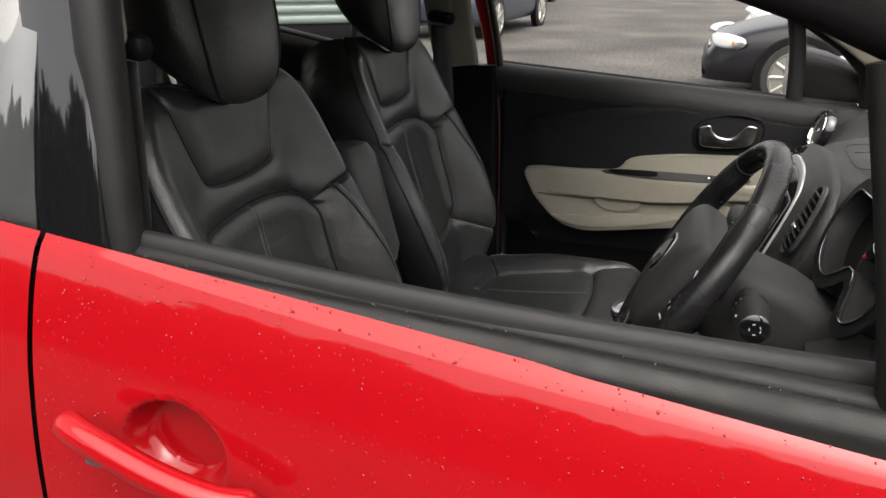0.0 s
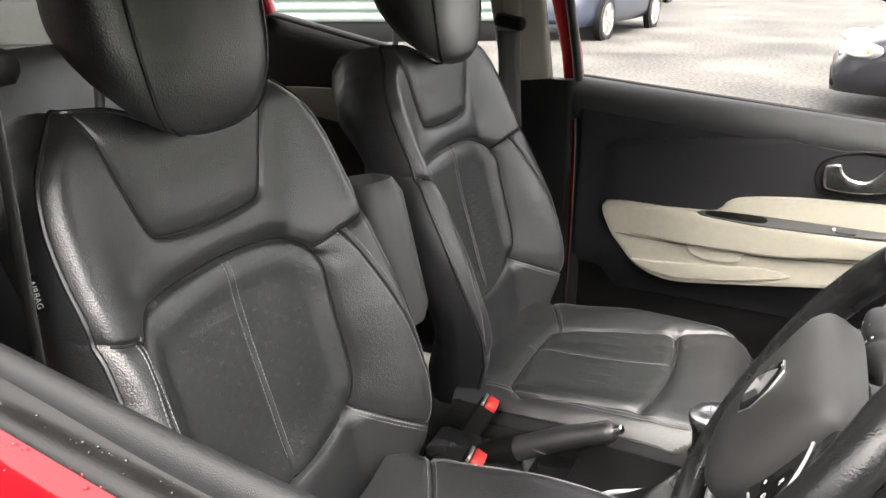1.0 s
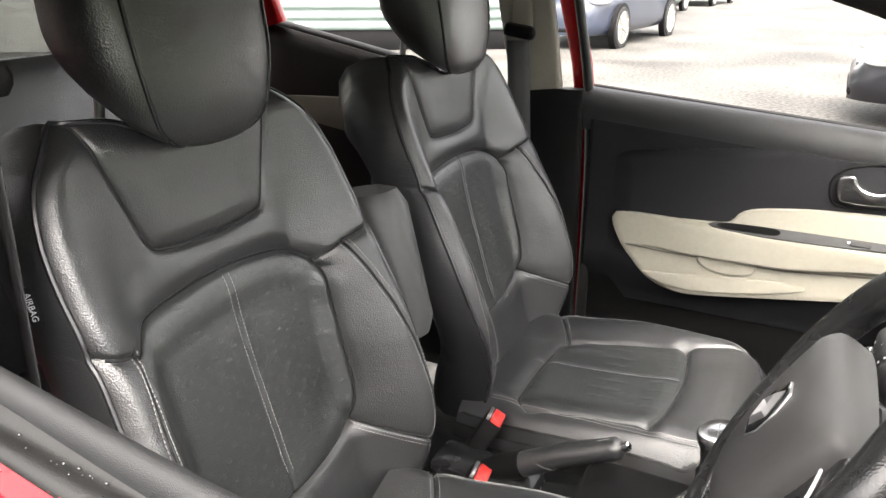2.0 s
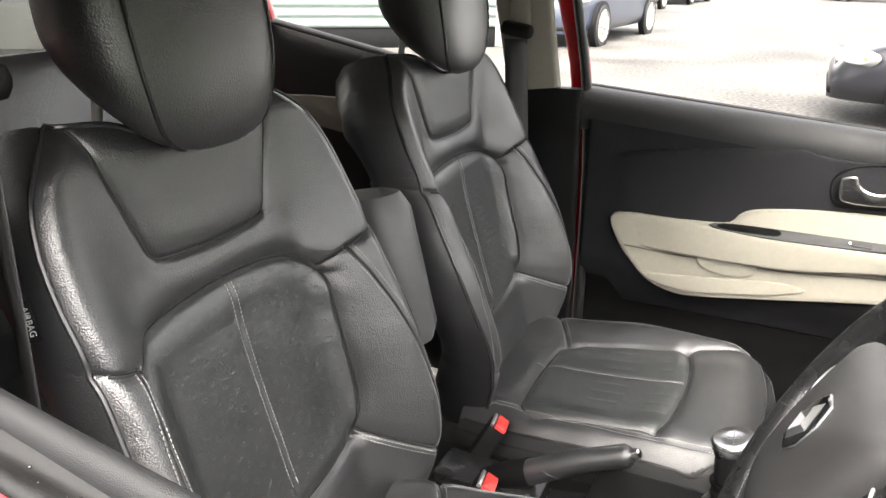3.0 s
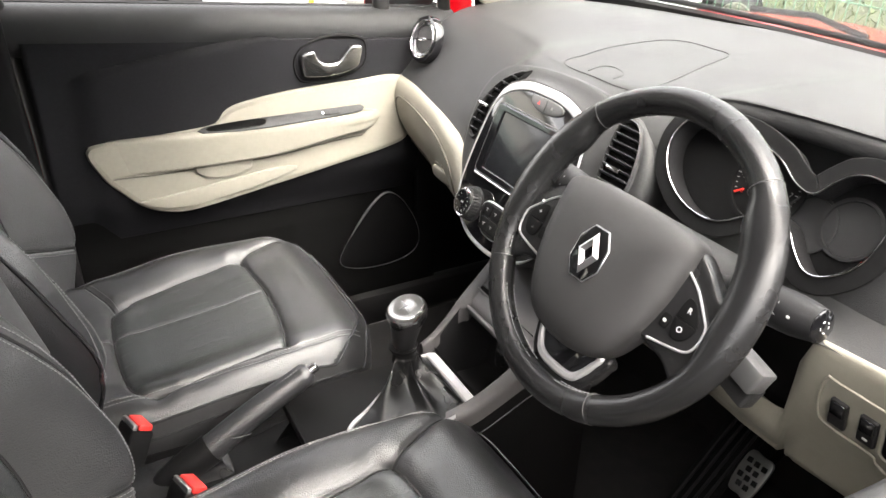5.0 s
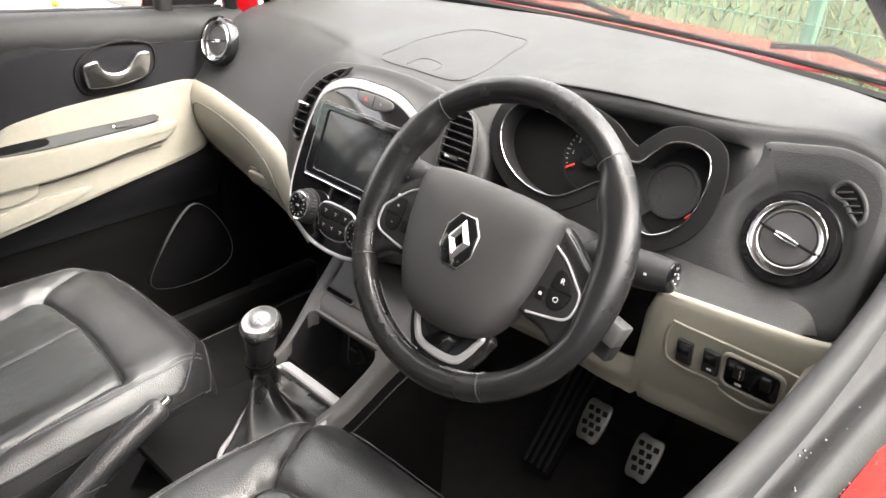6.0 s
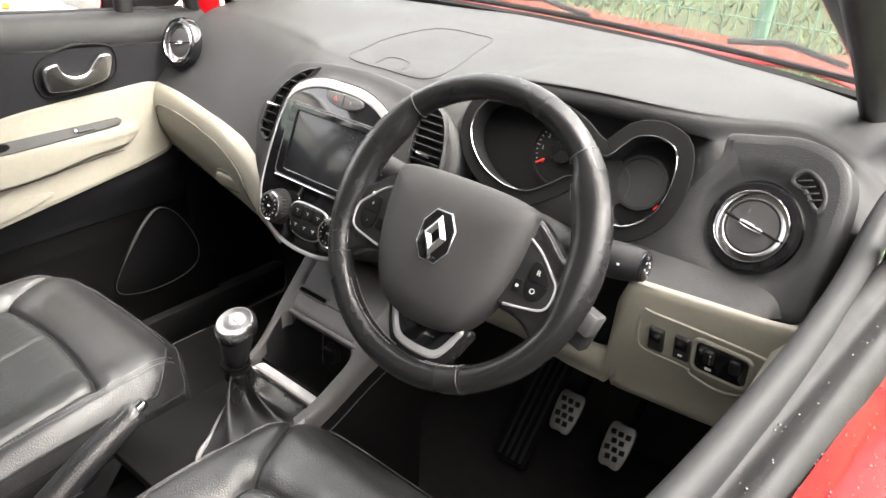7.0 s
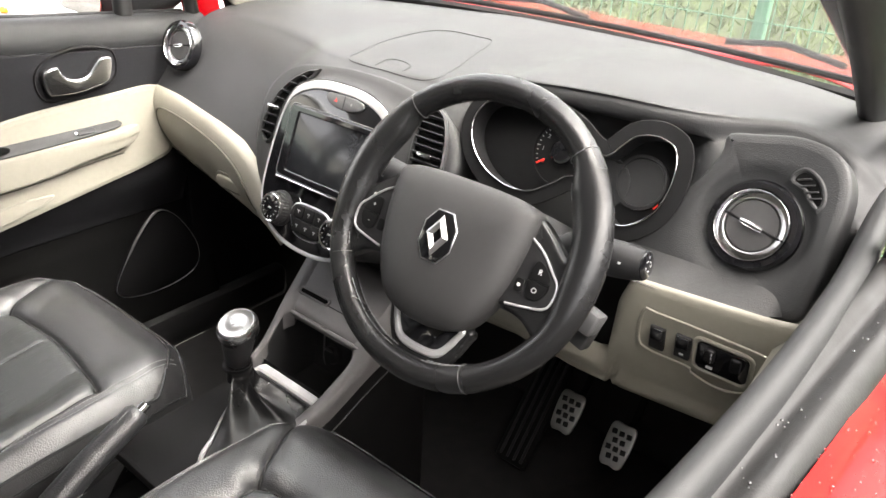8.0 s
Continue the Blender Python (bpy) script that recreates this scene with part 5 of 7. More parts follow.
for i in range(3):
    for j in range(2):
        u, w = 0.026 - 0.024 * i + 0.0, -0.116 - 0.0235 * j
        if j and i != 1:
            u *= 0.86
        part("heater_button", plate(rrect(0.0222, 0.0215, 0.003), 0.003, stk(u, w, 0.0142), 0.0012), MATT, bt)
        part("button_mark", join(plate(rrect(0.0065, 0.0012, 0.0004), 0.0005, stk(u, w + 0.002, 0.0172), 0.0001), plate(rrect(0.0012, 0.005, 0.0004), 0.0005, stk(u, w, 0.0172), 0.0001)), DIM, stack)

# raised hood round the stack that carries the two side vents
HOOD = [(0.012, 0.128), (0.09, 0.124), (0.16, 0.112), (0.2, 0.09), (0.224, 0.058), (0.231, 0.02), (0.226, -0.03), (0.21, -0.075), (0.17, -0.12), (0.11, -0.155)]
hood_out = spline(HOOD + [(0.024 - a, b) for a, b in HOOD[:0:-1]], 120, True)
ang = lambda p: np.arctan2(p[:, 1] + 0.03, p[:, 0] - 0.006)
ho = np.array(hood_out)[np.argsort(-ang(np.array(hood_out)))]
hi = np.array(offset(shape, -0.001))
hi = hi[np.argsort(-ang(hi))]
ha, ia = ang(ho), ang(hi)
hi = np.stack([np.interp(-ha, -ia, hi[:, k], period=None) for k in (0, 1)], 1)
sheet = []
for t, h in ((0.0, -0.002), (0.0, 0.0075), (0.02, 0.0085), (0.12, 0.004), (0.3, -0.004), (0.6, -0.008), (0.88, -0.012), (0.97, -0.015), (1.0, -0.022), (1.01, -0.06)):
    q = hi + (ho - hi) * t
    sheet.append([tuple(SM @ Vector((a, b, h))) for a, b in q])
hood = part("stack_hood", grid(np.array(sheet), cv=True), DASH, dash, "grained dark grey hood round the stack", angle=50)


def curved_vent(outline, shift, slats, tilt, label):
    """A vent let into the hood: a flat black plate for its shaded well, a thin lip, fins and a chrome tab."""
    o = np.array(spline(outline, 60, True))
    v = thing("centre_vent", tuple(SM @ Vector((o[:, 0].mean(), o[:, 1].mean(), 0))), label, "air vent", "dashboard vents")
    m = SM @ pose(0, 0, shift)
    part("vent_frame", ringplate(offset(o, -0.006), o, 0.007, m @ pose(0, 0, -0.004), 0.003), DASH, v)
    part("vent_recess", plate(o, 0.001, m @ pose(0, 0, -0.003), 0.0004), RECESS, v)
    lo, hi_ = o[:, 1].min() + 0.004, o[:, 1].max() - 0.004
    mids = []
    for i in range(slats):
        w = lo + (hi_ - lo) * (i + 0.5) / slats
        cr = []
        for p, q in zip(o, np.roll(o, -1, 0)):
            if (p[1] > w) != (q[1] > w):
                cr.append(p[0] + (q[0] - p[0]) * (w - p[1]) / (q[1] - p[1]))
        a, b = min(cr), max(cr)
        mids.append(((a + b) / 2, w))
        part("slat", box((b - a, 0.0024, 0.011), m @ pose((a + b) / 2, w, 0.0005, tilt, 0, 0), 0.001), PLASTIC, v)
    u, w = mids[len(mids) // 2 - 1]
    part("vent_tab", box((0.026, 0.007, 0.005), m @ pose(u, w, 0.008), 0.002), CHROME, v, "chrome tab")
    return v


curved_vent([(-0.082, 0.104), (-0.12, 0.083), (-0.152, 0.047), (-0.168, 0.003), (-0.166, -0.017), (-0.15, -0.026), (-0.141, -0.005), (-0.137, 0.03), (-0.129, 0.055), (-0.112, 0.074)], 0.003, 8, -22, "curved black air vent beside the touch screen")
curved_vent([(0.16, 0.094), (0.177, 0.102), (0.194, 0.094), (0.206, 0.067), (0.212, 0.025), (0.206, 0.004), (0.185, -0.006), (0.164, -0.002), (0.158, 0.03), (0.157, 0.065)], 0.0, 9, -22, "tall black air vent with horizontal fins")


def round_vent(m, spin, label):
    m = m @ Matrix.Diagonal((0.8, 0.8, 0.9, 1))
    v = thing("round_vent", m.translation, label, "air vent", "dashboard vents")
    part("gloss_ring", lathe([(0.068, -0.012), (0.068, 0.004), (0.064, 0.010), (0.056, 0.011), (0.0535, -0.01)], m, 56), GLOSS, v, "glossy black ring")
    part("chrome_ring", lathe([(0.0545, -0.005), (0.0545, 0.0115), (0.0535, 0.0126), (0.0525, 0.0115), (0.0522, -0.004)], m, 56), CHROME, v, "thin chrome ring")
    part("vent_housing", lathe([(0.0535, -0.012), (0.0535, -0.006), (0.03, -0.009), (0.0, -0.01)], m, 40), MATT, v)
    q = m @ pose(0, 0, 0, 0, 0, spin)
    part("vent_flap", lathe([(0.046, 0.0), (0.047, 0.004), (0.044, 0.0075), (0.03, 0.0088), (0.001, 0.0092)], q @ pose(0, 0, -0.003) @ Matrix.Diagonal((0.86, 0.86, 1, 1)), 48), COVER, v)
    part("inner_ring", lathe([(0.0425, -0.004), (0.0425, 0.006), (0.0418, 0.0066), (0.041, 0.006), (0.041, -0.004)], m, 48), SATIN, v, "thin inner ring")
    part("flap_slot", box((0.09, 0.004, 0.003), q @ pose(0, 0, 0.0052), 0.001), MATT, v)
    part("flap_grip", lathe([(0.001, 0), (0.004, 0.001), (0.0055, 0.012), (0.0055, 0.026), (0.004, 0.037), (0.001, 0.038)], q @ pose(-0.019, 0, 0.0075, 0, 90, 0), 16), CHROME, v, "chrome grip")
    return v


END = facing((0.245, 0.762, 1.056), (-0.9, 0.05, 0.43))
face = spline([(-0.071, 0.093), (-0.069, 0.069), (-0.086, 0.029), (-0.115, -0.012), (-0.15, -0.05), (-0.135, -0.075), (-0.085, -0.094), (0.0, -0.092), (0.081, -0.09), (0.093, -0.044), (0.09, 0.041), (0.08, 0.084), (0.056, 0.108), (0.015, 0.115), (-0.03, 0.107), (-0.063, 0.1)], 110, True)
rr_ = [np.c_[offset(face, d), np.full(110, h)] for d, h in ((0, -0.05), (0, -0.002), (0.001, 0.001), (0.004, 0.0035), (0.012, 0.0045))]
fo_ = offset(face, 0.012)
fo_ = fo_[np.argsort(np.arctan2(fo_[:, 1], fo_[:, 0]))]
fa = np.arctan2(fo_[:, 1], fo_[:, 0])
rm = np.stack([np.cos(fa), np.sin(fa)], 1) * 0.066
in_ = [np.c_[fo_ + (rm - fo_) * k, np.full(110, h)] for k, h in ((0, 0.0045), (0.5, 0.004), (0.85, 0.0028), (1.0, -0.001))] + [np.c_[rm * 0.86, np.full(110, -0.004)]]
part("end_panel", moved(join(grid(np.array(rr_), cv=True), grid(np.array(in_), cv=True)), END), DASH, dash, "grained panel at the dashboard's end", angle=50)
round_vent(facing((0.245, 0.762, 1.056), (-0.9, 0.05, 0.43)), -10, "round air vent with chrome ring on the driver side")
round_vent(facing((0.305, 2.038, 1.027), (-0.95, -0.1, 0.3)), 10, "round air vent with chrome ring beside the passenger door")
dv = thing("demister_vent", (0.35, 0.70, 1.07), "small black slatted side window demister vent", "air vent", "dashboard vents")
dm = END @ pose(0.045, 0.062, 0.004)
tri = spline([(-0.02, 0.004), (-0.012, 0.015), (0.004, 0.008), (0.014, -0.006), (0.015, -0.018), (0.008, -0.014), (-0.004, -0.002)], 40, True)
part("vent_frame", ringplate(offset(tri, -0.006), tri, 0.004, dm @ pose(0, 0, -0.002), 0.002), DASH, dv)
part("vent_recess", plate(tri, 0.001, dm @ pose(0, 0, -0.001), 0.0002), RECESS, dv)
for i in range(4):
    part("slat", box((0.016, 0.002, 0.003), dm @ pose(-0.01 + 0.006 * i, 0.007 - 0.006 * i, 0.0012, 0, 0, 20), 0.0006), DASH, dv)

# ---- instrument cluster ----
CN = Vector((-0.9, 0, 0.43)).normalized()
CO = Vector((0.213, 1.02, 1.077))


def clu(u, w, h=0.0):
    return facing(CO + Vector((0, u, 0)) + Vector((0.43, 0, 0.9)).normalized() * w + CN * h, CN)


cluster = thing("instrument_cluster", CO, "dark instrument cluster with a chrome outline and red needle", "instrument cluster")
# outline: wide dial pod, waist, smaller pod; the frame's x runs towards the driver's right
glasses = np.array(spline([(-0.097, 0.053), (-0.125, 0.05), (-0.14, 0.032), (-0.142, 0.007), (-0.127, -0.021), (-0.097, -0.044), (-0.058, -0.056), (-0.022, -0.053), (0.007, -0.034), (0.03, -0.016), (0.06, -0.018), (0.085, -0.042), (0.108, -0.057), (0.13, -0.052), (0.152, -0.03), (0.161, -0.002), (0.161, 0.027), (0.154, 0.05), (0.142, 0.059), (0.122, 0.062), (0.1, 0.056), (0.085, 0.04), (0.07, 0.022), (0.045, 0.026), (0.01, 0.045), (-0.04, 0.056)], 130, True))
# flat black ring stands in for the shaded recess round the dials
part("cluster_recess_shade", ringplate(offset(glasses, -0.02), glasses, 0.003, clu(0, 0, 0.002), 0.001), MATT, cluster)
part("dial_back", plate(glasses, 0.002, clu(0, 0, -0.03), 0.001), MATT, cluster)
part("dial_wall", grid(np.array([[tuple(np.array(clu(0, 0, h)) @ np.array((a, b, 0, 1)))[:3] for a, b in glasses] for h in (-0.03, -0.01, 0.006)]), cv=True), PLASTIC, cluster)
part("chrome_outline", tube([tuple(np.array(clu(0, 0, 0.007)) @ np.array((a, b, 0, 1)))[:3] for a, b in glasses], 0.0011, 8, True), CHROME, cluster, "chrome outline")
dial = part("rev_counter", lathe([(0.052, 0), (0.052, 0.004), (0.047, 0.0045), (0.046, 0.002), (0.0, 0.002)], clu(0.005, 0.012, -0.028), 48), MATT, cluster)
for i, a in enumerate(np.linspace(radians(215), radians(-35), 29)):
    big = i % 4 == 0
    part("dial_tick", box((0.006 if big else 0.003, 0.0012, 0.0006), clu(0.005, 0.012, -0.0255) @ pose(0.042 * math.cos(a), 0.042 * math.sin(a), 0, 0, 0, math.degrees(a)), 0.0003), NEEDLE if i == 0 else DIM, dial)
part("dial_needle", box((0.014, 0.002, 0.002), clu(0.005, 0.012, -0.022) @ pose(0.036 * math.cos(radians(215)), 0.036 * math.sin(radians(215)), 0, 0, 0, 35), 0.0006), NEEDLE, dial, "red needle")
part("needle_hub", lathe([(0.017, 0), (0.017, 0.01), (0.014, 0.013), (0.0, 0.0135)], clu(0.005, 0.012, -0.026), 24), GLOSS, dial)
part("fuel_gauge", lathe([(0.036, 0), (0.036, 0.004), (0.032, 0.0045), (0.031, 0.002), (0, 0.002)], clu(-0.112, 0.004, -0.028), 40), PLASTIC, cluster)
part("speed_dial", lathe([(0.05, 0), (0.05, 0.004), (0.046, 0.0045), (0.045, 0.002), (0, 0.002)], clu(-0.065, -0.01, -0.029) @ Matrix.Diagonal((0.7, 0.7, 1, 1)), 40), PLASTIC, cluster)
part("warning_mark", box((0.008, 0.0025, 0.0006), clu(-0.142, -0.02, -0.026) @ pose(0, 0, 0, 0, 0, 60), 0.0003), NEEDLE, cluster)
for i in range(8):
    v = [(0.035 + 0.034 * math.cos(a), 0.034 * math.sin(a)) for a in [radians(215 - 31 * i)]][0]
    fc = bpy.data.curves.new("dial_figure", "FONT")
    fc.body, fc.size, fc.align_x, fc.align_y, fc.extrude = str(i), 0.0085, "CENTER", "CENTER", 0.0002
    fo = bpy.data.objects.new("fig", fc)
    me = bpy.data.meshes.new_from_object(fo)
    me.transform(clu(0.005, 0.012, -0.0255) @ pose(v[0] - 0.035, v[1], 0))
    me.materials.append(NEEDLE if i == 0 else DIM)
    fig = new("dial_figure", me)
    fig.parent = dial


# ---- steering wheel ----
WN = Vector((-0.866, 0.0, 0.5)).normalized()
WC = Vector((0.013, 1.028, 1.038))
WM = facing(WC, WN)          # x: to the driver's right, y: up the wheel, z: out to the driver
wheel = thing("steering_wheel", WC, "black leather steering wheel with satin silver spokes", "steering wheel")
R = 0.1745
rings = []
for a in np.linspace(0, 2 * math.pi, 144, endpoint=False):
    lift_ = math.degrees(math.asin(math.sin(a)))
    grip = 0.0125 * float(smooth(47, 33, lift_) * smooth(-25, 2, lift_))
    rx, rz = 0.0163 + grip / 2, 0.0168 + 0.18 * grip
    c = R - grip / 2 + 0.0006
    rings.append([((c + rx * math.cos(b)) * math.cos(a), (c + rx * math.cos(b)) * math.sin(a), rz * math.sin(b)) for b in np.linspace(0, 2 * math.pi, 22, endpoint=False)])
part("rim", moved(grid(np.array(rings), cu=True, cv=True), WM), RIM_LEATHER, wheel, "worn black leather rim")
for a in (133, 47, -62, -151):
    c = radians(a)
    ring = [((R + 0.0171 * math.cos(b)) * math.cos(c), (R + 0.0171 * math.cos(b)) * math.sin(c), 0.0172 * math.sin(b)) for b in np.linspace(0, 2 * math.pi, 24, endpoint=False)]
    part("rim_joint", moved(tube(ring, 0.00045, 5, True), WM), GREYPLASTIC, wheel, "sewn joint in the leather")
sewn = []
for a0, a1 in ((136, 165), (188, 206), (222, 262), (278, 300), (15, 44)):
    for k, b in enumerate((2.75, 3.5)):
        arc = [((R + 0.0166 * math.cos(b)) * math.cos(c), (R + 0.0166 * math.cos(b)) * math.sin(c), 0.0169 * math.sin(b)) for c in np.radians(np.linspace(a0, a1, 40))]
        sewn.append(stitches(arc, 0.0055, 0.0042, 0.0006, 4))
part("rim_stitching", moved(join(*sewn), WM), STITCH, wheel)["kind"] = "stuff"
cov = spline([(0.0, 0.061), (0.05, 0.06), (0.08, 0.057), (0.096, 0.052), (0.101, 0.043), (0.101, 0.015), (0.097, -0.02), (0.087, -0.058), (0.068, -0.094), (0.047, -0.111), (0.02, -0.118), (0.0, -0.119), (-0.02, -0.118), (-0.047, -0.111), (-0.068, -0.094), (-0.087, -0.058), (-0.097, -0.02), (-0.101, 0.015), (-0.101, 0.043), (-0.096, 0.052), (-0.08, 0.057), (-0.05, 0.06)], 96, True)
mid = np.array((0, -0.02))
rings = [np.c_[mid + (np.array(cov) - mid) * k, np.full(96, h)] for k, h in ((0.99, -0.014), (1, 0.004), (0.992, 0.0115), (0.97, 0.017), (0.93, 0.0215), (0.85, 0.027), (0.7, 0.0315), (0.45, 0.0345), (0.2, 0.0357), (0.01, 0.036))]
v, f = grid(np.array(rings), cv=True)
hub = part("airbag_cover", moved((v, f + [tuple(range(9 * 96, 10 * 96))]), WM), COVER, wheel, "grained dark grey airbag cover", angle=60)
for s in (-1, 1):
    part("horn_mark", moved(tube([(s * 0.086 + 0.005 * math.cos(a), 0.012 + 0.003 * math.sin(a), 0.0238) for a in np.linspace(0.6, 5.4, 12)], 0.0004, 4), WM), DIM, hub)
part("airbag_bars", join(*[box((0.006, 0.0008, 0.0006), WM @ pose(0.008 * k - 0.008, -0.1 + dy, 0.0232, -20, 0, 0), 0.0002) for k in range(3) for dy in (0, 0.004)]), PLASTIC, hub)
hexa = [(-0.0105, 0.0292), (0.0105, 0.0292), (0.0225, 0.0125), (0.0225, -0.0125), (0.0105, -0.0292), (-0.0105, -0.0292), (-0.0225, -0.0125), (-0.0225, 0.0125)]
part("badge", plate(hexa, 0.003, WM @ pose(0, -0.014, 0.0345), 0.0012), GLOSS, hub, "glossy black badge with a chrome diamond")
part("badge_edge", ringplate(np.array(hexa) * 1.05, np.array(hexa) * 0.99, 0.0022, WM @ pose(0, -0.014, 0.0345), 0.0006), SATIN, hub)
dia = np.array([(0, 0.0255), (0.0165, 0), (0, -0.0255), (-0.0165, 0)])
for k in range(4):
    a, b = dia[k], dia[(k + 1) % 4]
    vs = [(*a, 0.0), (*b, 0.0), (*(0.36 * b), 0.0), (*(0.36 * a), 0.0), (*(0.66 * a), 0.0045), (*(0.66 * b), 0.0045)]
    part("diamond_side", moved((vs, [(0, 1, 5, 4), (4, 5, 2, 3), (0, 4, 3), (1, 2, 5)]), WM @ pose(0, -0.014, 0.0374)), SATIN, hub, "", 20)
for s in (-1, 1):
    sp = spline([(s * 0.075, 0.046), (s * 0.098, 0.047), (s * 0.122, 0.032), (s * 0.142, 0.016), (s * 0.152, 0.014), (s * 0.163, 0.02), (s * 0.17, -0.03), (s * 0.158, -0.083), (s * 0.144, -0.083), (s * 0.131, -0.074), (s * 0.116, -0.066), (s * 0.09, -0.061), (s * 0.075, -0.05)], 60, True)
    part("spoke", plate(sp, 0.008, WM @ pose(0, 0, -0.004), 0.007, 5, 0.012), RIM_LEATHER, wheel)
    pad = spline([(s * 0.085, 0.024), (s * 0.1, 0.024), (s * 0.118, 0.012), (s * 0.138, -0.006), (s * 0.147, -0.017), (s * 0.147, -0.035), (s * 0.14, -0.045), (s * 0.12, -0.05), (s * 0.098, -0.054), (s * 0.085, -0.05)], 50, True)
    kp = part("button_pad", plate(pad, 0.003, WM @ pose(0, 0, 0.0035), 0.001), PLASTIC, wheel)
    line = knots([(s * 0.098, 0.0245, 0), (s * 0.119, 0.0125, 0), (s * 0.139, -0.006, 0), (s * 0.148, -0.0165, 0), (s * 0.1485, -0.035, 0), (s * 0.141, -0.0455, 0), (s * 0.12, -0.0508, 0), (s * 0.096, -0.055, 0)], 6)
    part("pad_trim", moved(tube(line, 0.0015, 8), WM @ pose(0, 0, 0.0065)), TRIM, kp, "thin silver trim")
    keys = spline([(s * 0.116, 0.001), (s * 0.127, 0.0), (s * 0.137, -0.011), (s * 0.14, -0.023), (s * 0.135, -0.036), (s * 0.126, -0.041), (s * 0.116, -0.037), (s * 0.113, -0.02)], 50, True)
    for k, (u, w) in enumerate(((s * 0.125, -0.009), (s * 0.125, -0.03))):
        half = [(a, max(b, -0.0195) if k == 0 else min(b, -0.0205)) for a, b in keys]
        part("wheel_button", plate(half, 0.0025, WM @ pose(0, 0, 0.0062), 0.0008), MATT, kp)
        letters((("+", "-") if s < 0 else ("R", "O"))[k], 0.0085, WM @ pose(u, w, 0.0089), WHITE, kp)
    part("wheel_button", plate(rrect(0.011, 0.015, 0.003), 0.002, WM @ pose(s * 0.105, -0.03, 0.0062), 0.0008), MATT, kp)
    part("button_mark", plate(rrect(0.004, 0.0035, 0.001), 0.0005, WM @ pose(s * (0.105 if s > 0 else 0.13), -0.03 if s > 0 else 0.004, 0.0084), 0.0002), WHITE, kp)
low = spline([(-0.058, -0.1), (-0.057, -0.12), (-0.047, -0.142), (-0.035, -0.157), (-0.016, -0.162), (0.016, -0.162), (0.035, -0.157), (0.047, -0.142), (0.057, -0.12), (0.058, -0.1), (0.0, -0.095)], 80, True)
part("lower_spoke", plate(np.array(low) * 1.03, 0.006, WM @ pose(0, 0, -0.016), 0.005, 4, 0.008), RIM_LEATHER, wheel)
out_ = spline([(-0.052, -0.104), (-0.05, -0.122), (-0.042, -0.138), (-0.032, -0.15), (-0.014, -0.155), (0.014, -0.155), (0.032, -0.15), (0.042, -0.138), (0.05, -0.122), (0.052, -0.104), (0.0, -0.1)], 80, True)
inn = spline([(-0.044, -0.108), (-0.041, -0.121), (-0.034, -0.134), (-0.026, -0.142), (-0.012, -0.145), (0.012, -0.145), (0.026, -0.142), (0.034, -0.134), (0.041, -0.121), (0.044, -0.108), (0.0, -0.105)], 80, True)
part("lower_trim", ringplate(out_, inn, 0.006, WM @ pose(0, 0, -0.012), 0.0025), TRIM, wheel, "satin silver lower spoke trim")
part("lower_inlay", plate(inn, 0.002, WM @ pose(0, 0, -0.0115), 0.001), GLOSS, wheel)
col = thing("steering_column", (0.1, 1.025, 0.95), "black steering column shroud with control stalks", "steering column")
axis = -WN
shroud = []
for t, w, h in ((0.03, 0.05, 0.05), (0.06, 0.062, 0.06), (0.12, 0.066, 0.068), (0.22, 0.06, 0.066)):
    c = WC + axis * t + Vector((0, 0, -0.012))
    m = facing(c, WN)
    shroud.append([tuple(m @ Vector((x, y, 0))) for x, y in rrect(2 * w, 2 * h, 0.028, 6)])
sv = np.array(shroud)
v, f = grid(sv, cv=True)
part("shroud", (v, f + [tuple(range(sv.shape[1]))]), DASH, col)
for s, lab in ((-1, "black wiper stalk with white symbols"), (1, "black light stalk with white symbols")):
    root = WC + axis * 0.085 + Vector((0, 0, 0.018))
    tip = root + Vector((-0.004, s * 0.208, 0.03))
    st = part("stalk", tube(spline([root, root.lerp(tip, 0.4), root.lerp(tip, 0.62), tip], 40), [0.009] * 18 + [0.0105, 0.013, 0.017, 0.0195, 0.0205, 0.0208, 0.021, 0.021, 0.0195, 0.0195, 0.021, 0.0212, 0.0213, 0.0213, 0.0213, 0.0212, 0.021, 0.0205, 0.0198, 0.019, 0.018, 0.0172], 22), PLASTIC, col, lab)
    out_dir = (tip - root).normalized()
    cap_ = part("stalk_end", lathe([(0.0165, 0), (0.0165, 0.0015), (0.014, 0.003), (0.0, 0.0035)], facing(tip - out_dir * 0.0005, out_dir), 24), GLOSS, st)
    part("end_mark", join(*[box((0.001, 0.003, 0.0006), facing(tip + out_dir * 0.0032, out_dir) @ pose(0.006 * math.cos(a), 0.006 * math.sin(a), 0, 0, 0, math.degrees(a)), 0.0002) for a in np.linspace(0.5, 6.0, 5)]), WHITE, cap_)
    for q, dus in ((0.69, (-0.008, 0.0, 0.008)), (0.82, (-0.006, 0.006)), (0.89, (-0.004,))):
        p = root.lerp(tip, q)
        for du in dus:
            m = facing(p, (-0.9, 0, 0.45)) @ pose(0, 0, 0, math.degrees(-du / 0.021), 0, 0) @ pose(0, 0, 0.0208)
            part("stalk_mark", box((0.0035, 0.0026, 0.0006), m, 0.0002), WHITE, st)

lv = part("adjust_lever", box((0.03, 0.05, 0.03), pose(0.1, 0.893, 0.938, 15, 20, 0), 0.004), GREYPLASTIC, col, "grey adjusting lever")
part("lever_foot", box((0.024, 0.04, 0.03), pose(0.106, 0.898, 0.908, 15, 20, 0), 0.004), DASH, lv)


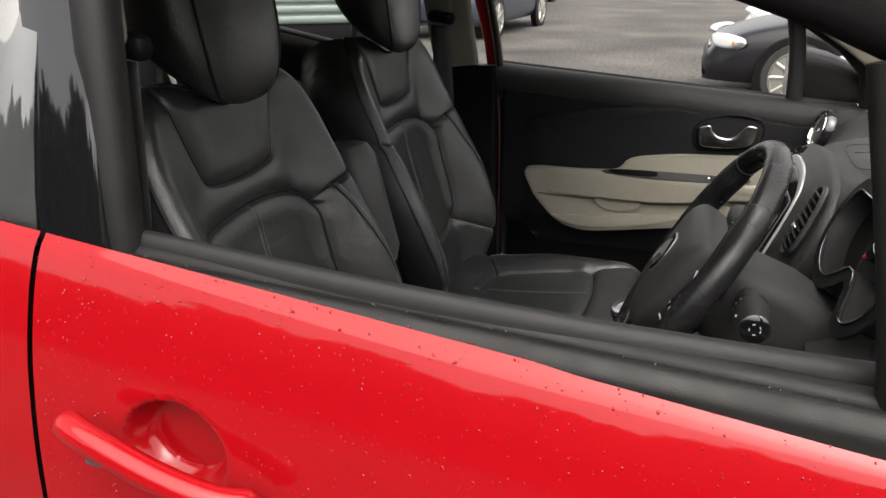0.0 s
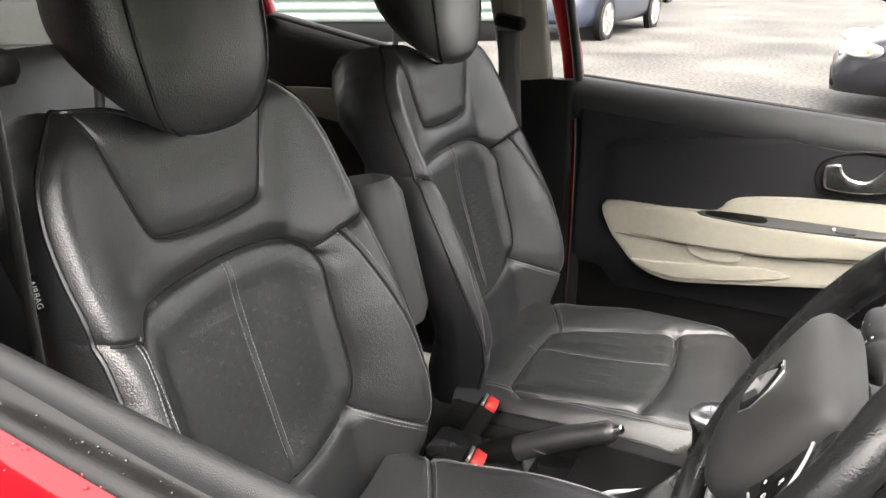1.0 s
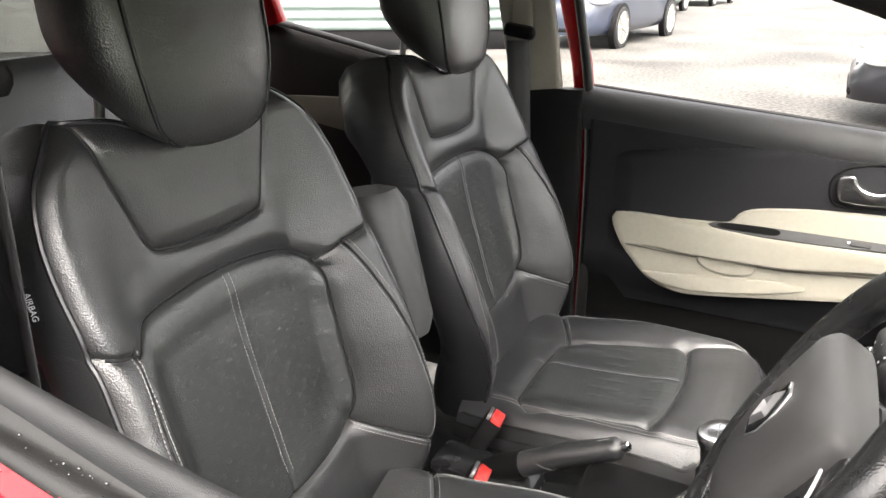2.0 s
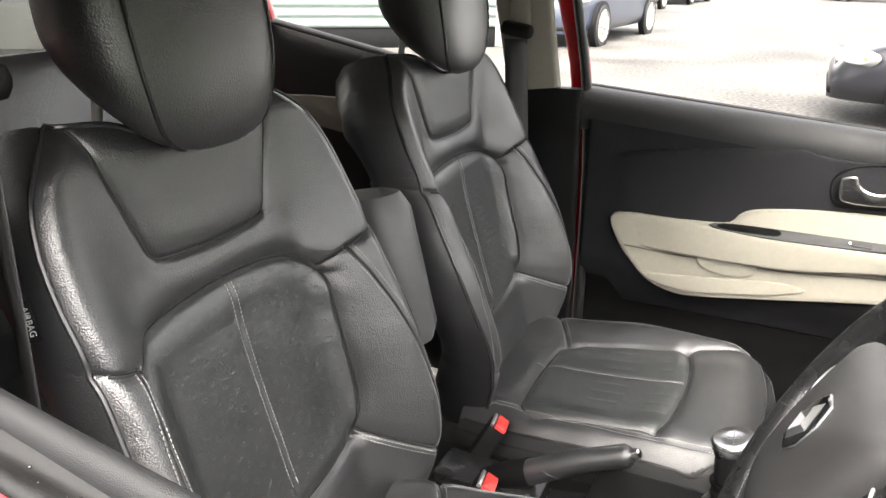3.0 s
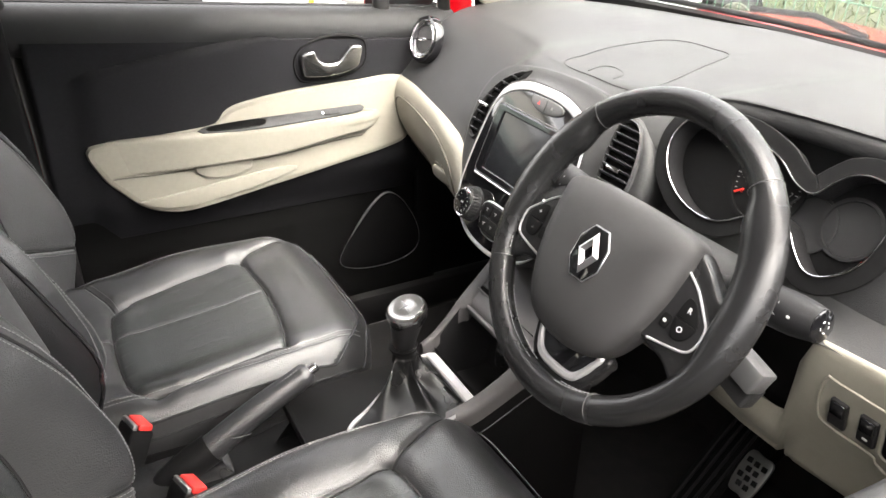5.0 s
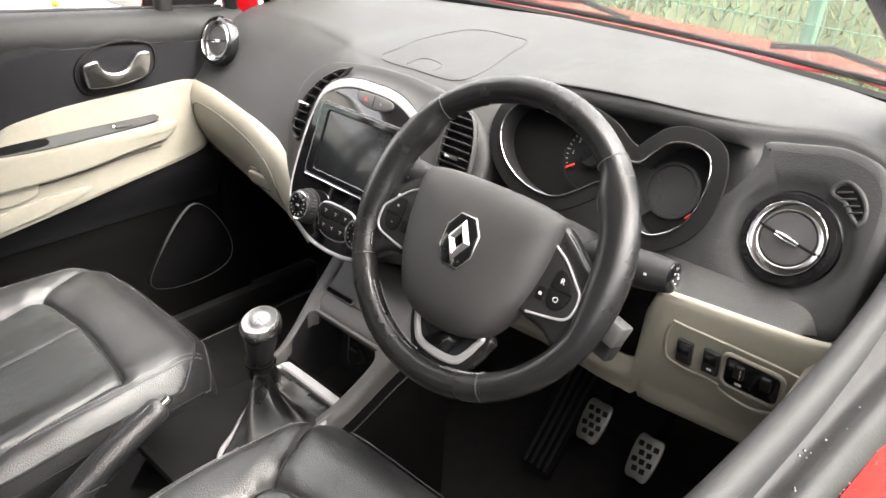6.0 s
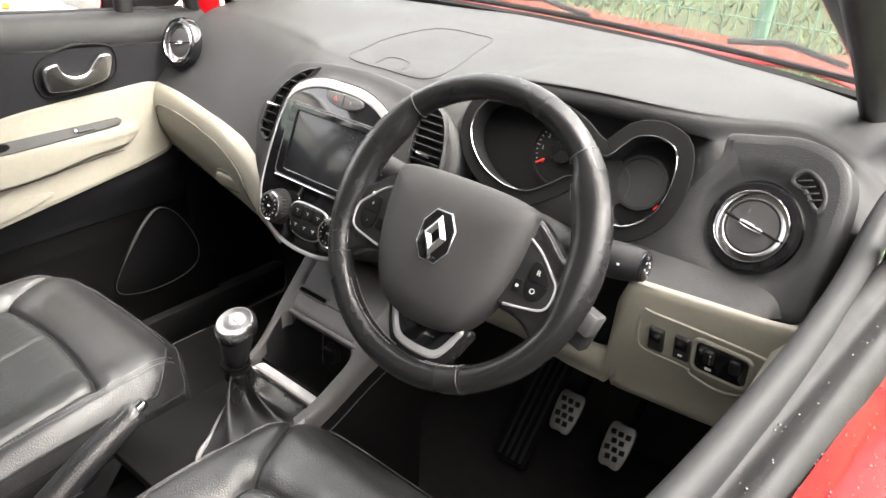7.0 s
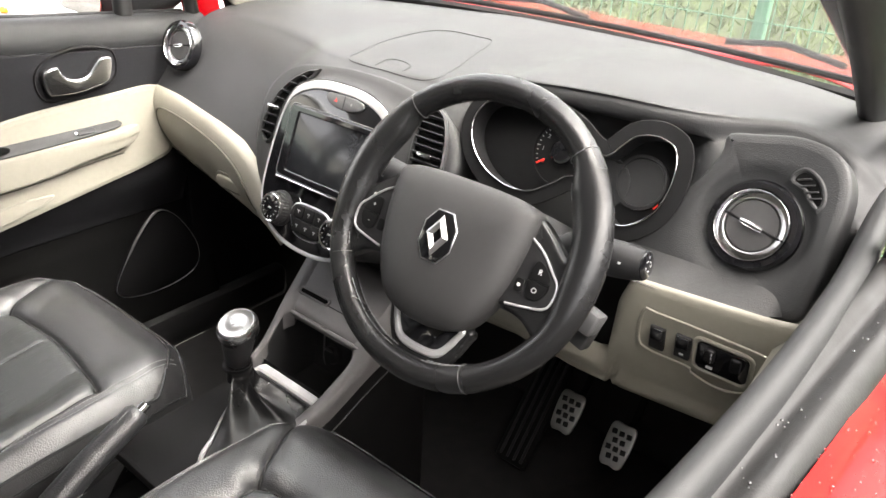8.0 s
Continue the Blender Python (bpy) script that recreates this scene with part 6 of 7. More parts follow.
# ---- centre console ----
console = thing("centre_console", (0.0, 1.345, 0.28), "black centre console with a storage bin and silver gaiter frame", "console")
CY = 1.335
top_x = [-0.3, -0.25, -0.2, -0.08, -0.02, 0.02, 0.055, 0.095, 0.13, 0.16]
top_z = curve1(top_x, [0.56, 0.625, 0.652, 0.657, 0.672, 0.702, 0.737, 0.766, 0.795, 0.83])
half_w = curve1(top_x, [0.092, 0.094, 0.094, 0.092, 0.093, 0.098, 0.108, 0.119, 0.124, 0.125])
mid_y = curve1(top_x, [1.332, 1.332, 1.332, 1.331, 1.328, 1.324, 1.321, 1.319, 1.319, 1.319])


def rail(side, x0, x1, width, n=60):
    """A padded rail along the console's edge; its inner edge rounds into the cross piece."""
    rows = []
    for x in np.linspace(x0, x1, n):
        yo, z = mid_y(x) + side * half_w(x), top_z(x)
        w = width + 0.022 * math.exp((min(x, 0.058) - 0.058) / 0.008)
        rows.append([(x, yo + side * 0.004, z - 0.05), (x, yo + side * 0.003, z - 0.012), (x, yo, z - 0.003), (x, yo - side * 0.004, z), (x, yo - side * (w - 0.004), z), (x, yo - side * w, z - 0.004), (x, yo - side * w, z - 0.03)])
    return grid(np.array(rows)[:, ::int(side)])


RAIL = material("warm_grey_satin_plastic", (0.085, 0.081, 0.083), 0.45, grain=0.25, grain_scale=1500, spots=0.06, spot_scale=7)
for side, x0, w in ((1, -0.022, 0.012), (-1, -0.24, 0.022)):
    part("console_rail", rail(side, x0, 0.15, w), RAIL, console, "satin grey rail", 50)
    wall = []
    for x in np.linspace(-0.3, 0.16, 50):
        yo, z = mid_y(x) + side * (half_w(x) + 0.003), top_z(x) - 0.03
        wall.append([(x, yo, z), (x, yo + side * 0.006, z - 0.02), (x, yo + side * 0.004, z - 0.12), (x, yo + side * 0.006, 0.27)])
    part("side_wall", grid(np.array(wall)[:, ::int(side)]), MATT, console, "", 50)
    part("wall_seam", tube([(x, mid_y(x) + side * (half_w(x) + 0.0092), top_z(x) - 0.05) for x in np.linspace(-0.25, 0.14, 30)], 0.0009, 6), GREYPLASTIC, console)
cross = []
for x in np.linspace(0.058, 0.155, 14):
    cross.append([(x, mid_y(x) + u * (half_w(x) - 0.012), top_z(x) - 0.0005 - 0.012 * smooth(0.06, 0.058, x)) for u in np.linspace(-1, 1, 30)])
part("cross_piece", grid(np.array(cross)), RAIL, console, "satin grey surround with a card slot", thick=0.004)
part("cross_edge", tube([(0.0585, mid_y(0.0585) + u * (half_w(0.0585) - 0.03), top_z(0.0585) - 0.004) for u in np.linspace(-1, 1, 12)], 0.004, 10), RAIL, console)
SL = facing((0.089, 1.372, float(top_z(0.089))), (-0.62, 0, 0.78))
part("card_slot", ringplate(rrect(0.072, 0.014, 0.004), rrect(0.064, 0.007, 0.003), 0.0025, SL @ pose(-0.004, 0, -0.0005), 0.001), RAIL, console)
part("slot_well", plate(rrect(0.064, 0.007, 0.003), 0.0008, SL @ pose(-0.004, 0, 0.0), 0.0002), RECESS, console)
part("slot_groove", box((0.09, 0.0016, 0.001), SL @ pose(0.078, -0.004, 0.001), 0.0003), MATT, console)
# open bin ahead of the lever
bw = []
for x, z in ((0.0, 0.664), (0.008, 0.62), (0.022, 0.6), (0.05, 0.594), (0.095, 0.593), (0.111, 0.6), (0.118, 0.64), (0.12, 0.69), (0.116, 0.73), (0.09, 0.745)):
    bw.append([(x, mid_y(0.03) + u * 0.086, z) for u in np.linspace(-1, 1, 12)])
part("storage_bin", grid(np.array([spline(np.array(bw)[:, k], 40) for k in range(12)]).transpose(1, 0, 2)), PLASTIC, console, "deep black storage bin")
for side in (-1, 1):
    part("bin_side", ([(x, mid_y(0.03) + side * 0.087, z) for x, z in ((-0.01, 0.66), (0.0, 0.585), (0.13, 0.585), (0.13, 0.79), (0.05, 0.73))], [(0, 1, 2, 3, 4)]), PLASTIC, console)
BK = facing((0.1165, 1.335, 0.638), (-1, 0, 0.06))
part("socket_plate", ringplate(rrect(0.116, 0.084, 0.016), rrect(0.11, 0.078, 0.014), 0.003, BK @ pose(0.004, 0.004, -0.001), 0.001), GREYPLASTIC, console)
part("bin_socket", lathe([(0.0195, 0), (0.0195, 0.003), (0.017, 0.004), (0.0165, 0.009), (0.014, 0.0115), (0.0, 0.012)], BK @ pose(-0.026, -0.002, 0.0), 28), PLASTIC, console, "black capped power socket")
part("socket_tab", box((0.016, 0.004, 0.004), BK @ pose(-0.026, 0.011, 0.013), 0.001), GREYPLASTIC, console)
part("bin_port", box((0.014, 0.034, 0.006), BK @ pose(0.026, 0.002, 0.003), 0.002), PLASTIC, console)
for v_ in (-0.012, 0.012):
    part("port_mark", box((0.006, 0.0016, 0.001), BK @ pose(0.026, v_, 0.0062), 0.0002), SATIN, console)
part("console_top", box((0.27, 0.175, 0.02), pose(-0.14, 1.332, 0.643), 0.008), MATT, console)
fr = np.array([(a, b) for a, b in spline([(0.078, 0.066), (0.091, 0.064), (0.096, 0.05), (0.095, -0.068), (0.09, -0.083), (0.077, -0.09), (0.02, -0.1), (-0.05, -0.098), (-0.1, -0.08), (-0.115, -0.055), (-0.1, -0.035), (-0.07, -0.018), (-0.036, 0.006), (0.0, 0.027), (0.04, 0.048)], 90, True)])
fin = np.array([(a - 0.013 * float(smooth(0.05, 0.08, a)), b) for a, b in offset(fr, 0.006)])
part("gaiter_frame", ringplate(fr, fin, 0.008, pose(-0.1, CY, 0.656), 0.003), TRIM, console, "satin silver gaiter frame")
gear = thing("gear_lever", (-0.09, 1.35, 0.66), "black gear lever with a chrome topped knob and leather gaiter", "gear lever")
base = offset(fin, 0.003)
base = np.array(spline(base, 120, True))
rings = []
gx, gy = 0.016, 0.026
# the leather is drawn tight along these bearings and sinks between them: (bearing, spread, reach)
TENTS = ((0.42, 0.3, 1.0), (-0.95, 0.26, 1.0), (-1.55, 0.16, 0.75), (-2.25, 0.3, 0.9), (2.9, 0.5, 0.9), (1.6, 0.35, 0.9), (-0.35, 0.1, 0.55))
for t in np.linspace(0, 1, 70):
    row = []
    for a, b in base:
        an = math.atan2(b - gy, a - gx)
        r0 = math.hypot(a - gx, b - gy)
        tight = 0.0
        for c, w, k in TENTS:
            d = (an - c + 0.5 * t * math.sin(2 * c) + math.pi) % (2 * math.pi) - math.pi
            tight = max(tight, k * math.exp(-abs(d / w) ** 1.6))
        neck = 0.0235 - 0.002 * float(smooth(0.72, 0.8, t)) + 0.0015 * float(smooth(0.93, 1.0, t)) + 0.0012 * math.sin(7 * an + 4 * t) * (1 - t)
        fall = max(0.0, 1 - t / 0.86)
        r = neck + (r0 - neck) * fall ** (5.0 - 3.2 * tight)
        z = 0.66 + 0.068 * t + 0.011 * (tight - 0.35) * math.sin(math.pi * min(1, t / 0.8)) * fall
        row.append((-0.1 + gx + r * math.cos(an), CY + gy + r * math.sin(an), z))
    rings.append(row)
part("gaiter", grid(np.array(rings), cv=True), GAITER, gear, "creased black leather gaiter", angle=80)
part("gaiter_hem", lathe([(0.0215, -0.003), (0.0228, -0.001), (0.0226, 0.002), (0.02, 0.0035), (0.015, 0.003)], pose(-0.1 + gx, CY + gy, 0.7225), 36), MATT, gear)
gm = pose(-0.084, CY + 0.026, 0.724, 4, 4, 0)
part("shaft", lathe([(0.015, -0.03), (0.0155, 0.0), (0.014, 0.006), (0.0135, 0.016)], gm, 24), MATT, gear)
part("knob", lathe([(0.0155, 0.002), (0.0185, 0.008), (0.0208, 0.024), (0.0245, 0.046), (0.0265, 0.058), (0.0268, 0.064)], gm @ Matrix.Diagonal((1.0, 1.08, 1, 1)), 36), PLASTIC, gear, "black grip")
capm = gm @ pose(0.001, 0, 0.062, 6, -20, 0) @ Matrix.Diagonal((1.14, 1.0, 1, 1))
part("knob_band", lathe([(0.0268, -0.009), (0.0277, -0.006), (0.0277, 0.0), (0.027, 0.002)], capm, 36), GLOSS, gear)
cap = part("knob_cap", lathe([(0.0275, 0.001), (0.0286, 0.004), (0.0285, 0.011), (0.027, 0.0158), (0.0243, 0.0184), (0.022, 0.0184), (0.0205, 0.0178), (0.012, 0.0186), (0.0, 0.0189)], capm, 36), HANDLE, gear, "satin chrome knob cap")
part("shift_pattern", join(*[box((0.001, 0.016, 0.0006), capm @ pose(0, u, 0.0187, 0, 0, 0), 0.0002) for u in (-0.007, 0.007)], box((0.018, 0.001, 0.0006), capm @ pose(0, 0, 0.0189), 0.0002)), GREYPLASTIC, cap)

# handbrake
hb = thing("handbrake", (-0.42, 1.405, 0.6), "black leather handbrake lever with a chrome button", "handbrake")
a, b = np.array((-0.43, 1.40, 0.585)), np.array((-0.225, 1.404, 0.695))
part("lever", tube(spline([a + (-0.08, 0, -0.06), a, a + (b - a) * 0.2], 14), 0.025, 14), MATT, hb)
part("grip", tube(spline([a + (b - a) * 0.05, a + (b - a) * 0.2, a + (b - a) * 0.55 + (0, 0, 0.004), a + (b - a) * 0.9, b], 30), [0.014] + [0.0225 - 0.004 * i / 28 for i in range(28)] + [0.012], 18), LEATHER_FINE, hb, "black leather grip")
top_ = [a + (b - a) * t + np.array((-0.009, -0.002, 0.0185 - 0.002 * t)) for t in np.linspace(0.3, 0.95, 30)]
part("grip_stitching", stitches(top_, 0.005, 0.0036, 0.0011, 4), STITCH, hb)["kind"] = "stuff"
part("grip_seam", tube(spline([a + (b - a) * 0.32 + np.array((-0.01, -0.006, 0.019)), a + (b - a) * 0.36 + np.array((-0.002, -0.021, 0.006)), a + (b - a) * 0.46 + np.array((0.006, -0.018, -0.011))], 14), 0.0009, 6), GREYPLASTIC, hb)
part("button", tube([b - (b - a) * 0.02, b + (b - a) * 0.05, b + (b - a) * 0.06], [0.0085, 0.0085, 0.006], 16), CHROME, hb, "chrome push button")
part("brake_gaiter", box((0.2, 0.09, 0.05), pose(-0.46, 1.405, 0.555), 0.015), RIM_LEATHER, hb)
part("tunnel_trim", box((0.6, 0.2, 0.26), pose(-0.5, 1.405, 0.42), 0.02), MATT, console)

# seat belt buckles
for y, z, x in ((1.49, 0.625, -0.478), (1.326, 0.625, -0.434)):
    bk = thing("belt_buckle", (x, y, z), "black seat belt buckle with a red release button", "seat belt buckle", "buckles")
    m = pose(x, y, z, -14, 28, 6)
    part("buckle_body", box((0.036, 0.056, 0.09), m @ pose(0, 0, -0.05), 0.006), MATT, bk)
    part("release_button", box((0.022, 0.05, 0.012), m @ pose(0.004, 0, -0.003), 0.003), BUCKLERED, bk, "red push button")
    part("buckle_slot", box((0.006, 0.05, 0.01), m @ pose(-0.012, 0, -0.004), 0.001), SATIN, bk)

# folding armrest on the driver's seat
ar = thing("folding_armrest", (-0.62, 1.385, 0.8), "dark grey folding armrest raised beside the driver seat", "armrest")
am = pose(-0.65, 1.385, 0.93, 0, -14, 0)
part("arm_pad", box((0.13, 0.085, 0.28), am @ pose(0, 0, 0.005), 0.04), GREYPLASTIC, ar)
part("arm_ring", tube([tuple(am @ Vector((-0.03 + 0.02 * math.cos(t), -0.035 + 0.012 * math.sin(t), 0.131))) for t in np.linspace(0, 2 * math.pi, 24, endpoint=False)], 0.002, 6, True), CHROME, ar)

# pedals
def pedal(y, x, z, w, h, label):
    p = thing("pedal", (x, y, z), label, "pedal", "pedals")
    m = facing((x, y, z), (-0.8, 0, 0.6))
    part("pedal_plate", plate(spline([(-w / 2, h / 2), (0, h / 2 + 0.006), (w / 2, h / 2), (w / 2 - 0.003, -h / 2), (0, -h / 2 - 0.005), (-w / 2 + 0.003, -h / 2)], 40, True), 0.006, m, 0.002), PEDAL, p, "brushed steel plate")
    k = 0
    for j in range(4):
        for i in range(3 if j % 2 else 2):
            u = (i - (1 if j % 2 else 0.5)) * w * 0.3
            part("rubber_stud", box((0.0095, 0.0095, 0.004), m @ pose(u, (j - 1.5) * h * 0.22, 0.006, 0, 0, 8), 0.001), RUBBER, p)
    part("pedal_arm", tube(spline([m @ Vector((0, 0, -0.004)), m @ Vector((0, 0.06, -0.04)), m @ Vector((0, 0.2, -0.02))], 12), 0.008, 10), MATT, p)


pedal(1.037, 0.41, 0.507, 0.048, 0.066, "brushed steel clutch pedal with rubber studs")
pedal(0.925, 0.40, 0.5, 0.048, 0.068, "brushed steel brake pedal with rubber studs")
fr_ = thing("footrest", (0.45, 1.14, 0.35), "ribbed black footrest beside the pedals", "footrest")
fm = facing((0.47, 1.135, 0.43), (-0.75, 0, 0.66))
part("footrest_plate", box((0.075, 0.26, 0.015), fm, 0.006), MATT, fr_)
for u in (-0.024, -0.008, 0.008, 0.024):
    part("rubber_rib", box((0.006, 0.24, 0.006), fm @ pose(u, 0, 0.009), 0.002), PLASTIC, fr_)


# ---- outside: parked cars, building, fence and bank ----
TYRE = material("tyre_rubber", (0.02, 0.02, 0.02), 0.8, grain=0.5, grain_scale=200, spots=0.2)
ALLOY = material("alloy_wheel", (0.55, 0.54, 0.5), 0.35, metal=0.9, spots=0.08, spot_scale=20)
LAMP = material("clear_lamp", (0.75, 0.77, 0.78), 0.08, metal=0.4, coat=1.0)
AMBER = material("amber_lens", (0.7, 0.2, 0.02), 0.2)
BLUE = material("blue_paint", (0.022, 0.028, 0.045), 0.35, coat=0.5, spots=0.04)
BLACKPAINT = material("black_paint", (0.012, 0.012, 0.015), 0.3, coat=0.15, spots=0.04, specular=0.25)
WHITEPAINT = material("white_paint", (0.66, 0.67, 0.68), 0.3, coat=1.0, spots=0.02)
SILVERPAINT = material("silver_paint", (0.35, 0.36, 0.37), 0.3, metal=0.5, coat=1.0)


def parked_car(m, paint, label, length=4.4, width=1.8, height=1.48, hood=0.92, wheel_r=0.32, spokes=7):
    """A car along its own x (nose at +x), standing on z = 0."""
    c = thing("parked_car", m.translation, label, "car", "parked cars")
    h, w = length / 2, width / 2
    st = ((-h, 0.62, 0.78), (-h + 0.12, 0.8, 0.95), (-h + 0.5, 0.93, hood + 0.06), (-0.6, 1.0, hood + 0.05), (0.4, 1.0, hood + 0.03), (h - 1.1, 0.98, hood - 0.01), (h - 0.45, 0.92, hood - 0.13), (h - 0.12, 0.78, hood - 0.27), (h, 0.6, hood - 0.42))
    rows = []
    for x, k, top in st:
        ww = w * k
        lo = 0.24
        rows.append([(x, -ww * 0.9, lo), (x, -ww, lo + 0.12), (x, -ww * 1.0, (lo + top) / 2), (x, -ww * 0.97, top - 0.12), (x, -ww * 0.82, top - 0.02), (x, 0, top + 0.02), (x, ww * 0.82, top - 0.02), (x, ww * 0.97, top - 0.12), (x, ww, (lo + top) / 2), (x, ww, lo + 0.12), (x, ww * 0.9, lo)])
    v, f = loft(rows, 50, 44)
    f = f + [tuple(range(44)), tuple(range(49 * 44, 50 * 44))[::-1]]
    part("body", moved((v, f), m), paint, c, angle=50)
    cab = []
    for x, k, z0, z1 in ((-h + 0.35, 0.78, hood, hood + 0.12), (-h + 0.75, 0.86, hood, height - 0.12), (-0.9, 0.86, hood, height), (0.1, 0.86, hood, height - 0.01), (0.5, 0.86, hood, height - 0.12), (h - 1.05, 0.8, hood - 0.03, hood + 0.06)):
        ww = w * k
        cab.append([(x, -ww, z0), (x, -ww * 0.93, z0 + (z1 - z0) * 0.6), (x, -ww * 0.8, z1 - 0.04), (x, 0, z1), (x, ww * 0.8, z1 - 0.04), (x, ww * 0.93, z0 + (z1 - z0) * 0.6), (x, ww, z0)])
    part("window_glass", moved(loft(cab, 40, 30), m), DARKGLASS, c)
    roof_ = []
    for x, z1 in ((-h + 0.78, height - 0.1), (-0.9, height + 0.008), (0.1, height), (0.48, height - 0.1)):
        ww = w * 0.72
        roof_.append([(x, -ww, z1 - 0.055), (x, -ww * 0.6, z1 - 0.01), (x, 0, z1 + 0.006), (x, ww * 0.6, z1 - 0.01), (x, ww, z1 - 0.055)])
    part("roof", moved(loft(roof_, 20, 20), m), paint, c, thick=0.02)
    for sx in (-1, 1):
        for sy in (-1, 1):
            q = m @ pose(sx * (h - 0.85), sy * (w - 0.1), wheel_r, -90 * sy, 0, 0)
            r = wheel_r
            part("wheel_arch", moved(lathe([(r + 0.06, 0.0), (r + 0.06, 0.112), (r + 0.03, 0.115), (0.0, 0.1)], pose(0, 0, 0), 36), q), MATT, c)
            ty = part("wheel", moved(lathe([(r - 0.09, 0.0), (r - 0.01, 0.0), (r, 0.03), (r, 0.1), (r - 0.015, 0.128), (r - 0.09, 0.132), (r - 0.095, 0.1)], pose(0, 0, 0), 36), q), TYRE, c)
            sp = [lathe([(r - 0.1, 0.118), (r - 0.085, 0.134), (r - 0.075, 0.134), (r - 0.075, 0.11)], pose(0, 0, 0), 36), lathe([(0.05, 0.11), (0.05, 0.132), (0.03, 0.138), (0, 0.138)], pose(0, 0, 0), 16)]
            for i in range(spokes):
                sp.append(box((r - 0.13, 0.035, 0.02), pose(0, 0, 0.122, 0, 0, 360 * i / spokes) @ pose((r - 0.06) / 2 + 0.02, 0, 0), 0.006))
            part("rim", moved(join(*sp), q), ALLOY, ty, "pale alloy rim")
    for sy in (-1, 1):
        hl = spline([(-0.2, 0.05), (-0.05, 0.075), (0.15, 0.06), (0.2, 0.0), (0.1, -0.06), (-0.12, -0.055)], 30, True)
        q = m @ facing((h - 0.2, sy * (w * 0.8), hood - 0.27), (0.75, sy * 0.62, 0.25))
        lamp = part("headlight", moved(plate(hl, 0.06, None, 0.03, 4, 0.05), q), LAMP, c, "clear headlight")
        part("indicator", moved(plate(rrect(0.03, 0.03, 0.01), 0.02, pose(sy * 0.15, -0.01, 0.052), 0.008), q), AMBER, lamp)
        part("tail_light", moved(box((0.12, 0.3, 0.16), pose(-h + 0.12, sy * w * 0.72, hood - 0.12), 0.03), m), NEEDLE, c, "red tail light")
    part("grille", moved(box((0.06, w * 0.9, 0.14), pose(h - 0.06, 0, 0.5), 0.02), m), GLOSS, c)
    part("bumper", moved(box((0.16, w * 1.25, 0.1), pose(h - 0.07, 0, 0.32), 0.04), m), MATT, c)
    return c


parked_car(pose(2.35, 8.9, 0, 0, 0, 180), BLACKPAINT, "black saloon parked beyond the passenger side", 4.5, 1.8, 1.43, 0.9, 0.33, 10)
parked_car(pose(2.6, 5.05, 0, 0, 0, 180), WHITEPAINT, "white hatchback parked next to the passenger side", 4.1, 1.75, 1.5, 0.98, 0.31, 8)
parked_car(pose(2.8, 11.6, 0, 0, 0, 180), WHITEPAINT, "white car parked further along the row", 4.4, 1.8, 1.5, 0.95, 0.32, 7)
parked_car(pose(-4.28, 15.45, 0, 0, 0, -95), BLUE, "blue sport utility vehicle facing across the car park", 4.55, 1.82, 1.68, 1.08, 0.35, 7)
parked_car(pose(-5.6, 24.5, 0, 0, 0, -95), SILVERPAINT, "silver car at the far end of the car park", 4.4, 1.8, 1.5, 0.95, 0.32, 7)
parked_car(pose(-5.0, 30.5, 0, 0, 0, -95), WHITEPAINT, "white car at the far end of the car park", 4.4, 1.8, 1.5, 0.95, 0.32, 7)
parked_car(pose(2.0, 36.0, 0, 0, 0, 180), BLACKPAINT, "dark car at the far end of the car park", 4.4, 1.8, 1.5, 0.95, 0.32, 7)

# workshop with a roller shutter behind the rear door's window
WALL = material("pale_render", (0.3, 0.3, 0.275), 0.8, grain=0.6, grain_scale=60, spots=0.15, spot_scale=1.0)
SHUT = material("grey_green_shutter", (0.14, 0.18, 0.165), 0.45, spots=0.12, spot_scale=3, rough_var=0.08)
work = thing("workshop", (-7.4, 11.1, 0), "pale workshop building with a grey-green roller shutter", "building")
wm = pose(-7.4, 11.1, 0, 0, 0, 34)
part("wall", moved(box((13, 0.3, 5.0), pose(-3.4, 0.3, 2.5), 0.02), wm), WALL, work)
part("roof", moved(box((13.2, 4.0, 0.25), pose(-3.4, 2.0, 5.1), 0.05), wm), SILVERPAINT, work)
door_ = part("shutter", moved(box((5.8, 0.06, 3.4), pose(0, 0.1, 2.05), 0.01), wm), SHUT, work, "grey-green roller shutter")
for i in range(20):
    part("slat", moved(lathe([(0.001, -2.9), (0.07, -2.89), (0.07, 2.89), (0.001, 2.9)], pose(0, 0.08, 0.4 + 0.165 * i, 0, 90, 0), 12, 0.6), wm), SHUT, door_)

# grass bank and wire fence ahead of the bonnet
bk = np.array([[(2.75 + 6.0 * t, y, -0.02 + 2.4 * smooth(0.0, 0.75, t) + 0.05 * math.sin(y * 2.1 + 9 * t) + 0.03 * math.sin(y * 5.3)) for t in np.linspace(0, 1, 30)] for y in np.linspace(-14, 12, 120)])
bank = part("grass_bank", grid(bk), GRASS)
tagged(bank, "rough grass bank ahead of the parked car", "grass bank", kind="structure")
rng = np.random.default_rng(4)
n = 34000
yy, tt = rng.uniform(-2, 6.5, n), rng.uniform(0, 0.85, n) ** 1.2
xx = 2.75 + 6.0 * tt
zz = -0.02 + 2.4 * smooth(0.0, 0.75, tt) + 0.05 * np.sin(yy * 2.1 + 9 * tt) + 0.03 * np.sin(yy * 5.3)
an, hh, ln = rng.uniform(0, 6.28, n), rng.uniform(0.03, 0.09, n), rng.uniform(-0.07, 0.07, n)
wv = 0.012
a = np.stack([xx - wv * np.cos(an), yy - wv * np.sin(an), zz], 1)
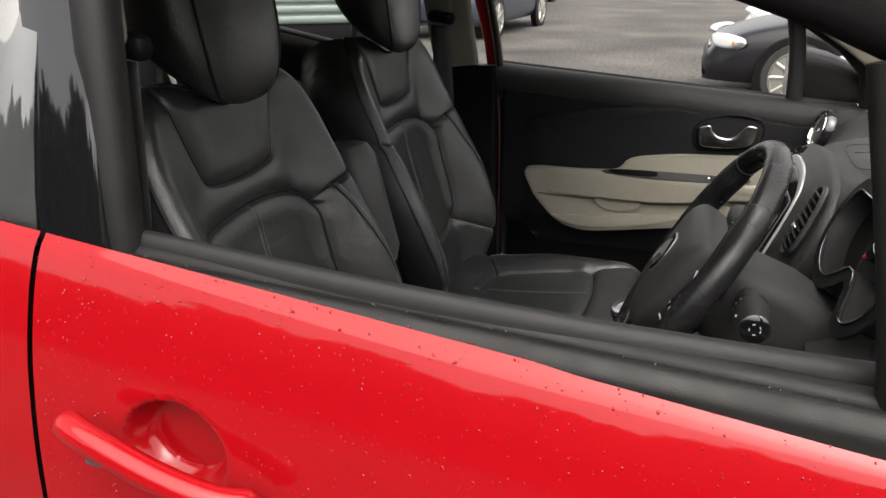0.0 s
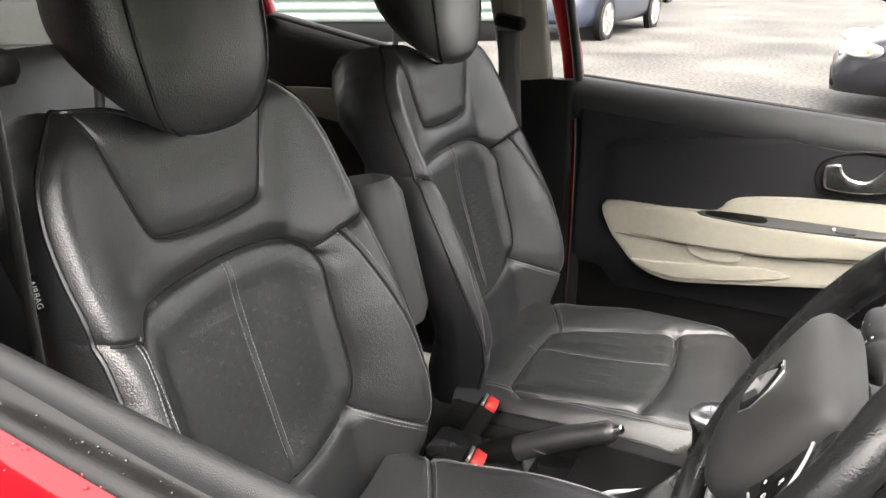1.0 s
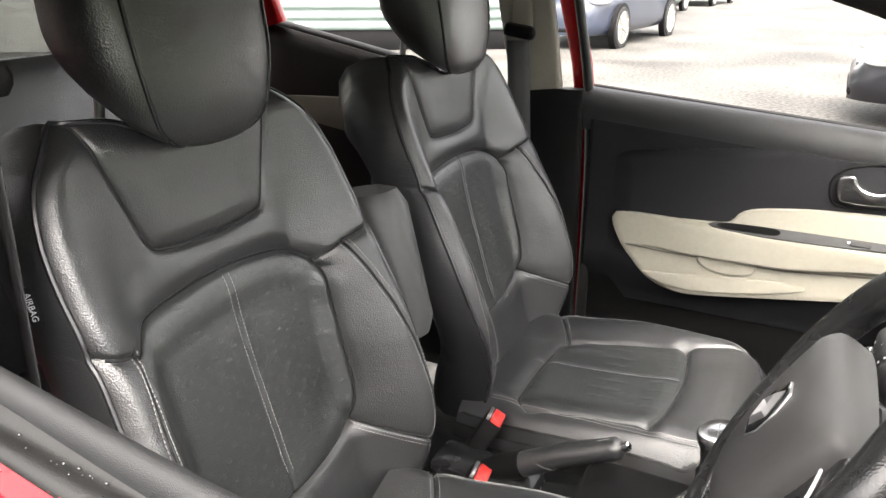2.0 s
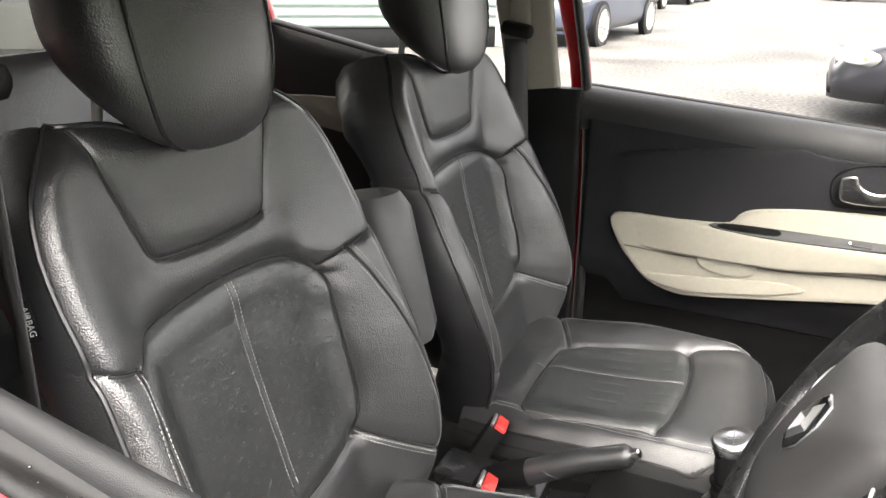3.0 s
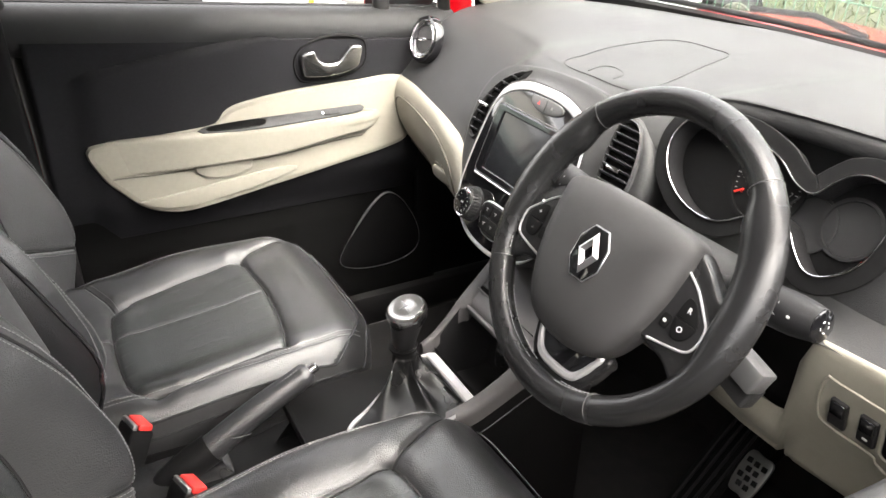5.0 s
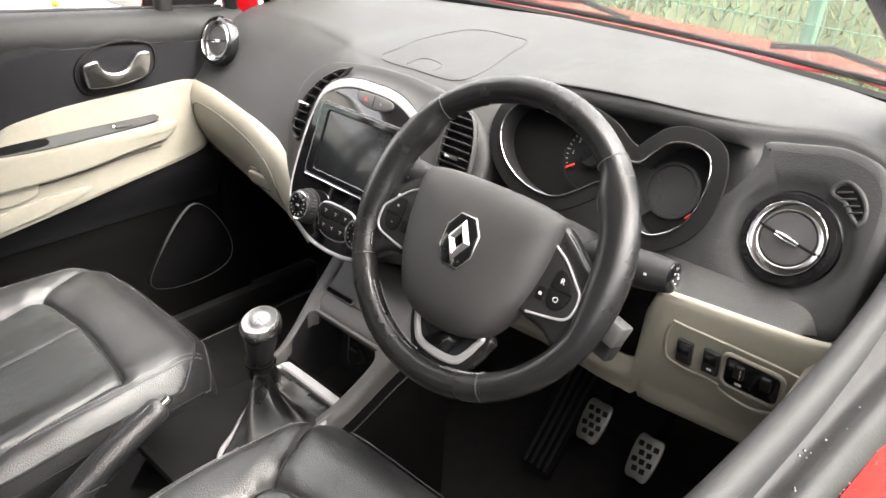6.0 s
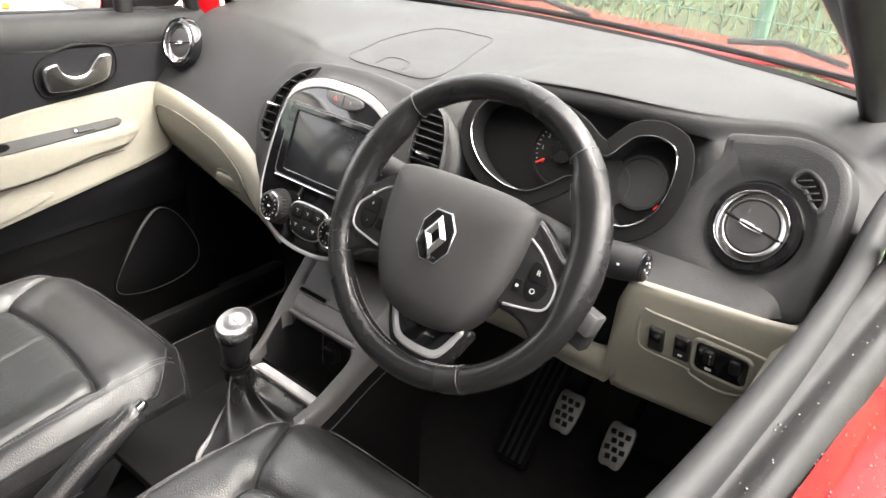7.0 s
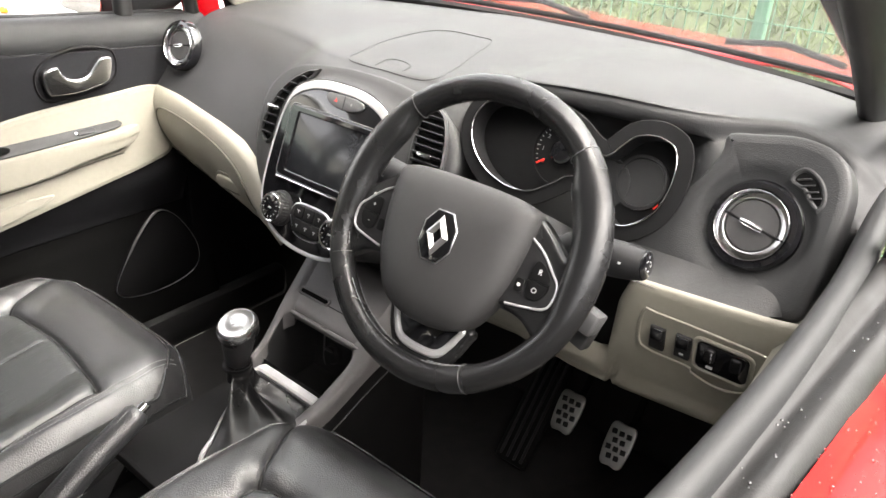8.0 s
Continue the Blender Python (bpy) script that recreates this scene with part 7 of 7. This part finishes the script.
b = np.stack([xx + wv * np.cos(an), yy + wv * np.sin(an), zz], 1)
tip = np.stack([xx + ln, yy + ln[::-1], zz + hh], 1)
vv = np.stack([a, b, tip], 1).reshape(-1, 3)
BLADES = material("grass_blades", (0.12, 0.16, 0.06), 0.7, spots=0.5, spot_scale=0.9, detail_scale=5)
gr = part("grass", (vv, [(3 * i, 3 * i + 1, 3 * i + 2) for i in range(n)]), BLADES)
tagged(gr, "tufts of rough green grass on the bank", "grass", kind="stuff")
WIRE = material("green_wire", (0.12, 0.26, 0.17), 0.45, spots=0.1, spot_scale=10)
fence = thing("fence", (2.55, 1.4, 0), "green wire mesh fence in front of the grass bank", "fence")
for i, y in enumerate(np.arange(-3.5, 7.6, 2.5)):
    part("post", box((0.05, 0.05, 1.9), pose(2.57, y, 0.95), 0.006), WIRE, fence)
for z in np.arange(0.1, 1.85, 0.2):
    part("rail_wire", tube([(2.54, -3.5, z), (2.54, 2.0, z), (2.54, 7.5, z)], 0.0032, 6), WIRE, fence)
vert = [tube([(2.545, y, 0.05), (2.545, y, 1.8)], 0.0026, 5) for y in np.arange(-3.5, 7.5, 0.05)]
part("mesh_wires", join(*vert), WIRE, fence)["kind"] = "stuff"


# bare trees across the road and an unseen added hedge, mirrored in the paint and the dark glass
BARK = material("grey_bark", (0.07, 0.06, 0.05), 0.9, grain=1.0, grain_scale=40, spots=0.3, spot_scale=4)
HEDGE = material("sky_blocking_hedge", (0.03, 0.042, 0.02), 0.85, spots=0.5, spot_scale=0.8, detail_scale=12)


def bare_tree(x, y, height, seed):
    t = thing("tree", (x, y, 0), "bare winter tree beyond the road", "tree", "trees")
    r = random.Random(seed)
    trunk, twigs = [], []

    def grow(p, d, length, rad, depth):
        q = p + d * length
        mid = p.lerp(q, 0.5) + Vector((r.uniform(-1, 1), r.uniform(-1, 1), 0)) * length * 0.06
        (trunk if depth < 2 else twigs).append(tube([p, mid, q], [rad, rad * 0.85, rad * 0.68], 6 if depth < 3 else 4))
        if depth < 6:
            for _ in range(3 if depth < 4 else 2):
                e = (d + Vector((r.uniform(-1, 1), r.uniform(-1, 1), r.uniform(-0.2, 0.7))) * 0.75).normalized()
                grow(q, e, length * r.uniform(0.62, 0.82), rad * 0.62, depth + 1)
    grow(Vector((x, y, -0.1)), Vector((0, 0, 1)), height * 0.27, height * 0.022, 0)
    part("trunk", join(*trunk), BARK, t)
    part("crown", join(*twigs), BARK, t)


for k, (x, y, hgt) in enumerate(((-13.0, -24.0, 5.5), (-6.5, -27.0, 6.5), (1.0, -24.5, 5.0), (6.5, -27.5, 6.0))):
    bare_tree(x, y, hgt, 11 + k)
# hedge added tall and near to keep low sky light off the far door
hn = 22000
hx, hz, hy = rng.uniform(-24, 20, hn), rng.uniform(0, 1, hn) ** 0.8, rng.uniform(-1, 1, hn)
hz = hz * (3.5 + 0.35 * np.sin(hx * 0.9) + 0.25 * np.sin(hx * 2.7))
cen = np.stack([hx, -8.2 + hy * 0.8, hz], 1)
dirs = rng.normal(size=(hn, 2, 3)) * 0.22
hv = np.stack([cen - dirs[:, 0], cen + dirs[:, 1], cen + dirs[:, 0], cen - dirs[:, 1]], 1).reshape(-1, 3)
hedge = part("hedge", (hv, [(4 * i, 4 * i + 1, 4 * i + 2, 4 * i + 3) for i in range(hn)]), HEDGE)
tagged(hedge, "tall dark untrimmed hedge along the car park", "hedge", kind="stuff")

# solid black strip painted in as the shade below the shutter
part("shutter_shade_strip", moved(box((5.8, 0.05, 0.34), pose(0, 0.12, 0.17), 0.01), wm), MATT, work, "dark gap under the shutter")
